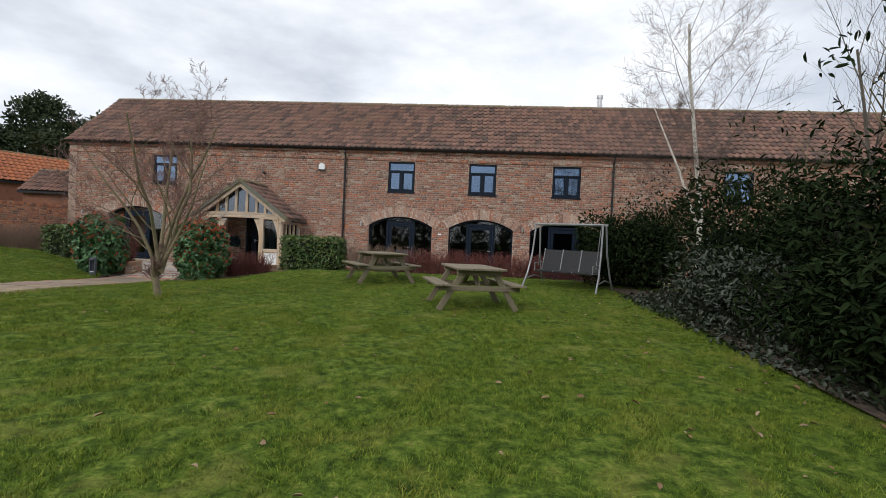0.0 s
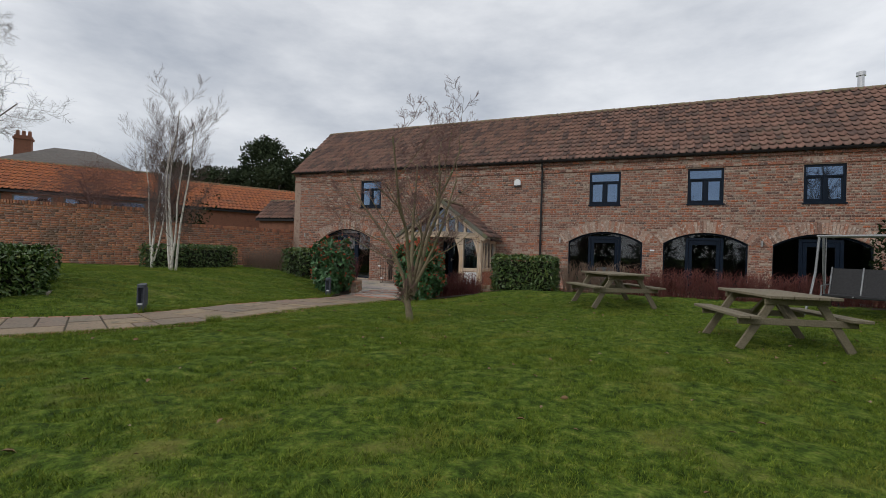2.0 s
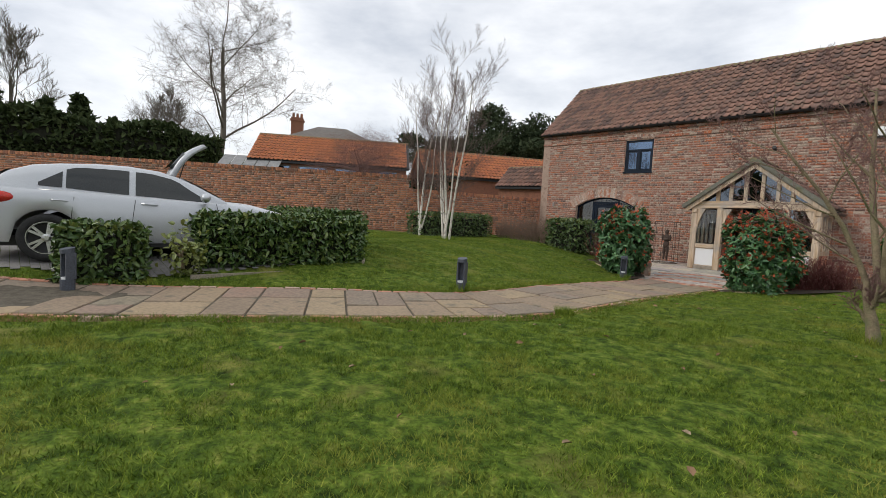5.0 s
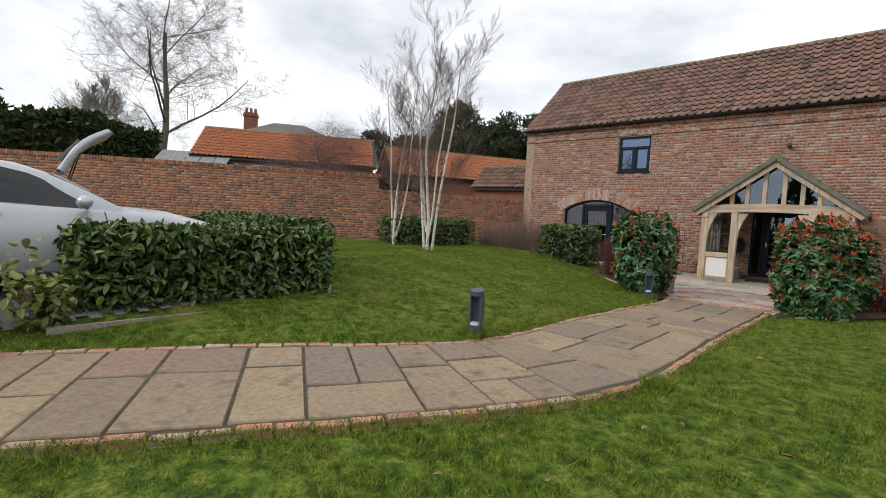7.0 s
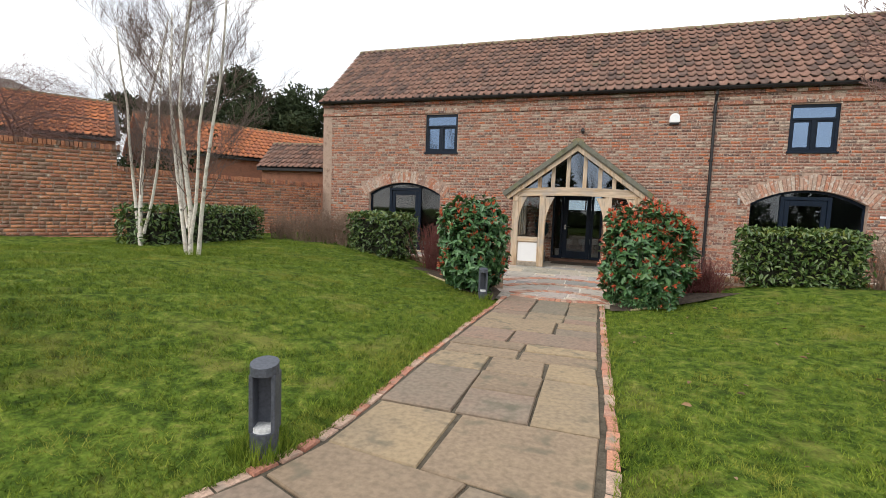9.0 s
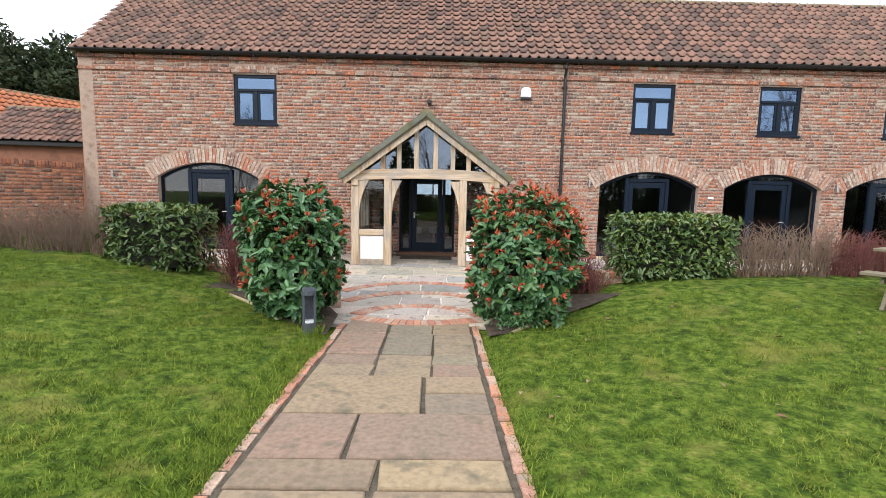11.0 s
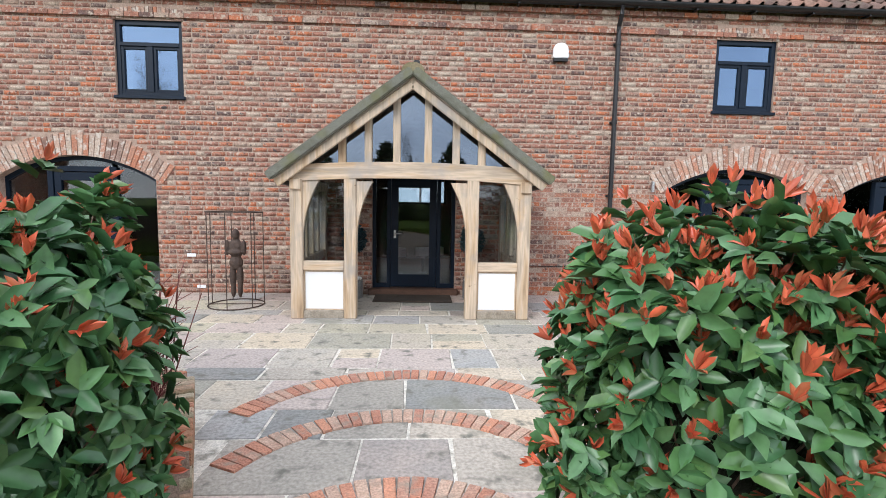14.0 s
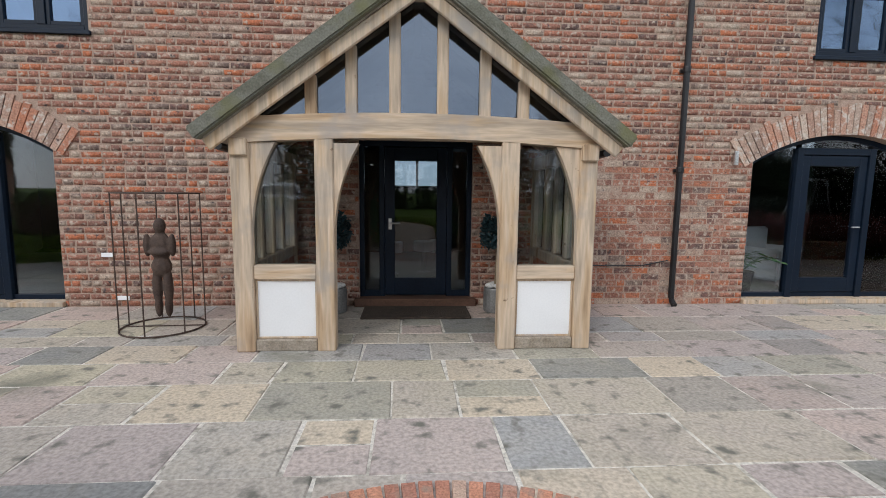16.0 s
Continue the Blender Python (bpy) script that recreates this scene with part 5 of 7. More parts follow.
def twig_hedge(x, y, z, hx, hy, h, rot, n, mat, seed, label):
    """A leafless clipped hedge of thin upright stems with side twigs."""
    rng = np.random.RandomState(seed)
    t = tagged(empty("twig_hedge", Matrix.Translation((x, y, z)) @ Matrix.Rotation(radians(rot), 4, "Z")), label, "hedge", "leafless hedges round the terrace")
    a = np.stack([rng.uniform(-hx, hx, n), rng.uniform(-hy * 0.6, hy * 0.6, n), np.full(n, -0.02)], -1)
    b = a + np.stack([rng.normal(0, 0.17, n), rng.normal(0, 0.14, n), h * rng.uniform(0.55, 1.02, n)], -1)
    b[:, 1] = np.clip(b[:, 1], -hy * 1.1, hy * 1.1)
    mid = (a + b) / 2 + rng.normal(0, 0.03, (n, 3))
    seg_arrays("wood", a, mid, np.full((n, 1), 0.008), np.full((n, 1), 0.006), mat, t, 3)
    seg_arrays("upper_growth", mid, b, np.full((n, 1), 0.006), np.full((n, 1), 0.003), mat, t, 3)
    k = 8
    f = rng.uniform(0.25, 1.0, (n * k, 1))
    p = np.repeat(a, k, 0) * (1 - f) + np.repeat(b, k, 0) * f
    q = p + np.stack([rng.normal(0, 0.09, n * k), rng.normal(0, 0.09, n * k), rng.uniform(0.02, 0.16, n * k)], -1)
    q[:, 2] = np.minimum(q[:, 2], h + 0.05)
    seg_arrays("side_growth", p, q, np.full((n * k, 1), 0.004), np.full((n * k, 1), 0.002), mat, t, 3)
    return t


def G(x, y):
    return float(ground(np.array(float(x)), np.array(float(y))))


# ---- hedges and bushes ----
photinia(-9.88, 13.98, 0.06, 0.58, 0.62, 1.56, 7200, 0.5, 31)
photinia(-6.98, 14.1, 0.05, 0.68, 0.64, 1.52, 7800, 1.1, 32)
laurel_hedge(-4.35, 15.65, G(-4.35, 15.5) - 0.06, 0.86, 0.40, 0.98, 6, 3400, 33, "clipped laurel hedge with yellow-green new leaves")
laurel_hedge(-12.55, 15.75, G(-12.5, 15.7) - 0.05, 0.72, 0.40, 0.95, -15, 2200, 34)
laurel_hedge(-16.55, 14.4, G(-16.5, 14.3) - 0.08, 0.45, 1.65, 0.85, 0, 3600, 35)
laurel_hedge(-12.15, 6.15, G(-11.9, 6.3) - 0.02, 0.42, 1.3, 0.76, -8, 5200, 36, "large clipped laurel hedge beside the parked car", L=0.125, W=0.05)
laurel_hedge(-13.75, 7.45, G(-13.3, 7.8) - 0.02, 1.35, 0.38, 0.62, 8, 3600, 37)
laurel_hedge(-12.05, 3.62, G(-11.7, 3.5) - 0.02, 0.32, 0.44, 0.72, -8, 1500, 38, "small clipped laurel hedge beside the parking bay", L=0.12, W=0.05)
for x_, y_, hx_, rot_, mat_, n_, lab_ in ((-6.25, 15.2, 0.6, 8, TWIG_RED, 560, "leafless dark red berberis hedge"), (-2.4, 15.75, 0.85, 6, TWIG_BROWN, 420, "leafless tangled brown hedge"),
                                          (-0.6, 15.95, 1.0, 6, TWIG_RED, 640, "leafless dark red berberis hedge"), (1.4, 16.1, 1.05, 6, TWIG_RED, 640, "leafless dark red berberis hedge"), (3.4, 16.3, 1.0, 6, TWIG_RED, 520, "leafless dark red berberis hedge"),
                                          (-10.6, 15.24, 0.66, -18, TWIG_RED, 1150, "leafless dark red berberis hedge"), (-14.0, 16.15, 0.85, -15, TWIG_BROWN, 460, "leafless clipped brown hedge"), (-15.5, 16.5, 0.75, -15, TWIG_BROWN, 300, "sparse leafless brown hedge")):
    twig_hedge(x_, y_, G(x_, y_) - 0.08, hx_, 0.36, (1.14 if n_ > 1000 else 0.80) if mat_ is TWIG_RED else 0.92, rot_, int(n_ * 0.45), mat_, int(x_ * 10) % 97 + 3, lab_)

OAK_LOG = material("pale_log", [(0.30, 0.24, 0.13), (0.42, 0.35, 0.20), (0.24, 0.22, 0.12)], scale=6, rough=0.9, bump=0.4)


# ---- brick retaining walls of the raised beds ----
def low_wall(pts, z0, z1, label):
    w = tagged(empty("planter_wall"), label, "wall")
    for (ax, ay), (bx, by) in zip(pts, pts[1:]):
        a, b = Vector((ax, ay, 0)), Vector((bx, by, 0))
        d = (b - a).normalized()
        n_ = Vector((-d.y, d.x, 0))
        m = Matrix((d, n_, Vector((0, 0, 1)))).transposed().to_4x4()
        m.translation = a
        ln = (b - a).length
        bm = bmesh.new()
        box(bm, 0.004, ln - 0.004, -0.10, 0.10, z0, z1 - 0.012, m)
        part("core", bm, MORTAR, w)
        for side in (0.10, -0.10):
            mm = m @ Matrix(((1, 0, 0, 0), (0, 1 if side > 0 else -1, 0, side), (0, 0, 1, 0), (0, 0, 0, 1)))
            brick_mesh("brickwork", brick_field(0, ln, z0, z1 - 0.1, [], 9), mm, PLANTER_BRICK, w, depth=0.008)
        k = 0.0
        while k < ln - 0.05:
            bm = bmesh.new()
            box(bm, k + 0.006, min(k + 0.073, ln), -0.115, 0.115, z1 - 0.10, z1, m)
            bevelled(bm, 0.007)
            part("coping_brick", bm, PLANTER_BRICK, w)
            k += 0.08
    return w


low_wall([(-9.5, 14.5), (-9.98, 15.55), (-11.9, 16.06), (-14.5, 16.75)], -0.05, 0.34, "low mossy brick wall round a raised bed")
low_wall([(-7.15, 14.4), (-6.72, 15.35), (-3.5, 15.85), (2.0, 16.45)], -0.05, 0.42, "low mossy brick wall round a raised bed")
for (ax, ay, bx, by, z, lab) in ((-7.2, 13.42, -6.5, 14.1, 0.12, "weathered log edging along the bed"), (-9.95, 13.75, -10.95, 14.6, 0.2, "weathered log edging along the bed")):
    bm = bmesh.new()
    tube(bm, [(ax, ay, G(ax, ay) + 0.01), ((ax + bx) / 2, (ay + by) / 2 + 0.02, (G(ax, ay) + G(bx, by)) / 2 + 0.015), (bx, by, G(bx, by) + 0.0)], [0.02, 0.024, 0.02], 8)
    tagged(link_mesh("log_edging", bm, OAK_LOG), lab, "edging")
# low evergreen ground cover at the foot of the photinias
for cx_, cy_, rx_, ry_, n_, sd_, lab in ((-7.1, 13.62, 0.26, 0.16, 420, 88, "low green periwinkle at the end of the bed"), (-9.62, 13.7, 0.14, 0.14, 90, 89, "sparse low weeds at the end of the bed")):
    rg = np.random.RandomState(sd_)
    P = np.stack([rg.normal(cx_, rx_ * 0.6, n_), rg.normal(cy_, ry_ * 0.6, n_), np.zeros(n_)], -1)
    P[:, 2] = ground(P[:, 0], P[:, 1]) + 0.03 + rg.random_sample(n_) * 0.12
    gc = foliage("ground_cover", P, np.tile([[0, 0, 1.0]], (n_, 1)), 0.05, 0.024, PHOTINIA, None, rg, outward=0.3, spread=0.9)
    tagged(gc, lab, "ground cover", kind="stuff")
# soil of the beds
bm = bmesh.new()
for pts in ([(-9.3, 13.2), (-9.35, 14.1), (-10.05, 15.5), (-14.6, 16.7), (-14.8, 15.9), (-11.0, 14.65), (-10.1, 13.85)], [(-7.5, 13.75), (-7.5, 13.25), (-7.2, 13.4), (-6.4, 14.15), (-5.4, 14.75), (3.8, 15.7), (4.0, 16.7), (-6.65, 15.3)]):
    bm.faces.new([bm.verts.new((px, py, G(px, py) + 0.012)) for px, py in pts])
bmesh.ops.recalc_face_normals(bm, faces=bm.faces)
bmesh.ops.triangulate(bm, faces=bm.faces)
tagged(link_mesh("bed_soil", bm, SOIL), "dark bare soil of the planted beds", "soil", kind="structure")
bm = bmesh.new()
pts = [(4.0, -3), (3.9, 5.4), (4.1, 7.6), (4.35, 11), (4.2, 13.5), (3.6, 15.4), (12, 16), (14, -3)]
bm.faces.new([bm.verts.new((px, py, G(px, py) + 0.035)) for px, py in pts])
bmesh.ops.triangulate(bm, faces=bm.faces)
bmesh.ops.recalc_face_normals(bm, faces=bm.faces)
tagged(link_mesh("shrub_bed_soil", bm, SOIL), "dark leaf-strewn soil under the shrubs", "soil", kind="structure")

# ---- garden walls ----
def garden_wall(name, a, b, z0, z1, seed, label):
    w = tagged(empty(name), label, "wall", kind="structure")
    a, b = Vector((*a, 0)), Vector((*b, 0))
    d = (b - a).normalized()
    n_ = Vector((d.y, -d.x, 0))
    m = Matrix((d, n_, Vector((0, 0, 1)))).transposed().to_4x4()
    m.translation = a
    ln = (b - a).length
    bm = bmesh.new()
    box(bm, 0, ln, -0.30, -0.004, z0, z1 - 0.11, m)
    part("core", bm, MORTAR, w)
    rects = brick_field(0, ln, z0, z1 - 0.12, [], seed)
    brick_mesh("brickwork", rects, m, BRICK_WALL, w, depth=0.006)
    k = 0.0
    c = []
    while k < ln:
        c.append((k + 0.004, k + 0.07, z1 - 0.115, z1 + random.Random(k).uniform(-0.008, 0.006), 0.0))
        k += 0.08
    n = len(c)
    bm = bmesh.new()
    for u0, u1, v0, v1, _ in c:
        box(bm, u0, u1, -0.32, 0.025, v0, v1, m)
    tagged(part("coping", bm, BRICK_WALL, w), kind="stuff")
    return w


garden_wall("wall_garden_west", (-31.0, -2.0), (-18.84, 14.18), -0.3, 2.70, 41, "long old red brick garden wall with a brick-on-edge top")
garden_wall("wall_garden_north", (-18.84, 14.18), (-17.15, 20.38), -0.3, 2.20, 42, "lower mossy brick garden wall beside the barn")

# ---- grass blades ----
def blades(n, x0, x1, y0, y1, hmin, hmax, seed):
    r = np.random.RandomState(seed)
    x, y = r.uniform(x0, x1, n), r.uniform(y0, y1, n)
    keep = ~on_terrace(x, y) & (path_dist(x, y) > PATH_HALF - 0.035) & ~drive(x, y) & ~((x > 4.1) & (y > -3)) & ~((x < -9.4) & (y > 14.3 + (-9.4 - x) * 0.28)) & ~((x > -7.2) & (y > 14.2 + (x + 7.2) * 0.11))
    keep &= ~((x < -9.2) & (x > -11.0) & (y > 13.2 + (-9.3 - x) * 0.85)) & ~((x > -7.6) & (x < -5.4) & (y > 13.25 + (x + 7.4) * 0.85))
    x, y = x[keep], y[keep]
    n = len(x)
    clump = np.ones(n)
    for kx, ky, ph, am in ((1.3, 0.7, 0.4, 0.09), (-2.9, 3.7, 1.9, 0.09), (7.1, 5.3, 2.2, 0.10), (-9.7, 8.9, 0.3, 0.10), (17.0, -13.0, 1.1, 0.10), (11.0, 19.0, 2.9, 0.10)):
        clump += am * np.sin(kx * x + ky * y + ph + 2.1 * np.sin(0.9 * ky * x - 0.7 * kx * y))
    h = r.uniform(hmin, hmax, n) * np.maximum(clump, 0.25)
    a = r.uniform(0, 2 * math.pi, n)
    w = r.uniform(0.0022, 0.0045, n)
    lx, ly = r.normal(0, 0.6, n) * h, r.normal(0, 0.6, n) * h
    z = ground(x, y) - 0.006
    V = np.stack([np.stack([x - w * np.cos(a), y - w * np.sin(a), z], -1), np.stack([x + w * np.cos(a), y + w * np.sin(a), z], -1), np.stack([x + lx, y + ly, z + h], -1)], 1)
    return V


V1 = np.concatenate([blades(470000, -9.5, 4.3, 1.8, 9.0, 0.014, 0.042, 51), blades(190000, -9.5, 4.3, 9.0, 16.0, 0.018, 0.05, 52), blades(130000, -17.5, -8.9, 2.5, 8.5, 0.016, 0.046, 53), blades(190000, -17.5, -8.9, 8.5, 17, 0.018, 0.05, 54)])
tagged(array_mesh("grass", V1.reshape(-1, 3), np.arange(len(V1) * 3).reshape(-1, 3), BLADE), "short mown green grass with yellowish blades", "grass", kind="stuff")
# longer tufts round trunks and bollards
tv = []
for tx, ty, rad, n_, hh in ((-4.8, 9.4, 0.22, 500, 0.14), (-7.52, 7.75, 0.12, 350, 0.14), (-9.42, 7.8, 0.16, 500, 0.16), (-14.1, 11.8, 0.3, 500, 0.16), (-9.5, 13.3, 0.15, 300, 0.14)):
    a = rn.uniform(0, 2 * math.pi, n_)
    q = rad * np.sqrt(rn.random_sample(n_))
    x, y = tx + q * np.cos(a), ty + q * np.sin(a)
    z = ground(x, y) - 0.01
    h = rn.uniform(0.4, 1.0, n_) * hh
    tv.append(np.stack([np.stack([x - 0.003, y, z], -1), np.stack([x + 0.003, y + 0.002, z], -1), np.stack([x + rn.normal(0, 0.04, n_), y + rn.normal(0, 0.04, n_), z + h], -1)], 1))
tv = np.concatenate(tv)
tagged(array_mesh("grass_tufts", tv.reshape(-1, 3), np.arange(len(tv) * 3).reshape(-1, 3), BLADE), "longer grass tufts left by the mower", "grass", kind="stuff")
# fallen leaves on the lawn
n_ = 420
x, y = rn.uniform(-8, 4.4, n_), rn.uniform(2, 14, n_)
x = np.where(rn.random_sample(n_) < 0.5, 4.3 - np.abs(rn.normal(0, 2.2, n_)), x)
k_ = ~paved(x, y)
x, y = x[k_], y[k_]
C = np.stack([x, y, ground(x, y) + 0.035], -1)
A = rn.standard_normal((len(x), 3)) * np.array([[1, 1, 0.15]])
l_ = rn.uniform(0.03, 0.085, len(x))
tagged(leaf_mesh("fallen_leaves", C, A, np.array([[0, 0, 1.0]]) + rn.normal(0, 0.3, (len(x), 3)), l_, l_ * 0.5, DEAD, None), "dry brown leaves scattered on the lawn", "leaves", kind="stuff")

# ---- garden trees ----
bare_tree("cherry_tree", (-4.80, 9.42, G(-4.8, 9.4) - 0.05), "small leafless tree with several mossy stems on the lawn",
          [((0, 0, 0), (0.0, 0.0), 0.75, 0.075), ((0, 0, 0.5), (-0.28, 0.06), 2.5, 0.042), ((0.02, 0.02, 0.5), (0.34, 0.05), 2.5, 0.042), ((-0.03, 0.02, 0.45), (-0.50, -0.10), 2.2, 0.034), ((0.02, -0.03, 0.6), (0.06, -0.30), 2.6, 0.036),
           ((0, 0, 0.6), (0.03, 0.25), 2.7, 0.036), ((0, 0, 0.55), (0.58, -0.12), 2.1, 0.032)],
          4, BARK, BARK_WEEP, 61, split=2, spread=0.72, lift=0.20, kids=(5, 7), shrink=0.46, wob=0.10, steps=5, thin=0.45, start=0.15, rmin=0.0028)
for bx, by, sd, stems in ((-14.1, 11.8, 62, [((0, 0, 0), (-0.03, 0.02), 4.8, 0.042), ((0.1, 0.06, 0), (0.13, 0.05), 4.4, 0.036), ((-0.10, 0.02, 0), (-0.16, 0.02), 4.2, 0.034), ((0.05, -0.05, 0.3), (0.30, -0.05), 3.6, 0.03), ((-0.05, 0.0, 0.5), (-0.36, 0.1), 3.2, 0.028)]),
                          (-16.3, 12.7, 63, [((0, 0, 0), (0.02, 0.02), 4.7, 0.042), ((-0.05, 0.03, 0), (-0.12, 0.05), 4.2, 0.035), ((0.05, 0.03, 0.3), (0.2, 0.05), 3.6, 0.03)])):
    bare_tree("birch_tree", (bx, by, G(bx, by) - 0.05), "leafless multi-stemmed silver birch with white bark", stems, 3, BIRCH, BIRCH_TWIG, sd, split=1, group="white birches",
              spread=0.72, lift=0.28, kids=(12, 15), shrink=0.35, wob=0.07, steps=6, thin=0.24, start=0.16, rmin=0.0022)
t_, tips = bare_tree("weeping_tree", (-21.6, 13.6, 0.2), "leafless weeping tree with reddish twigs by the wall", [((0, 0, 0), (0.03, 0), 3.4, 0.11), ((0, 0, 1.2), (0.45, 0.1), 2.6, 0.06), ((0, 0, 1.4), (-0.4, 0.1), 2.4, 0.06)], 4, BARK_WEEP, BARK_WEEP, 64, split=2,
                     spread=1.0, lift=0.0, kids=(6, 8), shrink=0.68, wob=0.10, steps=4, thin=0.5, droop=0.16, start=0.55)
bare_tree("birch_tree", (6.1, 13.9, G(6, 13.9) - 0.05), "slim birch with pale bark among the shrubs", [((0, 0, 0), (0.06, -0.02), 6.6, 0.075), ((0.05, 0.0, 1.4), (-0.28, 0.0), 3.6, 0.04)], 3, BIRCH, BIRCH_TWIG, 65, split=1, group="white birches",
          spread=0.85, lift=0.14, kids=(13, 16), shrink=0.42, wob=0.08, steps=6, thin=0.26, start=0.2, rmin=0.003)

# ---- evergreen shrubs along the east side ----
def shrub(x, y, z, hx, hy, h, n, seed, L, W, mat, label, stems=10):
    rng = np.random.RandomState(seed)
    s = tagged(empty("evergreen_shrub", Matrix.Translation((x, y, z))), label, "bush", "shrubs along the lawn")
    # several overlapping lobes make an uneven outline
    for k in range(7):
        f = rng.uniform(-0.5, 0.5, 3)
        sz = rng.uniform(0.5, 0.75)
        cz = 0.0 if k < 3 else (0.12 + 0.5 * (f[2] + 0.5)) * h * 0.62
        P, N = shell_points(n // 7, "round", (hx * sz, hy * sz, h * sz), rng, 0.6)
        P = P + np.array([[f[0] * hx * 1.25, f[1] * hy * 1.25, cz]])
        foliage("foliage", P, N, L, W, mat, s, rng, droop=0.35, outward=0.6, spread=0.8)
    # lumpy solid in the near-black shade colour, filling the gaps between leaves
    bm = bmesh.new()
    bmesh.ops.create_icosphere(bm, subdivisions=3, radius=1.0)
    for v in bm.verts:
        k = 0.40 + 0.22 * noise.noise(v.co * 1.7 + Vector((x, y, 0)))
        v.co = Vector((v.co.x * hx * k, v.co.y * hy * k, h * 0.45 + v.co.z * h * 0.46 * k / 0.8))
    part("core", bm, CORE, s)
    r = random.Random(seed)
    out, tips = [], []
    for k in range(stems):
        grow(r, (r.uniform(-0.4, 0.4) * hx, r.uniform(-0.4, 0.4) * hy, h * 0.25), (r.gauss(0, 0.35), r.gauss(0, 0.35), 1), h * r.uniform(0.55, 0.85), 0.02, 0, 1, out, tips, spread=0.6, lift=0.2, kids=(3, 5), shrink=0.45)
    if out:
        seg_mesh("wood", out, BARK, s, 4)
        T = np.array([t[0] for t in tips])
        T = np.repeat(T, 7, 0) + rng.normal(0, 0.12, (len(T) * 7, 3))
        foliage("tip_leaves", T, unit(rng.standard_normal(T.shape)), L, W, mat, s, rng, droop=0.2)


ev = "dense evergreen shrub with long glossy leaves coloured dark for shade"
shrub(6.3, 4.4, G(6, 4), 2.1, 1.7, 3.7, 20000, 71, 0.13, 0.042, SHADED_LEAF, ev)
shrub(6.5, 7.6, G(6, 7), 2.1, 1.8, 3.9, 20000, 72, 0.13, 0.042, SHADED_LEAF, ev)
shrub(7.2, 10.6, G(6, 10), 2.2, 1.9, 3.1, 17000, 73, 0.13, 0.042, SHADED_LEAF, ev)
shrub(5.4, 14.9, G(5, 14.9), 1.8, 1.1, 2.5, 20000, 74, 0.11, 0.045, SHADED_LEAF, "loose evergreen shrub behind the swing seat")
shrub(8.2, 13.6, G(7, 13), 1.9, 1.5, 2.6, 15000, 75, 0.12, 0.045, SHADED_LEAF, "loose evergreen shrub under the birch")
shrub(5.0, 6.2, G(5, 6), 1.0, 1.6, 1.5, 6500, 76, 0.13, 0.045, SHADED_LEAF, "low spreading evergreen shrub at the lawn edge", 4)
shrub(5.2, 9.6, G(5, 9), 1.0, 1.9, 1.2, 6500, 77, 0.10, 0.042, IVY, "low spreading evergreen shrub at the lawn edge", 3)
for bx, by, sd, ln in ((5.5, 6.0, 66, 4.6), (6.6, 9.0, 67, 4.4)):
    bare_tree("bare_sapling", (bx, by, G(5, by)), "thin leafless sapling rising out of the shrubs", [((0, 0, 0), (-0.14, 0.04), ln, 0.045), ((0.1, 0.2, 0), (0.1, -0.08), ln * 0.9, 0.04)], 3, BARK_FAR, BARK_FAR, sd, split=2, group="saplings in the shrub bed",
              spread=0.55, lift=0.35, kids=(6, 8), shrink=0.5, wob=0.09, steps=5, thin=0.5, start=0.3)
shrub(-11.62, 4.55, G(-11.6, 4.5), 0.22, 0.25, 0.55, 260, 78, 0.09, 0.05, LAUREL_TOP, "small sparse yellow-green shrub at the bed edge", 3)
n_ = 5200
x, y = 3.95 + 1.6 * rn.random_sample(n_) ** 0.8, rn.uniform(3.5, 13, n_)
P = np.stack([x, y, ground(x, y) + 0.03 + rn.random_sample(n_) * (0.06 + 0.25 * np.clip(x - 4.1, 0, 1))], -1)
iv_ = foliage("ivy", P, np.tile([[0, 0, 1.0]], (n_, 1)), 0.07, 0.055, IVY, None, rn, outward=0.3, spread=0.9)
tagged(iv_, "low ivy creeping along the bed edge", "ivy", kind="stuff")
# dark close-boarded fence behind the shrubs
fence = tagged(empty("fence"), "dark weathered boarded fence behind the shrubs", "fence")
for k in range(72):
    bm = bmesh.new()
    box(bm, 9.6, 9.625, -3 + k * 0.27, -3 + k * 0.27 + 0.25, 0.0, 1.75 + 0.01 * (k % 3))
    part("board", bm, OAK_GREY, fence)


# ---- garden furniture ----
TABLE_WOOD = material("weathered_softwood", [(0.15, 0.125, 0.085), (0.23, 0.195, 0.135), (0.19, 0.17, 0.10)], scale=7, rough=0.85, bump=0.4, fine=60, rand=0.4)
SWING_METAL = material("grey_tube", [(0.26, 0.27, 0.28), (0.33, 0.34, 0.35)], scale=4, rough=0.4, bump=0.02, metal=0.4)
MESH = material("dark_mesh", [(0.02, 0.02, 0.022), (0.035, 0.035, 0.037)], scale=30, rough=0.7, bump=0.3)


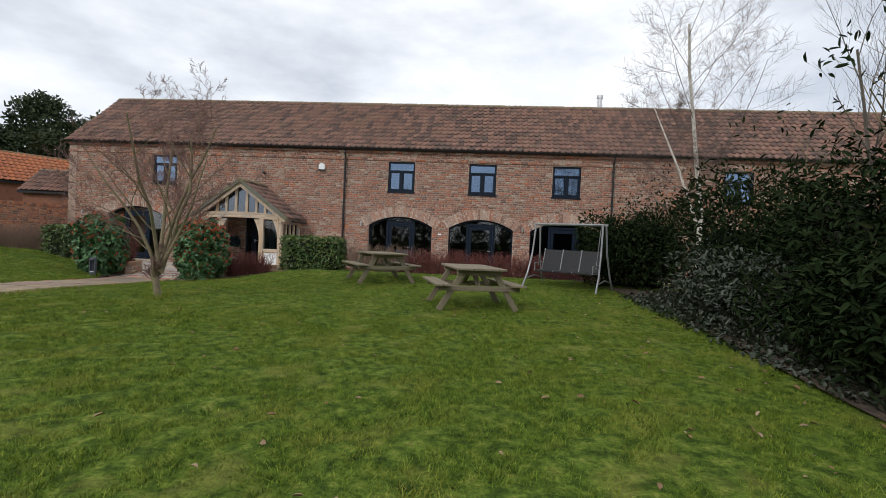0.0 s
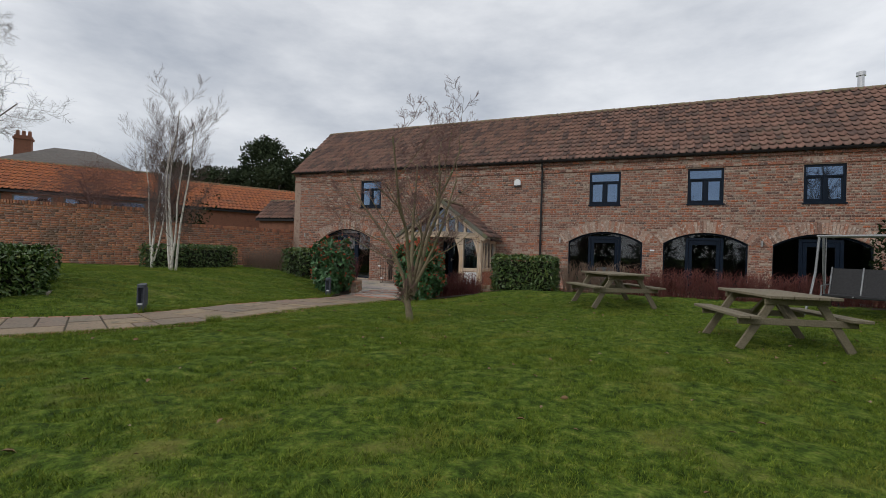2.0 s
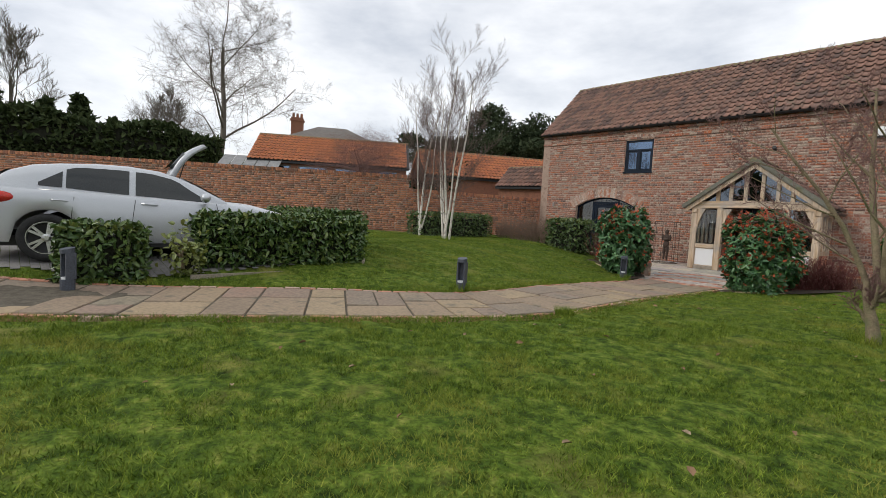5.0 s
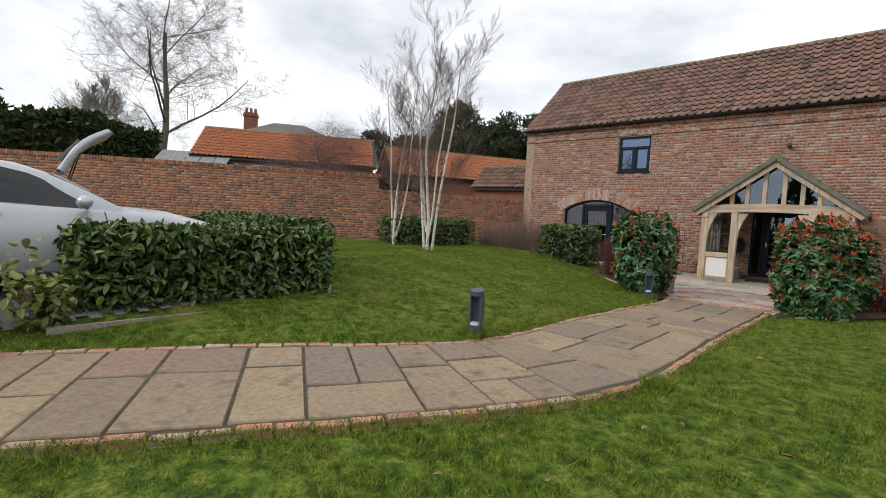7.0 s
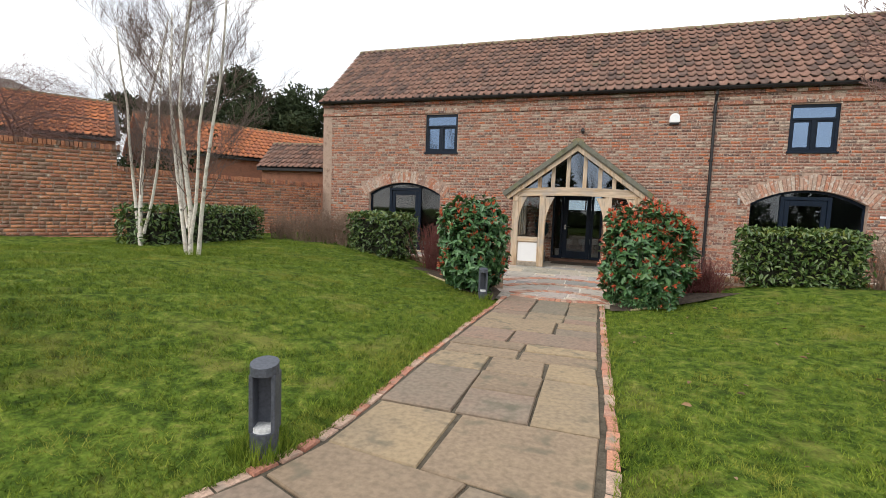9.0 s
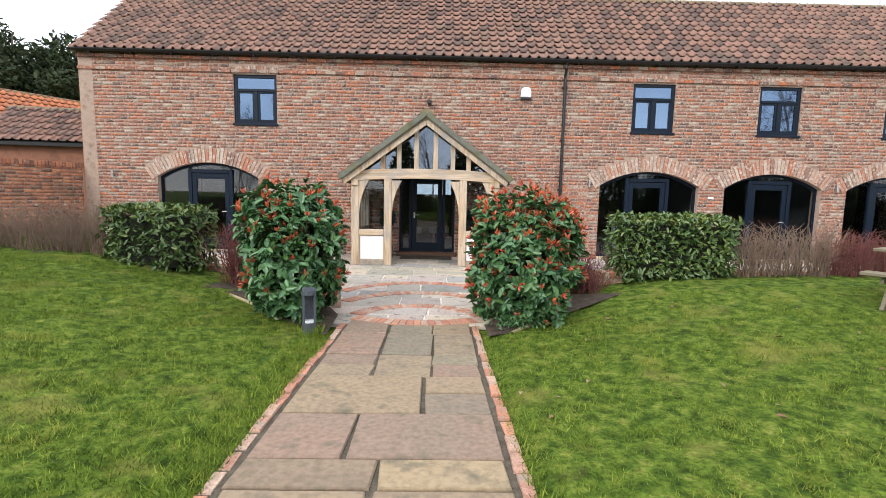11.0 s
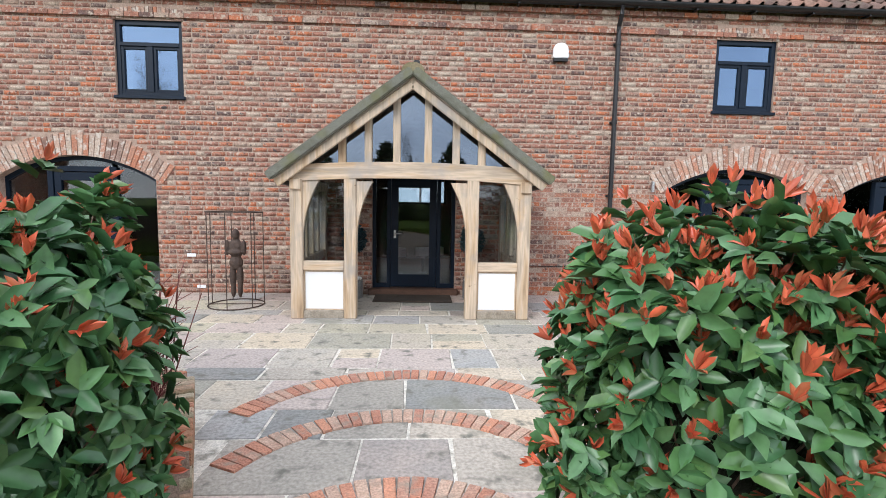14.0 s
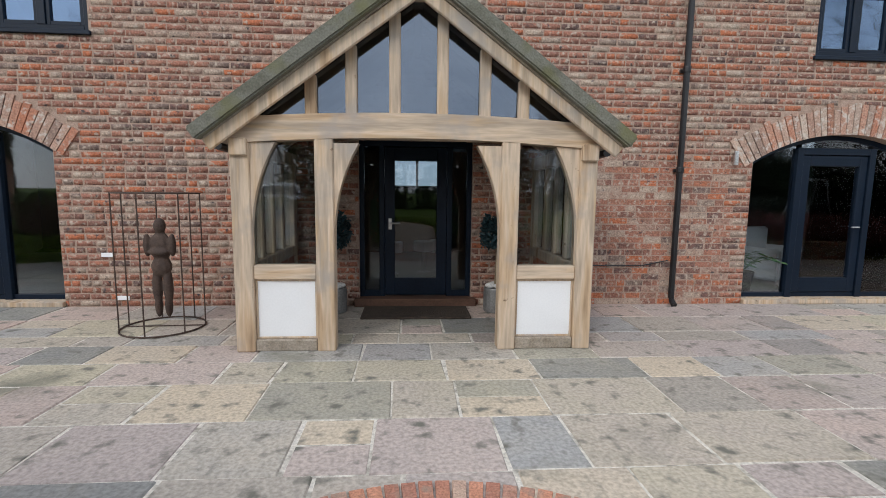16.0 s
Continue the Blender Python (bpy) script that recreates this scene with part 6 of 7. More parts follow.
def picnic_table(x, y, rot):
    t = tagged(empty("picnic_table", Matrix.Translation((x, y, G(x, y))) @ Matrix.Rotation(radians(rot), 4, "Z")), "weathered wooden picnic table with fixed benches on the lawn", "picnic table", "picnic tables on the lawn")
    # long side along local y
    for k in range(6):
        bm = bmesh.new()
        xx = -0.365 + k * 0.146
        box(bm, xx - 0.068, xx + 0.068, -0.78, 0.78, 0.705, 0.745)
        bevelled(bm, 0.006)
        part("top_board", bm, TABLE_WOOD, t)
    for s in (-1, 1):
        for k in range(2):
            bm = bmesh.new()
            xx = s * (0.60 + k * 0.135)
            box(bm, xx - 0.062, xx + 0.062, -0.78, 0.78, 0.43, 0.47)
            bevelled(bm, 0.006)
            part("seat_board", bm, TABLE_WOOD, t)
        yy = s * 0.55
        for q in (-1, 1):
            beam("leg", (q * 0.70, yy, 0.0), (q * 0.26, yy, 0.705), 0.045, 0.10, TABLE_WOOD, t, (1, 0, 0), 0.006)
        for nm, z, hw in (("seat_bearer", 0.385, 0.74), ("top_bearer", 0.66, 0.40)):
            bm = bmesh.new()
            box(bm, -hw, hw, yy + s * 0.026 - 0.02, yy + s * 0.026 + 0.02, z - 0.045, z + 0.045)
            bevelled(bm, 0.006)
            part(nm, bm, TABLE_WOOD, t)
        beam("strut", (0, yy, 0.40), (0, s * 0.12, 0.68), 0.045, 0.08, TABLE_WOOD, t, (1, 0, 0), 0.006)
    return t


picnic_table(-1.82, 13.55, 31)
picnic_table(0.60, 10.45, 16)

sw = tagged(empty("swing_seat", Matrix.Translation((2.95, 13.95, G(2.95, 13.9))) @ Matrix.Rotation(radians(-32), 4, "Z")), "garden swing seat with a grey tube frame and dark mesh cushions", "swing seat")
for s in (-1, 1):
    for q, nm in ((-1, "front_leg"), (1, "rear_leg")):
        bm = bmesh.new()
        tube(bm, [(s * 0.95, q * 0.62, 0.0), (s * 0.93, q * 0.40, 0.35), (s * 0.90, q * 0.22, 0.9), (s * 0.88, q * 0.12, 1.62)], 0.024, 8)
        part(nm, bm, SWING_METAL, sw)
    bm = bmesh.new()
    tube(bm, [(s * 0.94, -0.5, 0.2), (s * 0.94, 0.0, 0.28), (s * 0.94, 0.5, 0.2)], 0.018, 6)
    part("foot_brace", bm, SWING_METAL, sw)
    bm = bmesh.new()
    tube(bm, [(s * 0.80, 0.0, 1.62), (s * 0.76, -0.12, 0.55)], 0.009, 6)
    part("hanger", bm, SWING_METAL, sw)
    bm = bmesh.new()
    tube(bm, [(s * 0.76, -0.34, 0.42), (s * 0.76, -0.34, 0.62), (s * 0.76, 0.12, 0.64)], 0.014, 6)
    part("arm_rest", bm, SWING_METAL, sw)
for q in (-1, 1):
    bm = bmesh.new()
    tube(bm, [(-0.92, q * 0.12, 1.63), (0.92, q * 0.12, 1.63)], 0.026, 8)
    part("top_bar", bm, SWING_METAL, sw)
bm = bmesh.new()
box(bm, -0.76, 0.76, -0.36, 0.10, 0.40, 0.45)
bevelled(bm, 0.015, 2)
part("seat", bm, MESH, sw)
bm = bmesh.new()
box(bm, -0.76, 0.76, -0.02, 0.03, 0.0, 0.58, Matrix.Translation((0, 0.10, 0.42)) @ Matrix.Rotation(radians(-18), 4, "X"))
bevelled(bm, 0.012, 2)
part("backrest", bm, MESH, sw)
for x in (-0.76, -0.25, 0.25, 0.76):
    bm = bmesh.new()
    tube(bm, [(x, -0.38, 0.43), (x, 0.06, 0.42), (x, 0.09, 0.46), (x, 0.255, 1.0)], 0.014, 6)
    part("seat_rail", bm, SWING_METAL, sw)

BOLLARD = material("slate_grey_metal", [(0.075, 0.085, 0.105), (0.10, 0.11, 0.135)], scale=8, rough=0.5, bump=0.05, metal=0.2)
LENS = material("frosted_lens", [(0.6, 0.62, 0.62), (0.7, 0.72, 0.72)], scale=10, rough=0.5, bump=0.1)


def bollard(x, y, rot):
    b = tagged(empty("bollard_light", Matrix.Translation((x, y, G(x, y) - 0.03)) @ Matrix.Rotation(radians(rot), 4, "Z")), "slate grey metal bollard light with an open front", "bollard light", "bollard lights along the path")
    arc = [(0.075 * math.cos(a), 0.075 * math.sin(a)) for a in [2 * math.pi * k / 16 for k in range(16)]]

    def disc(name, z0, z1, mat, sc=1.0):
        bm = bmesh.new()
        lo = [bm.verts.new((px * sc, py * sc, z0)) for px, py in arc]
        hi = [bm.verts.new((px * sc, py * sc, z1 + (0.014 * (py / 0.075) if name == "cap" else 0))) for px, py in arc]
        bm.faces.new(lo[::-1])
        bm.faces.new(hi)
        for k in range(16):
            bm.faces.new((lo[k], lo[(k + 1) % 16], hi[(k + 1) % 16], hi[k]))
        return part(name, bm, mat, b)
    disc("base", 0.0, 0.16, BOLLARD)
    disc("lens", 0.16, 0.185, LENS, 0.85)
    disc("cap", 0.47, 0.53, BOLLARD)
    bm = bmesh.new()
    box(bm, -0.07, 0.07, 0.035, 0.066, 0.155, 0.475)
    bevelled(bm, 0.006)
    part("back_plate", bm, BOLLARD, b)
    for s in (-1, 1):
        bm = bmesh.new()
        box(bm, s * 0.058 - 0.012, s * 0.058 + 0.012, -0.045, 0.04, 0.155, 0.475)
        bevelled(bm, 0.004)
        part("side_plate", bm, BOLLARD, b)


bollard(-9.40, 7.80, 20)
bollard(-9.50, 13.28, 20)
bollard(-11.45, 3.2, 20)

# ---- fittings on the barn front ----
alarm = tagged(empty("alarm_box", Matrix.Translation((-5.93, BARN_Y - 0.008, 4.02))), "white plastic alarm box high on the brick wall", "alarm")
bm = bmesh.new()
prism(bm, [(-0.13, 0.05), (0.13, 0.05), (0.125, 0.20)] + [(0.125 * math.cos(a), 0.20 + 0.10 * math.sin(a)) for a in [math.pi * k / 8 for k in range(1, 8)]] + [(-0.125, 0.20)], -0.08, 0.0)
bmesh.ops.recalc_face_normals(bm, faces=bm.faces)
bevelled(bm, 0.012, 2)
part("cover", bm, WHITE, alarm)
bm = bmesh.new()
box(bm, -0.12, 0.12, -0.07, 0.0, 0.0, 0.05)
part("base", bm, BLACK, alarm)
fl = tagged(empty("floodlight", Matrix.Translation((PC + 0.02, BARN_Y - 0.008, 3.86))), "small black floodlight above the porch", "light")
bm = bmesh.new()
lathe(bm, [(0.03, 0.0), (0.055, 0.02), (0.06, 0.10), (0.05, 0.11)], 12, Matrix.Translation((0, -0.06, 0)) @ Matrix.Rotation(radians(70), 4, "X"))
part("head", bm, BLACK, fl)
bm = bmesh.new()
box(bm, -0.035, 0.035, -0.06, 0.0, -0.05, 0.02)
part("bracket", bm, BLACK, fl)
for x in (-16.35, -4.22, -0.98 + 3.2):
    w = tagged(empty("wall_light", Matrix.Translation((x, BARN_Y - 0.008, 1.86))), "small grey cylinder wall light on the brickwork", "light", "wall lights on the barn")
    bm = bmesh.new()
    lathe(bm, [(0.03, 0.0), (0.032, 0.005), (0.032, 0.175), (0.03, 0.18)], 12, Matrix.Translation((0, -0.07, 0)))
    part("body", bm, STEEL, w)
    bm = bmesh.new()
    box(bm, -0.02, 0.02, -0.045, 0.0, 0.06, 0.12)
    part("bracket", bm, STEEL, w)
for x, z in ((-12.15, 0.62), (-12.0, 0.08), (-1.02, 1.62)):
    bm = bmesh.new()
    box(bm, x - 0.075, x + 0.075, BARN_Y - 0.02, BARN_Y - 0.006, z, z + 0.055)
    bevelled(bm, 0.004)
    tagged(link_mesh("air_brick", bm, WHITE), "small white vent plate in the brick wall", "vent", "white vents in the wall")
bm = bmesh.new()
tube(bm, [(-6.4, BARN_Y - 0.02, 0.53), (-5.9, BARN_Y - 0.02, 0.525), (-5.35, BARN_Y - 0.02, 0.53), (-5.2, BARN_Y - 0.02, 0.56), (-5.03, BARN_Y - 0.05, 0.6)], 0.008, 6)
tagged(link_mesh("cable", bm, BLACK), "thin black cable along the brick wall", "cable")
flue = tagged(empty("flue_pipe", Matrix.Translation((5.6, 23.4, 7.35))), "short steel flue pipe on the ridge", "flue")
bm = bmesh.new()
lathe(bm, [(0.10, 0), (0.10, 0.72), (0.14, 0.72), (0.14, 0.86), (0.10, 0.87)], 12)
part("pipe", bm, STEEL, flue)

# ---- wire figure in its cage ----
WIRE = material("rusty_wire", [(0.05, 0.035, 0.03), (0.09, 0.06, 0.045)], scale=12, rough=0.8, bump=0.2)
cage = tagged(empty("wire_cage", Matrix.Translation((-11.05, 19.42, 0.0))), "tall round cage of thin rusty wire on the paving", "cage")
for z in (0.012, 1.42):
    bm = bmesh.new()
    tube(bm, [(0.40 * math.cos(a), 0.40 * math.sin(a), z) for a in [2 * math.pi * k / 28 for k in range(28)]], 0.009, 6, True)
    part("hoop", bm, WIRE, cage)
for k in range(7):
    a = 2 * math.pi * (k + 0.3) / 7
    bm = bmesh.new()
    tube(bm, [(0.40 * math.cos(a), 0.40 * math.sin(a), 0.01), (0.40 * math.cos(a), 0.40 * math.sin(a), 1.42)], 0.007, 6)
    part("upright", bm, WIRE, cage)
bm = bmesh.new()
tube(bm, [(-0.40, 0, 0.012), (0.40, 0.05, 0.012)], 0.006, 6)
part("cross_wire", bm, WIRE, cage)
bm = bmesh.new()
for c, r_ in (((0, 0, 1.03), (0.07, 0.08, 0.09)), ((0, 0, 0.80), (0.13, 0.09, 0.17)), ((0, 0, 0.58), (0.125, 0.09, 0.12)), ((-0.065, 0, 0.36), (0.06, 0.065, 0.22)), ((0.065, 0, 0.36), (0.06, 0.065, 0.22)), ((-0.06, 0, 0.14), (0.045, 0.06, 0.135)),
             ((0.06, 0, 0.14), (0.045, 0.06, 0.135)), ((-0.15, -0.02, 0.82), (0.045, 0.05, 0.13)), ((0.15, -0.02, 0.82), (0.045, 0.05, 0.13)), ((0, -0.08, 0.75), (0.13, 0.045, 0.04))):
    bmesh.ops.create_uvsphere(bm, u_segments=10, v_segments=7, radius=1.0, matrix=Matrix.Translation(c) @ Matrix.Diagonal((*r_, 1)))
stat = tagged(link_mesh("garden_statue", bm, WIRE), "dark rusty wire garden statue standing inside the cage", "statue")
stat.location = (-11.05, 19.45, 0.10)
stat.scale = (0.84, 0.84, 0.95)
skin = stat.modifiers.new("skin", "REMESH")
skin.mode, skin.voxel_size = "VOXEL", 0.014

# ---- topiary either side of the door ----
POT = material("galvanised_pot", [(0.22, 0.22, 0.22), (0.32, 0.32, 0.31)], scale=6, rough=0.5, bump=0.1, metal=0.5)
BLUELEAF = leaf_material("blue_green_leaf", [(0.012, 0.035, 0.045), (0.02, 0.055, 0.065), (0.035, 0.075, 0.08)], 0.5)
PEBBLE = material("white_pebble", [(0.55, 0.54, 0.52), (0.68, 0.67, 0.65)], scale=8, rough=0.6)
for s in (-1, 1):
    tp = tagged(empty("topiary_pot", Matrix.Translation((PC + s * 0.99, BARN_Y - 0.32, 0.0))), "clipped ball topiary with blue-green leaves in a metal pot", "potted plant", "pots beside the door")
    bm = bmesh.new()
    lathe(bm, [(0.14, 0.0), (0.15, 0.01), (0.15, 0.29), (0.145, 0.30), (0.13, 0.29)], 20)
    part("pot", bm, POT, tp)
    bm = bmesh.new()
    tube(bm, [(0, 0, 0.28), (0.01, 0, 0.6), (0, 0, 0.95)], [0.022, 0.018, 0.016], 8)
    part("stem", bm, BARK, tp)
    P, N = shell_points(900, "round", (0.19, 0.19, 0.40), rn, 0.6)
    P[:, 2] += 0.78
    foliage("foliage", P, N, 0.075, 0.03, BLUELEAF, tp, rn)
    for k in range(4):
        bm = bmesh.new()
        bmesh.ops.create_uvsphere(bm, u_segments=10, v_segments=7, radius=1.0, matrix=Matrix.Translation((0.075 * math.cos(k * 1.7), 0.075 * math.sin(k * 1.7), 0.325)) @ Matrix.Diagonal((0.065, 0.05, 0.035, 1)))
        part("pebble", bm, PEBBLE, tp)

# ---- things inside, seen through the arches ----
def palm(x, y):
    p = tagged(empty("potted_palm", Matrix.Translation((x, y, 0.03))), "green palm in a dark pot behind the glass", "potted plant")
    bm = bmesh.new()
    lathe(bm, [(0.11, 0.0), (0.13, 0.01), (0.17, 0.30), (0.165, 0.31), (0.15, 0.30)], 18)
    part("pot", bm, BLACK, p)
    r = random.Random(3)
    for k in range(9):
        a, ln = k * 0.7, r.uniform(0.45, 0.7)
        bm = bmesh.new()
        pts = [(math.cos(a) * ln * t * 0.9, math.sin(a) * ln * t * 0.9, 0.3 + ln * (1.2 * t - 0.85 * t * t)) for t in (0, 0.33, 0.66, 1)]
        tube(bm, pts, 0.006, 4)
        for i in range(1, 4):
            q = Vector(pts[i])
            for s in (-1, 1):
                sd = Vector((-math.sin(a), math.cos(a), -0.3)) * s * 0.16
                v = [bm.verts.new(q), bm.verts.new(q + sd * 0.5 + Vector((0.02, 0, 0.015))), bm.verts.new(q + sd), bm.verts.new(q + sd * 0.5 - Vector((0.02, 0, 0.0)))]
                bm.faces.new(v)
        part("frond", bm, PHOTINIA, p)


palm(-3.45, 21.05)
arm = tagged(empty("armchair", Matrix.Translation((-2.55, 21.6, 0.03)) @ Matrix.Rotation(radians(25), 4, "Z")), "pale grey upholstered armchair behind the glass", "chair")
FABRIC = material("pale_fabric", [(0.52, 0.53, 0.54), (0.6, 0.61, 0.62)], scale=20, rough=0.9, bump=0.3, fine=120)
for nm, q in (("seat", (-0.34, 0.34, -0.32, 0.3, 0.15, 0.45)), ("backrest", (-0.36, 0.36, 0.25, 0.40, 0.15, 0.92)), ("arm", (-0.42, -0.34, -0.32, 0.36, 0.12, 0.62)), ("arm", (0.34, 0.42, -0.32, 0.36, 0.12, 0.62))):
    bm = bmesh.new()
    box(bm, *q)
    bevelled(bm, 0.03, 2)
    part(nm, bm, FABRIC, arm)
for a in (-0.3, 0.3):
    for b_ in (-0.27, 0.3):
        bm = bmesh.new()
        tube(bm, [(a, b_, 0.0), (a * 0.95, b_ * 0.95, 0.16)], [0.015, 0.022], 8)
        part("leg", bm, OAK_GREY, arm)
vase = tagged(empty("vase", Matrix.Translation((-1.78, 21.05, 0.03))), "tall straw-coloured vase with dried flower heads", "vase")
STRAW = material("straw", [(0.45, 0.36, 0.18), (0.55, 0.45, 0.25)], scale=14, rough=0.8, bump=0.4)
bm = bmesh.new()
lathe(bm, [(0.17, 0.0), (0.18, 0.02), (0.15, 0.2), (0.10, 0.42), (0.095, 0.44), (0.07, 0.43)], 20)
part("body", bm, STRAW, vase)
for k in range(5):
    a = k * 1.3
    tip = Vector((0.16 * math.cos(a), 0.12 * math.sin(a), 0.80 + 0.06 * (k % 3)))
    bm = bmesh.new()
    tube(bm, [(0, 0, 0.3), tip * 0.7 + Vector((0, 0, 0.12)), tip], 0.004, 5)
    part("stem", bm, STRAW, vase)
    bm = bmesh.new()
    bmesh.ops.create_icosphere(bm, subdivisions=2, radius=0.085, matrix=Matrix.Translation(tip))
    for v in bm.verts:
        v.co += (v.co - tip) * 0.25 * noise.noise(v.co * 30)
    part("flower_head", bm, STRAW if k % 2 else DEAD, vase)
cnt = tagged(empty("work_bench", Matrix.Translation((-12.85, 22.3, 0.03))), "pale worktop on a panel base behind the glass", "bench")
bm = bmesh.new()
box(bm, -0.5, 0.5, -0.3, 0.3, 0.82, 0.87)
bevelled(bm, 0.006)
part("top", bm, FABRIC, cnt)
bm = bmesh.new()
box(bm, -0.42, 0.42, -0.25, 0.25, 0.0, 0.82)
part("base", bm, POT, cnt)
cyl = tagged(empty("bin", Matrix.Translation((-13.0, 21.35, 0.03))), "slim grey cylindrical bin on the floor behind glass", "bin")
bm = bmesh.new()
lathe(bm, [(0.15, 0.0), (0.16, 0.02), (0.15, 0.52), (0.11, 0.60), (0.03, 0.63)], 18)
part("body", bm, POT, cyl)
for i, (x, col) in enumerate(((-8.75, WHITE), (-8.2, WHITE), (-7.9, WHITE))):
    ch = tagged(empty("stool", Matrix.Translation((x, 22.6 + 0.2 * i, 0.03))), "plain white low stool in the hall", "stool", "stools in the hall")
    bm = bmesh.new()
    lathe(bm, [(0.17, 0.38), (0.18, 0.39), (0.18, 0.55), (0.17, 0.56)], 16)
    part("seat", bm, col, ch)
    bm = bmesh.new()
    lathe(bm, [(0.12, 0.0), (0.04, 0.02), (0.035, 0.38)], 12)
    part("pedestal", bm, STEEL, ch)

# ---- parking bay and cars ----
SETT = material("grey_setts", [(0.17, 0.165, 0.155), (0.23, 0.22, 0.205), (0.20, 0.19, 0.17)], scale=6, rough=0.85, bump=0.4, fine=50, rand=0.5)
bay = tagged(empty("parking_bay"), "grey block paved parking bay with narrow joints", "paving", kind="structure")
r = random.Random(6)
vv, k = [], 0
y = -4.0
bx0 = -22.0
F4 = []
while y < 6.6:
    x = bx0 + (0.1 if k % 2 else 0)
    while x < -11.9:
        if float(path_dist(np.array(x + 0.1), np.array(y))) > PATH_HALF + 0.35:
            z = [G(px, py) + 0.02 + 0.0 for px, py in ((x, y), (x + 0.195, y), (x + 0.195, y + 0.095), (x, y + 0.095))]
            o = len(vv)
            vv += [(x, y, z[0]), (x + 0.195, y, z[1]), (x + 0.195, y + 0.095, z[2]), (x, y + 0.095, z[3])]
            F4.append((o, o + 1, o + 2, o + 3))
        x += 0.2
    y += 0.1
    k += 1
tagged(array_mesh("setts", np.array(vv), np.array(F4), SETT, bay), kind="stuff")
bm = bmesh.new()
for (ax, ay), (bx, by) in (((-11.5, 4.55), (-11.45, 7.35)), ((-11.45, 7.35), (-12.2, 7.9))):
    n_ = Vector((by - ay, ax - bx)).normalized() * 0.03
    box(bm, -0.02, 0.02, 0, math.hypot(bx - ax, by - ay), -0.05, 0.05, Matrix.Translation((ax, ay, G(ax, ay) + 0.01)) @ Matrix.Rotation(math.atan2(by - ay, bx - ax) - math.pi / 2, 4, "Z"))
tagged(link_mesh("bed_edging", bm, OAK_GREY), "grey timber edging round the laurel bed", "edging", kind="structure")

SILVER = material("silver_car_paint", [(0.50, 0.52, 0.545), (0.53, 0.55, 0.575)], scale=1, rough=0.28, bump=0.0, metal=0.35, fine=300)
TYRE = material("tyre_rubber", [(0.018, 0.018, 0.018), (0.03, 0.03, 0.03)], scale=14, rough=0.85, bump=0.2)
CAR_GLASS = glass_material("car_glass", (0.16, 0.20, 0.20), 0.06)
TINTED = material("tinted_glass", [(0.010, 0.013, 0.013), (0.016, 0.020, 0.020)], scale=1, rough=0.06, bump=0.0, spec=0.6, grit=0.1)
TRIM = material("black_trim", [(0.012, 0.012, 0.013), (0.02, 0.02, 0.02)], scale=9, rough=0.5, bump=0.05)
TAIL = material("red_lamp", [(0.45, 0.02, 0.015), (0.6, 0.05, 0.03)], scale=20, rough=0.15, bump=0.1)
LAMP = material("clear_lamp", [(0.6, 0.62, 0.65), (0.75, 0.77, 0.8)], scale=20, rough=0.15, bump=0.1)


def loft(bm, sections, close=False):
    rows = [[bm.verts.new(p) for p in s] for s in sections]
    for a, b in zip(rows, rows[1:]):
        for i in range(len(a) - 1):
            bm.faces.new((a[i], a[i + 1], b[i + 1], b[i]))
    return rows


def interp(table, x):
    for (x0, v0), (x1, v1) in zip(table, table[1:]):
        if x0 <= x <= x1:
            t = (x - x0) / (x1 - x0)
            return v0 + (v1 - v0) * t
    return table[-1][1]


def smooth_part(name, bm, mat, parent, label="", thick=0.0):
    bmesh.ops.remove_doubles(bm, verts=bm.verts, dist=1e-4)
    bmesh.ops.recalc_face_normals(bm, faces=bm.faces)
    ob = part(name, bm, mat, parent, label)
    for p in ob.data.polygons:
        p.use_smooth = True
    return ob


def car(name, m, label, paint, tailgate_open):
    """A five-door hatchback: nose at +x, left side at +y."""
    c = tagged(empty(name, m), label, "car", "cars parked by the wall")
    L = 2.15
    belt = [(-L, 0.93), (-1.9, 0.99), (-1.0, 0.97), (0.3, 0.92), (0.85, 0.90), (1.4, 0.86), (1.9, 0.74), (L, 0.60)]
    width = [(-L, 0.66), (-2.0, 0.80), (-1.5, 0.88), (0.0, 0.89), (1.2, 0.88), (1.75, 0.82), (2.03, 0.70), (L, 0.50)]
    low = [(-L, 0.38), (-1.9, 0.26), (1.9, 0.22), (L, 0.30)]
    rear_ax, front_ax, wr = -1.32, 1.36, 0.325
    xs = sorted(set([round(-L + 2 * L * k / 60, 4) for k in range(61)]))
    secs = []
    for x in xs:
        zb, w, z0 = interp(belt, x), interp(width, x), interp(low, x)
        for ax in (rear_ax, front_ax):
            if abs(x - ax) < 0.385:
                z0 = max(z0, wr + math.sqrt(0.385 ** 2 - (x - ax) ** 2))
        z0 = min(z0, zb - 0.12)
        h = zb - z0
        half = [(w * 0.96, z0), (w * 0.99, z0 + h * 0.12), (w, z0 + h * 0.35), (w * 1.0, z0 + h * 0.62), (w * 0.985, z0 + h * 0.82), (w * 0.955, zb - 0.012), (w * 0.90, zb + 0.012)]
        crown = 0.05 if x > 0.75 else 0.012
        half += [(w * 0.6, zb + 0.012 + crown * 0.7), (0, zb + 0.012 + crown)]
        secs.append([(x, yy, zz) for yy, zz in half] + [(x, -yy, zz) for yy, zz in half[::-1][1:]])
    bm = bmesh.new()
    rows = loft(bm, secs)
    bm.faces.new(rows[0])
    bm.faces.new(rows[-1][::-1])
    smooth_part("body", bm, paint, c)
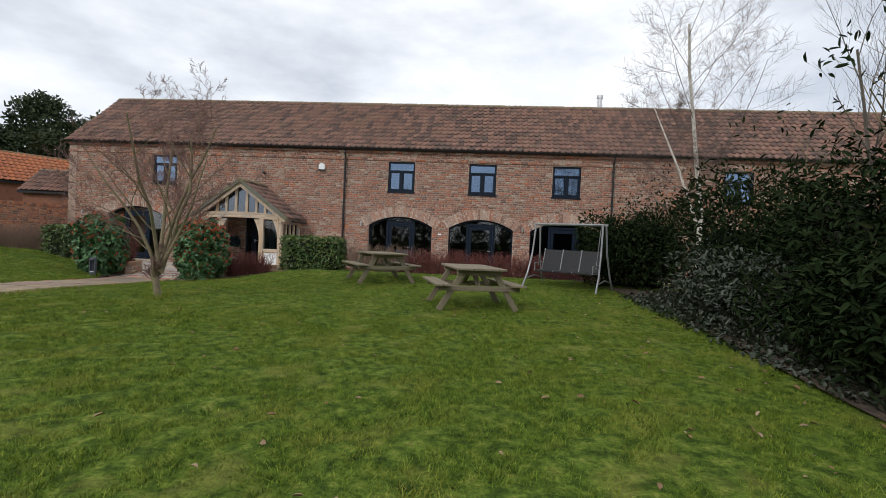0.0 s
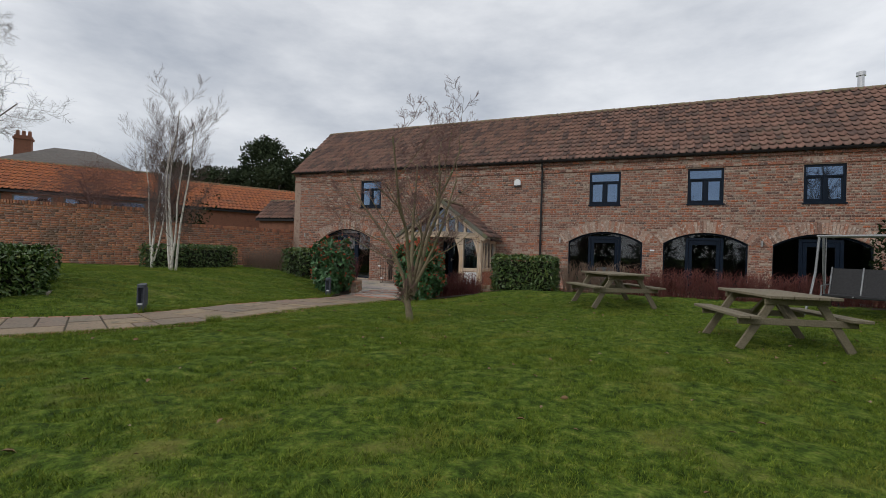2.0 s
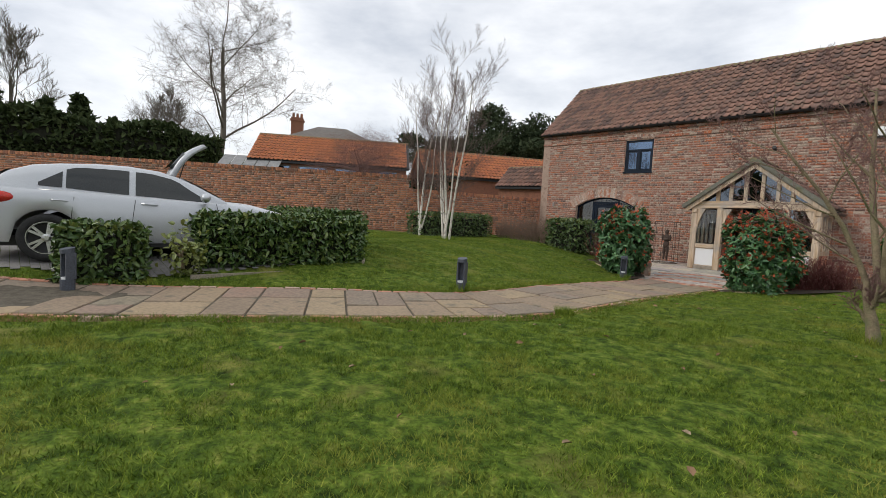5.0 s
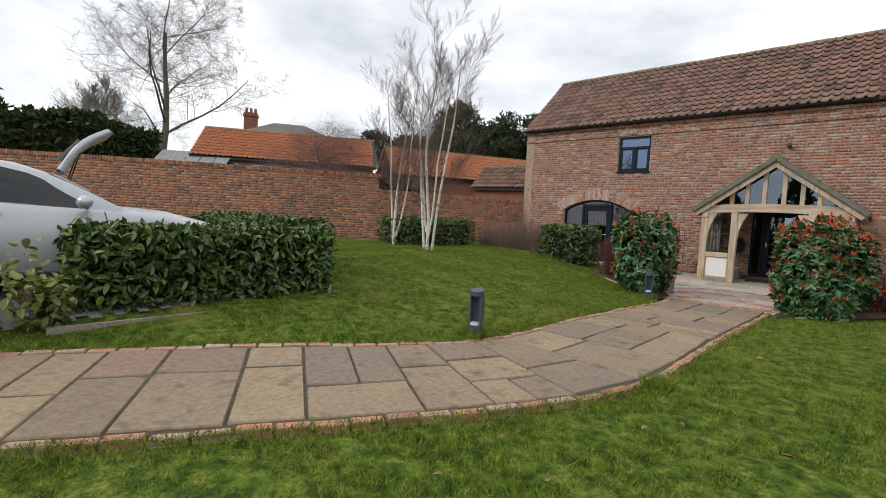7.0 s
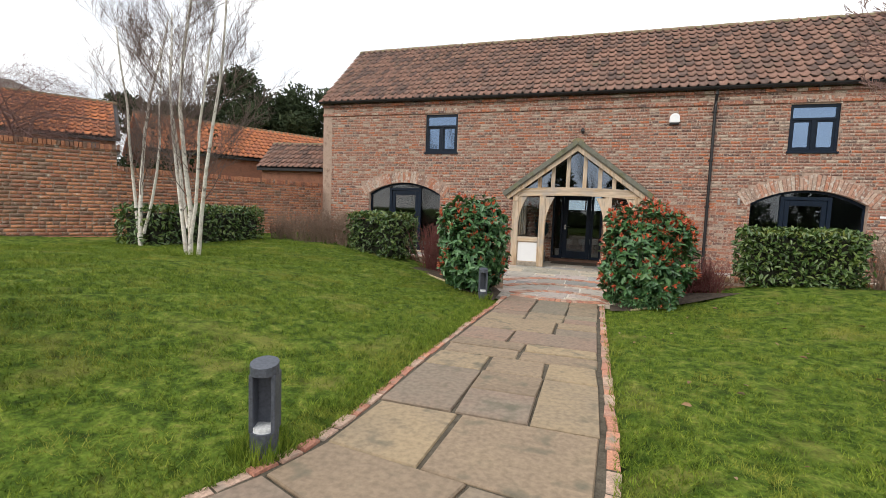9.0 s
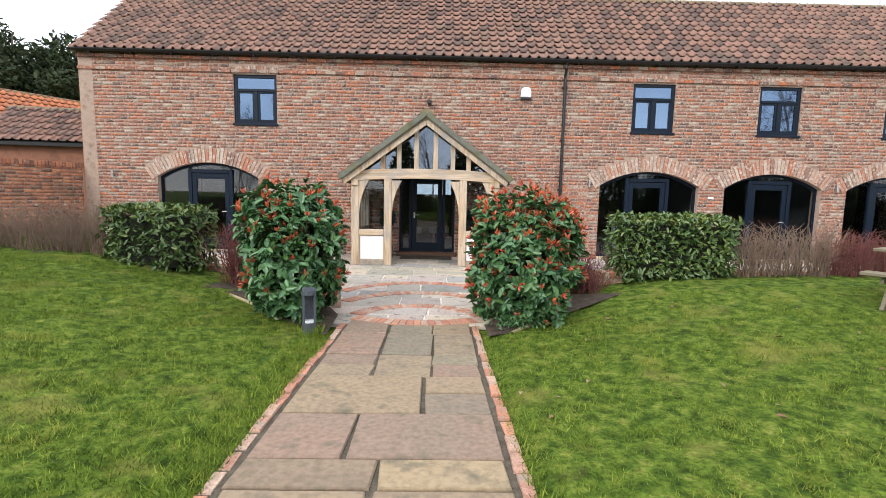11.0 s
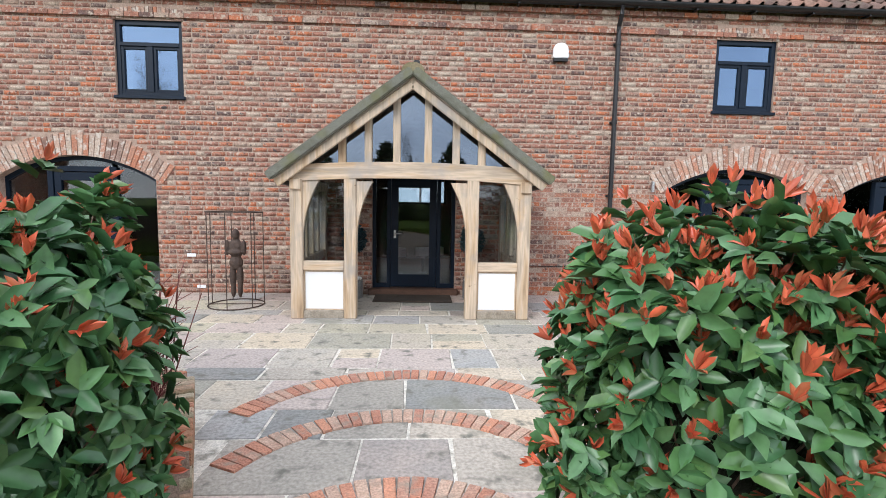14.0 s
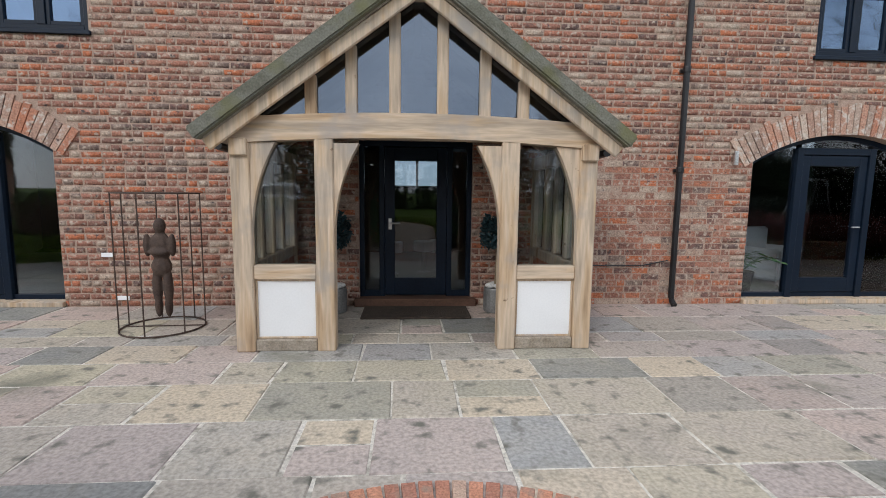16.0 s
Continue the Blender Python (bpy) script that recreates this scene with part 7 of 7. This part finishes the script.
    # glasshouse: a dark glass shell with painted roof and pillars
    roof_z = [(-1.98, 1.03), (-1.80, 1.20), (-1.6, 1.31), (-1.35, 1.36), (-0.9, 1.41), (-0.5, 1.42), (-0.1, 1.40), (0.2, 1.32), (0.5, 1.19), (0.95, 0.94)]
    gx_ = [-1.95, -1.75, -1.5, -1.2, -0.8, -0.4, 0.0, 0.25, 0.5, 0.75, 0.95]
    secs = []
    for x in gx_:
        zr, w, zb = interp(roof_z, x), interp(width, x), interp(belt, x)
        t = max(0.0, min(1.0, (zr - zb) / 0.5))
        half = [(w * 0.90, zb + 0.0), (w * 0.90 - 0.10 * t, zb + (zr - zb) * 0.55), (w * 0.90 - 0.19 * t, zr - 0.05 * t), (w * 0.90 - 0.30 * t, zr - 0.012 * t), (0, zr + 0.012 * t)]
        secs.append([(x, yy, zz) for yy, zz in half] + [(x, -yy, zz) for yy, zz in half[::-1][1:]])
    bm = bmesh.new()
    loft(bm, secs)
    smooth_part("cabin", bm, paint, c)

    def on_cabin(x, f, s, out=0.010):
        """A point of the cabin's side: f 0 at the belt, 1 at the roof edge."""
        zr, w, zb = interp(roof_z, x), interp(width, x), interp(belt, x)
        t = max(0.0, min(1.0, (zr - zb) / 0.5))
        a, b, d = (w * 0.90, zb), (w * 0.90 - 0.10 * t, zb + (zr - zb) * 0.55), (w * 0.90 - 0.19 * t, zr - 0.05 * t)
        p, q, g = (a, b, f / 0.6) if f < 0.6 else (b, d, (f - 0.6) / 0.4)
        return (x, s * (p[0] + (q[0] - p[0]) * g + out), p[1] + (q[1] - p[1]) * g)

    for s in (-1, 1):
        for nm, xa, xb in (("front_side_window", 0.62, -0.30), ("rear_side_window", -0.38, -1.12), ("quarter_window", -1.16, -1.42)):
            cols = []
            for k in range(9):
                x = xa + (xb - xa) * k / 8
                top = 0.90 * min(1.0, (0.86 - x) / 0.62) * min(1.0, (x + 1.60) / 0.52)
                lo_ = 0.06 + 0.10 * max(0.0, -x - 0.3) ** 1.5
                cols.append([on_cabin(x, lo_ + (max(top, lo_ + 0.02) - lo_) * m / 4, s) for m in range(5)])
            bm = bmesh.new()
            loft(bm, cols)
            smooth_part(nm, bm, TINTED, c, "dark tinted glass")
    for nm, xs_, out in (("windscreen", (0.30, 0.45, 0.60, 0.75, 0.88), 0.012), ("rear_window", (-1.74, -1.80, -1.86, -1.92), 0.012)):
        bm = bmesh.new()
        rows_ = []
        for x in xs_:
            zr, w, zb = interp(roof_z, x), interp(width, x), interp(belt, x)
            t = max(0.0, min(1.0, (zr - zb) / 0.5))
            h = w * 0.90 - 0.30 * t - 0.03
            rows_.append([(x + (out if x > 0 else -out), h * m / 4, zr + 0.012 * t * (1 - abs(m) / 4) + out) for m in range(-4, 5)])
        loft(bm, rows_)
        smooth_part(nm, bm, TINTED, c, "dark tinted glass")
    for s in (-1, 1):
        def rail(nm, xa, ia, xb, ib, r_, mat=paint):
            pts = []
            n = 6
            for k in range(n + 1):
                t = k / n
                x = xa + (xb - xa) * t
                zr, w, zb = interp(roof_z, x), interp(width, x), interp(belt, x)
                tt = max(0.0, min(1.0, (zr - zb) / 0.5))
                f = ia + (ib - ia) * t
                pts.append((x, s * (w * 0.90 - 0.19 * tt * f + 0.006), zb + (zr - 0.05 * tt - zb) * f))
            bm = bmesh.new()
            tube(bm, pts, r_, 6)
            smooth_part(nm, bm, mat, c)
        rail("belt_trim", 0.9, 0.0, -1.4, 0.0, 0.012, STEEL)
        # wheel
        for ax in (rear_ax, front_ax):
            wob_ = empty("wheel")
            wob_.parent = c
            R90 = Matrix.Translation((ax, s * 0.80, wr)) @ Matrix.Rotation(radians(90) * -s, 4, "X")
            bm = bmesh.new()
            lathe(bm, [(0.215, -0.10), (0.30, -0.10), (wr, -0.07), (wr, 0.07), (0.30, 0.10), (0.225, 0.10), (0.215, 0.06)], 28, R90)
            smooth_part("tyre", bm, TYRE, wob_)
            bm = bmesh.new()
            lathe(bm, [(0.20, -0.02), (0.225, 0.06), (0.228, 0.095), (0.215, 0.095), (0.205, 0.06), (0.19, 0.0)], 28, R90)
            for q in range(10):
                a = 2 * math.pi * (q // 2) / 5 + (0.16 if q % 2 else -0.16)
                box(bm, 0.03, 0.215, -0.016, 0.016, 0.05, 0.078, R90 @ Matrix.Rotation(a, 4, "Z"))
            lathe(bm, [(0.05, 0.03), (0.055, 0.08), (0.03, 0.092)], 14, R90)
            part("rim", bm, STEEL, wob_, "five-spoke alloy rim")
        # mirror, handles, sill
        bm = bmesh.new()
        bmesh.ops.create_uvsphere(bm, u_segments=14, v_segments=9, radius=1.0, matrix=Matrix.Translation((0.62, s * 1.0, 0.99)) @ Matrix.Diagonal((0.075, 0.11, 0.07, 1)))
        smooth_part("wing_mirror", bm, paint, c)
        bm = bmesh.new()
        tube(bm, [(0.64, s * 0.84, 0.93), (0.62, s * 0.94, 0.95)], 0.022, 6)
        part("mirror_arm", bm, TRIM, c)
        for hx in (-0.02, -1.08):
            w = interp(width, hx)
            bm = bmesh.new()
            tube(bm, [(hx, s * (w * 0.985), 0.84), (hx - 0.03, s * (w + 0.018), 0.845), (hx - 0.17, s * (w + 0.018), 0.85), (hx - 0.20, s * (w * 0.985), 0.85)], 0.013, 6)
            part("door_handle", bm, paint, c)
        for a0 in (0.78, -0.30, -1.02):
            pts = []
            for k in range(7):
                z = 0.34 + 0.56 * k / 6
                x = a0 + (0.05 * math.sin(k * 0.5) if a0 > 0 else -0.06 * (1 - k / 6) + (0.15 * max(0, (0.5 - k / 6)) if a0 < -1 else 0))
                pts.append((x, s * (interp(width, x) * (0.985 + 0.016 * math.sin(math.pi * k / 6))), z))
            bm = bmesh.new()
            tube(bm, pts, 0.004, 4)
            part("door_gap", bm, TRIM, c)
        bm = bmesh.new()
        box(bm, -0.9, 0.95, s * 0.86 - 0.03, s * 0.86 + 0.03, 0.20, 0.27)
        bevelled(bm, 0.012)
        part("sill", bm, TRIM, c)
        bm = bmesh.new()
        bmesh.ops.create_uvsphere(bm, u_segments=14, v_segments=9, radius=1.0, matrix=Matrix.Translation((1.90, s * 0.66, 0.66)) @ Matrix.Rotation(radians(-20 * s), 4, "Z") @ Matrix.Diagonal((0.20, 0.13, 0.075, 1)))
        smooth_part("headlight", bm, LAMP, c)
        bm = bmesh.new()
        bmesh.ops.create_uvsphere(bm, u_segments=14, v_segments=9, radius=1.0, matrix=Matrix.Translation((-1.90, s * 0.745, 0.86)) @ Matrix.Rotation(radians(16 * s), 4, "Z") @ Matrix.Diagonal((0.27, 0.12, 0.09, 1)))
        smooth_part("tail_light", bm, TAIL, c)
    bm = bmesh.new()
    box(bm, -2.12, 2.05, -0.70, 0.70, 0.20, 0.34)
    part("underbody", bm, TRIM, c)
    for k, (sx, sy) in enumerate(((0.0, 0.36), (0.0, -0.36), (-0.95, 0.36), (-0.95, -0.36))):
        bm = bmesh.new()
        box(bm, -0.08, 0.06, -0.22, 0.22, 0.55, 1.18, Matrix.Translation((sx, sy, 0)) @ Matrix.Rotation(radians(-12), 4, "Y"))
        bevelled(bm, 0.04, 2)
        part("seat", bm, TRIM, c)
    if tailgate_open:
        g = empty("tailgate")
        g.parent = c
        base = Matrix.Translation((-1.60, 0, 1.42)) @ Matrix.Rotation(radians(52), 4, "Y")
        bm = bmesh.new()
        secs = []
        for k in range(9):
            t = k / 8
            x, z = -0.95 * t, 0.10 * math.sin(t * 2.6) - 0.10 * t * t
            w = 0.62 + 0.08 * math.sin(math.pi * t)
            secs.append([tuple(base @ Vector((x, yy * w, z + 0.03 * (1 - yy * yy)))) for yy in (-1, -0.6, 0, 0.6, 1)] + [tuple(base @ Vector((x, yy * w, z - 0.10))) for yy in (1, 0, -1)])
        loft(bm, [s_ + s_[:1] for s_ in secs])
        smooth_part("panel", bm, paint, g)
        bm = bmesh.new()
        box(bm, -0.55, -0.12, -0.5, 0.5, 0.085, 0.13, base)
        part("rear_window", bm, CAR_GLASS, g)
        for s in (-1, 1):
            bm = bmesh.new()
            tube(bm, [(-1.70, s * 0.6, 1.12), tuple(base @ Vector((-0.4, s * 0.58, -0.02)))], 0.012, 6)
            part("gas_strut", bm, TRIM, g)
    return c


car("silver_hatchback", Matrix.Translation((-13.38, 4.53, 0.34)) @ Matrix.Rotation(radians(79.5), 4, "Z"), "shiny silver five-door hatchback parked beside the hedge", SILVER, False)
car("silver_estate_car", Matrix.Translation((-16.6, 3.75, 0.38)) @ Matrix.Rotation(radians(-97), 4, "Z"), "pale silver car with its tailgate raised beside the wall", SILVER, True)

# ---- neighbouring buildings ----
SLATE = material("brown_grey_slate", [(0.13, 0.115, 0.10), (0.19, 0.165, 0.145)], scale=3, rough=0.7, bump=0.2)
FAR_BRICK = material("far_brick", [(0.22, 0.10, 0.065), (0.30, 0.135, 0.085), (0.26, 0.12, 0.08)], scale=5, rough=0.9, bump=0.3)


def cottage(name, a, b, depth, eave, ridge, label, seed, tiles=PANTILE_NEW, white_band=False):
    """A long low building whose front eave runs from a to b; the ridge lies half the depth behind."""
    c = tagged(empty(name), label, "building")
    a, b = Vector((*a, 0)), Vector((*b, 0))
    d = (b - a).normalized()
    n_ = Vector((-d.y, d.x, 0))
    m = Matrix((d, n_, Vector((0, 0, 1)))).transposed().to_4x4()
    m.translation = a
    ln = (b - a).length
    bm = bmesh.new()
    box(bm, 0.01, ln - 0.01, 0.01, depth - 0.01, -0.5, eave - 0.02, m)
    part("wall", bm, FAR_BRICK, c)
    for x0, out in ((0.0, -1), (ln, 1)):
        bm = bmesh.new()
        prism(bm, [(0.0, eave - 0.02), (depth, eave - 0.02), (depth / 2, ridge)], 0, 0.22)
        bmesh.ops.recalc_face_normals(bm, faces=bm.faces)
        mm = m @ Matrix.Translation((x0 + (0.22 if out < 0 else 0.0), 0, 0)) @ Matrix.Rotation(radians(90), 4, "Z")
        bmesh.ops.transform(bm, matrix=mm, verts=bm.verts)
        part("gable", bm, FAR_BRICK, c)
    ang_ = math.atan2(ridge - eave, depth / 2)
    sl_ = math.hypot(ridge - eave, depth / 2) + 0.15
    rm = m @ Matrix.Translation((-0.15, -0.12, eave)) @ Matrix.Rotation(ang_, 4, "X")
    rf = empty("roof")
    rf.parent = c
    bm = bmesh.new()
    box(bm, 0, ln + 0.3, 0, sl_, -0.08, 0.0, rm)
    part("boarding", bm, BLACK, rf)
    pantile_roof(rm, ln + 0.3, sl_, tiles, rf, seed, gauge=0.32)
    bm = bmesh.new()
    box(bm, 0, ln + 0.3, 0, sl_, -0.08, 0.02, m @ Matrix.Translation((ln + 0.15, depth + 0.12, eave)) @ Matrix.Rotation(radians(180), 4, "Z") @ Matrix.Rotation(ang_, 4, "X"))
    part("back_slope", bm, tiles, rf)
    bm = bmesh.new()
    tube(bm, [m @ Vector((-0.15, depth / 2, ridge + 0.06)), m @ Vector((ln + 0.15, depth / 2, ridge + 0.06))], 0.10, 8)
    part("ridge_tiles", bm, RIDGE, rf)
    bm = bmesh.new()
    box(bm, -0.1, ln + 0.1, -0.2, -0.1, eave - 0.12, eave - 0.02, m)
    part("gutter", bm, BLACK, c)
    if white_band:
        k = 0.6
        while k < ln - 1.6:
            wd = empty("window")
            wd.parent = c
            bm = bmesh.new()
            box(bm, k, k + 1.5, -0.04, 0.02, eave - 0.75, eave - 0.2, m)
            part("frame", bm, SLATE, wd)
            bm = bmesh.new()
            box(bm, k + 0.08, k + 1.42, -0.055, -0.045, eave - 0.68, eave - 0.27, m)
            part("pane", bm, GLASS_SKY_TINT, wd)
            k += 1.9
    return c


cottage("cottage", (-30.0, 12.2), (-25.2, 19.0), 5.0, 3.65, 5.25, "low brick cottage with a bright orange pantile roof", 81, white_band=True)
cottage("cottage", (-25.0, 20.3), (-20.2, 29.5), 4.6, 3.45, 5.05, "low brick range with an orange pantile roof behind the wall", 82)
cottage("outhouse", (-21.2, 22.2), (-17.6, 22.8), 2.6, 2.9, 3.95, "small brick outhouse with a pantile roof", 83, PANTILE)
house = tagged(empty("georgian_house"), "distant square brick house with a grey slate hipped roof", "house")
hm = Matrix.Translation((-48.3, 27.2, 0)) @ Matrix.Rotation(radians(58), 4, "Z") @ Matrix.Scale(0.87, 4)
bm = bmesh.new()
box(bm, -5.0, 5.0, -4, 4, -1, 8.6, hm)
part("wall", bm, FAR_BRICK, house)
bm = bmesh.new()
q = [bm.verts.new(hm @ Vector(p)) for p in ((-5.4, -4.4, 8.6), (5.4, -4.4, 8.6), (5.4, 4.4, 8.6), (-5.4, 4.4, 8.6), (-1.6, 0, 10.8), (1.6, 0, 10.8))]
for f in ((0, 1, 5, 4), (1, 2, 5), (2, 3, 4, 5), (3, 0, 4), (3, 2, 1, 0)):
    bm.faces.new([q[i] for i in f])
part("roof", bm, SLATE, house)
bm = bmesh.new()
box(bm, -4.6, -3.3, -0.5, 0.5, 8.6, 11.6, hm)
box(bm, -4.7, -3.2, -0.6, 0.6, 11.2, 11.4, hm)
for k in (-4.4, -3.95, -3.5):
    lathe(bm, [(0.16, 11.6), (0.13, 12.1)], 8, hm @ Matrix.Translation((k, 0, 0)))
part("chimney", bm, FAR_BRICK, house)
for x in (-3.0, 0.0, 3.0):
    wd = empty("window")
    wd.parent = house
    bm = bmesh.new()
    box(bm, x - 0.55, x + 0.55, -4.06, -4.0, 5.9, 7.6, hm)
    part("frame", bm, WHITE, wd)
    for i in (0, 1):
        for j in (0, 1, 2):
            bm = bmesh.new()
            box(bm, x - 0.48 + i * 0.5, x - 0.04 + i * 0.5, -4.09, -4.07, 6.0 + j * 0.53, 6.46 + j * 0.53, hm)
            part("pane", bm, GLASS_SKY_TINT, wd)
shed = tagged(empty("greenhouse"), "pale glazed lean-to roof behind the garden wall", "greenhouse")
for k in range(5):
    bm = bmesh.new()
    box(bm, k * 0.62 + 0.02, k * 0.62 + 0.6, 0, 1.6, 0, 0.03, Matrix.Translation((-30.0, 10.4, 3.0)) @ Matrix.Rotation(radians(52), 4, "Z") @ Matrix.Rotation(radians(30), 4, "X"))
    part("roof_sheet", bm, POT, shed)
bm = bmesh.new()
box(bm, 0, 3.1, 0, 1.4, -3.2, 0.0, Matrix.Translation((-30.0, 10.4, 3.0)) @ Matrix.Rotation(radians(52), 4, "Z"))
part("wall", bm, FAR_BRICK, shed)

# ---- background trees ----
bare_tree("ash_tree", (-46.4, 15.0, -0.5), "very tall leafless tree beyond the garden wall", [((0, 0, 0), (0.02, 0.0), 15.0, 0.34)], 4, BARK_FAR, BARK_FAR, 91, split=2,
          spread=0.95, lift=0.14, kids=(9, 10), shrink=0.52, wob=0.11, steps=6, thin=0.40, start=0.28, rmin=0.009)
for i, (x, y, hh, sd) in enumerate(((-53, 12.5, 14.5, 92), (-55, 3, 17.0, 93), (-62, 33, 9.5, 94), (-27, 48, 9.5, 95), (-40, 42, 8.0, 96), (-48, 34, 8.0, 97), (-22, 44, 10, 98))):
    bare_tree("bare_tree", (x, y, -0.5), "leafless tree in the distance", [((0, 0, 0), (0.02, 0.0), hh * 0.62, 0.28)], 4, BARK_FAR, BARK_FAR, sd, split=1, group="bare trees in the distance",
              spread=0.65, lift=0.35, kids=(8, 9), shrink=0.50, wob=0.09, steps=4, thin=0.42, start=0.2, rmin=0.014)
for i, (x, y, hh, sd) in enumerate(((-9, -22, 11.0, 191), (3, -25, 12.0, 192), (-20, -24, 11.0, 193), (14, -20, 10.0, 194))):
    bare_tree("bare_tree", (x, y, -0.3), "leafless tree beyond the garden", [((0, 0, 0), (0.02, 0.0), hh * 0.6, 0.25)], 4, BARK_FAR, BARK_FAR, sd, split=1, group="bare trees in the distance",
              spread=0.65, lift=0.35, kids=(5, 7), shrink=0.52, wob=0.07, steps=4, thin=0.45, start=0.25)


def conifer(name, x, y, z, h, rad, n, seed, mat, label, group, flat=False):
    rng = np.random.RandomState(seed)
    t = tagged(empty(name, Matrix.Translation((x, y, z))), label, "tree", group)
    seg_mesh("trunk", [((0, 0, 0), (0, 0, h * 0.5), 0.25, 0.16), ((0, 0, h * 0.5), (0.1, 0, h * 0.92), 0.16, 0.05)], BARK_FAR, t, 7)
    P, N = [], []
    if flat:
        for k in range(40):
            a, q = rng.uniform(0, 6.28), rad * math.sqrt(rng.uniform(0, 1))
            cz = h * rng.uniform(0.42, 0.95)
            c = np.array([q * math.cos(a), q * math.sin(a), cz])
            d = unit(rng.standard_normal((n // 40, 3)))
            P.append(c + d * np.array([[rad * 0.34, rad * 0.34, h * 0.08]]) * rng.uniform(0.4, 1.0, (n // 40, 1)))
            N.append(d)
    else:
        zz = rng.random_sample(n) ** 1.3
        a = rng.uniform(0, 6.28, n)
        q = rad * (1.02 - zz) ** 0.8 * (0.75 + 0.25 * np.sin(a * 5 + zz * 25)) * rng.uniform(0.65, 1.0, n)
        P.append(np.stack([q * np.cos(a), q * np.sin(a), zz * h], -1))
        N.append(np.stack([np.cos(a), np.sin(a), np.full(n, 0.3)], -1))
    P, N = np.concatenate(P), np.concatenate(N)
    foliage("crown", P, N, 0.34 if flat else 0.55, 0.13 if flat else 0.20, mat, t, rng, droop=0.1, outward=0.7)
    return t


def conifer_hedge(x, y, rot, hx, hy, h, n, seed):
    rng = np.random.RandomState(seed)
    t = tagged(empty("conifer_hedge", Matrix.Translation((x, y, 0)) @ Matrix.Rotation(radians(rot), 4, "Z")), "tall dark clipped conifer hedge beyond the wall", "hedge")
    inner_mass("core", "box", (hx, hy, h - 0.1), CORE, t)
    P, N = shell_points(n, "box", (hx, hy, h), rng)
    P[:, 2] += 0.25 * np.sin(P[:, 0] * 1.3) * (P[:, 2] > h * 0.8)
    foliage("foliage", P, N, 0.42, 0.16, CONIFER, t, rng, droop=0.0, outward=0.8, spread=0.6)


conifer_hedge(-34.3, 2.5, 82, 9.0, 1.0, 4.85, 16000, 300)
for i in range(5):
    conifer("cypress_tree", -38.5, -5.0 + 3.1 * i, 0, 5.7 + 0.6 * (i % 2), 1.7, 1500, 310 + i, CONIFER, "dark pointed cypress behind the tall hedge", "dark cypress screen")
for x, y, h, rad, sd in ((-34, 38, 10.5, 3.4, 320), (-29.5, 40, 9.5, 3.4, 321), (-25.5, 41, 8.8, 3.2, 322), (-38, 34, 8.0, 3.4, 323), (-31, 34, 7.6, 3.0, 324), (-22, 40, 9.0, 3.0, 325)):
    conifer("pine_tree", x, y, 0, h * 1.1, rad * 1.15, 12000, sd, PINE, "dark green pine behind the cottages", "pines behind the barn", True)
conifer("yew_tree", -41.0, 6.0, 0, 7.2, 2.8, 1800, 330, CONIFER, "tall dark conifer beyond the wall", "dark cypress screen")
conifer("yew_tree", -39.0, 2.0, 0, 6.6, 2.3, 1800, 331, CONIFER, "tall dark conifer beyond the wall", "dark cypress screen")
shrub(-36.0, 13.2, 0.3, 1.8, 1.5, 4.0, 2800, 340, 0.22, 0.12, LAUREL_TOP, "round yellow-green shrub behind the wall", 0)
shrub(-20.8, 17.4, 0.0, 1.2, 1.0, 3.3, 2400, 341, 0.16, 0.07, SHADED_LEAF, "dark evergreen shrub behind the low wall", 3)
# unseen hedge, added to close the garden behind the walker and darken window reflections
for i in range(6):
    conifer("cypress_tree", -16 + 5.0 * i, -11.5, 0, 6.0, 3.0, 1300, 350 + i, CONIFER, "unseen cypress added as a dark screen for reflections", "dark cypress screen")


# ---- single bricks of the barn front nearest the door ----
brick_objects(near, FRONT, BRICK, wall_front, depth=0.002)
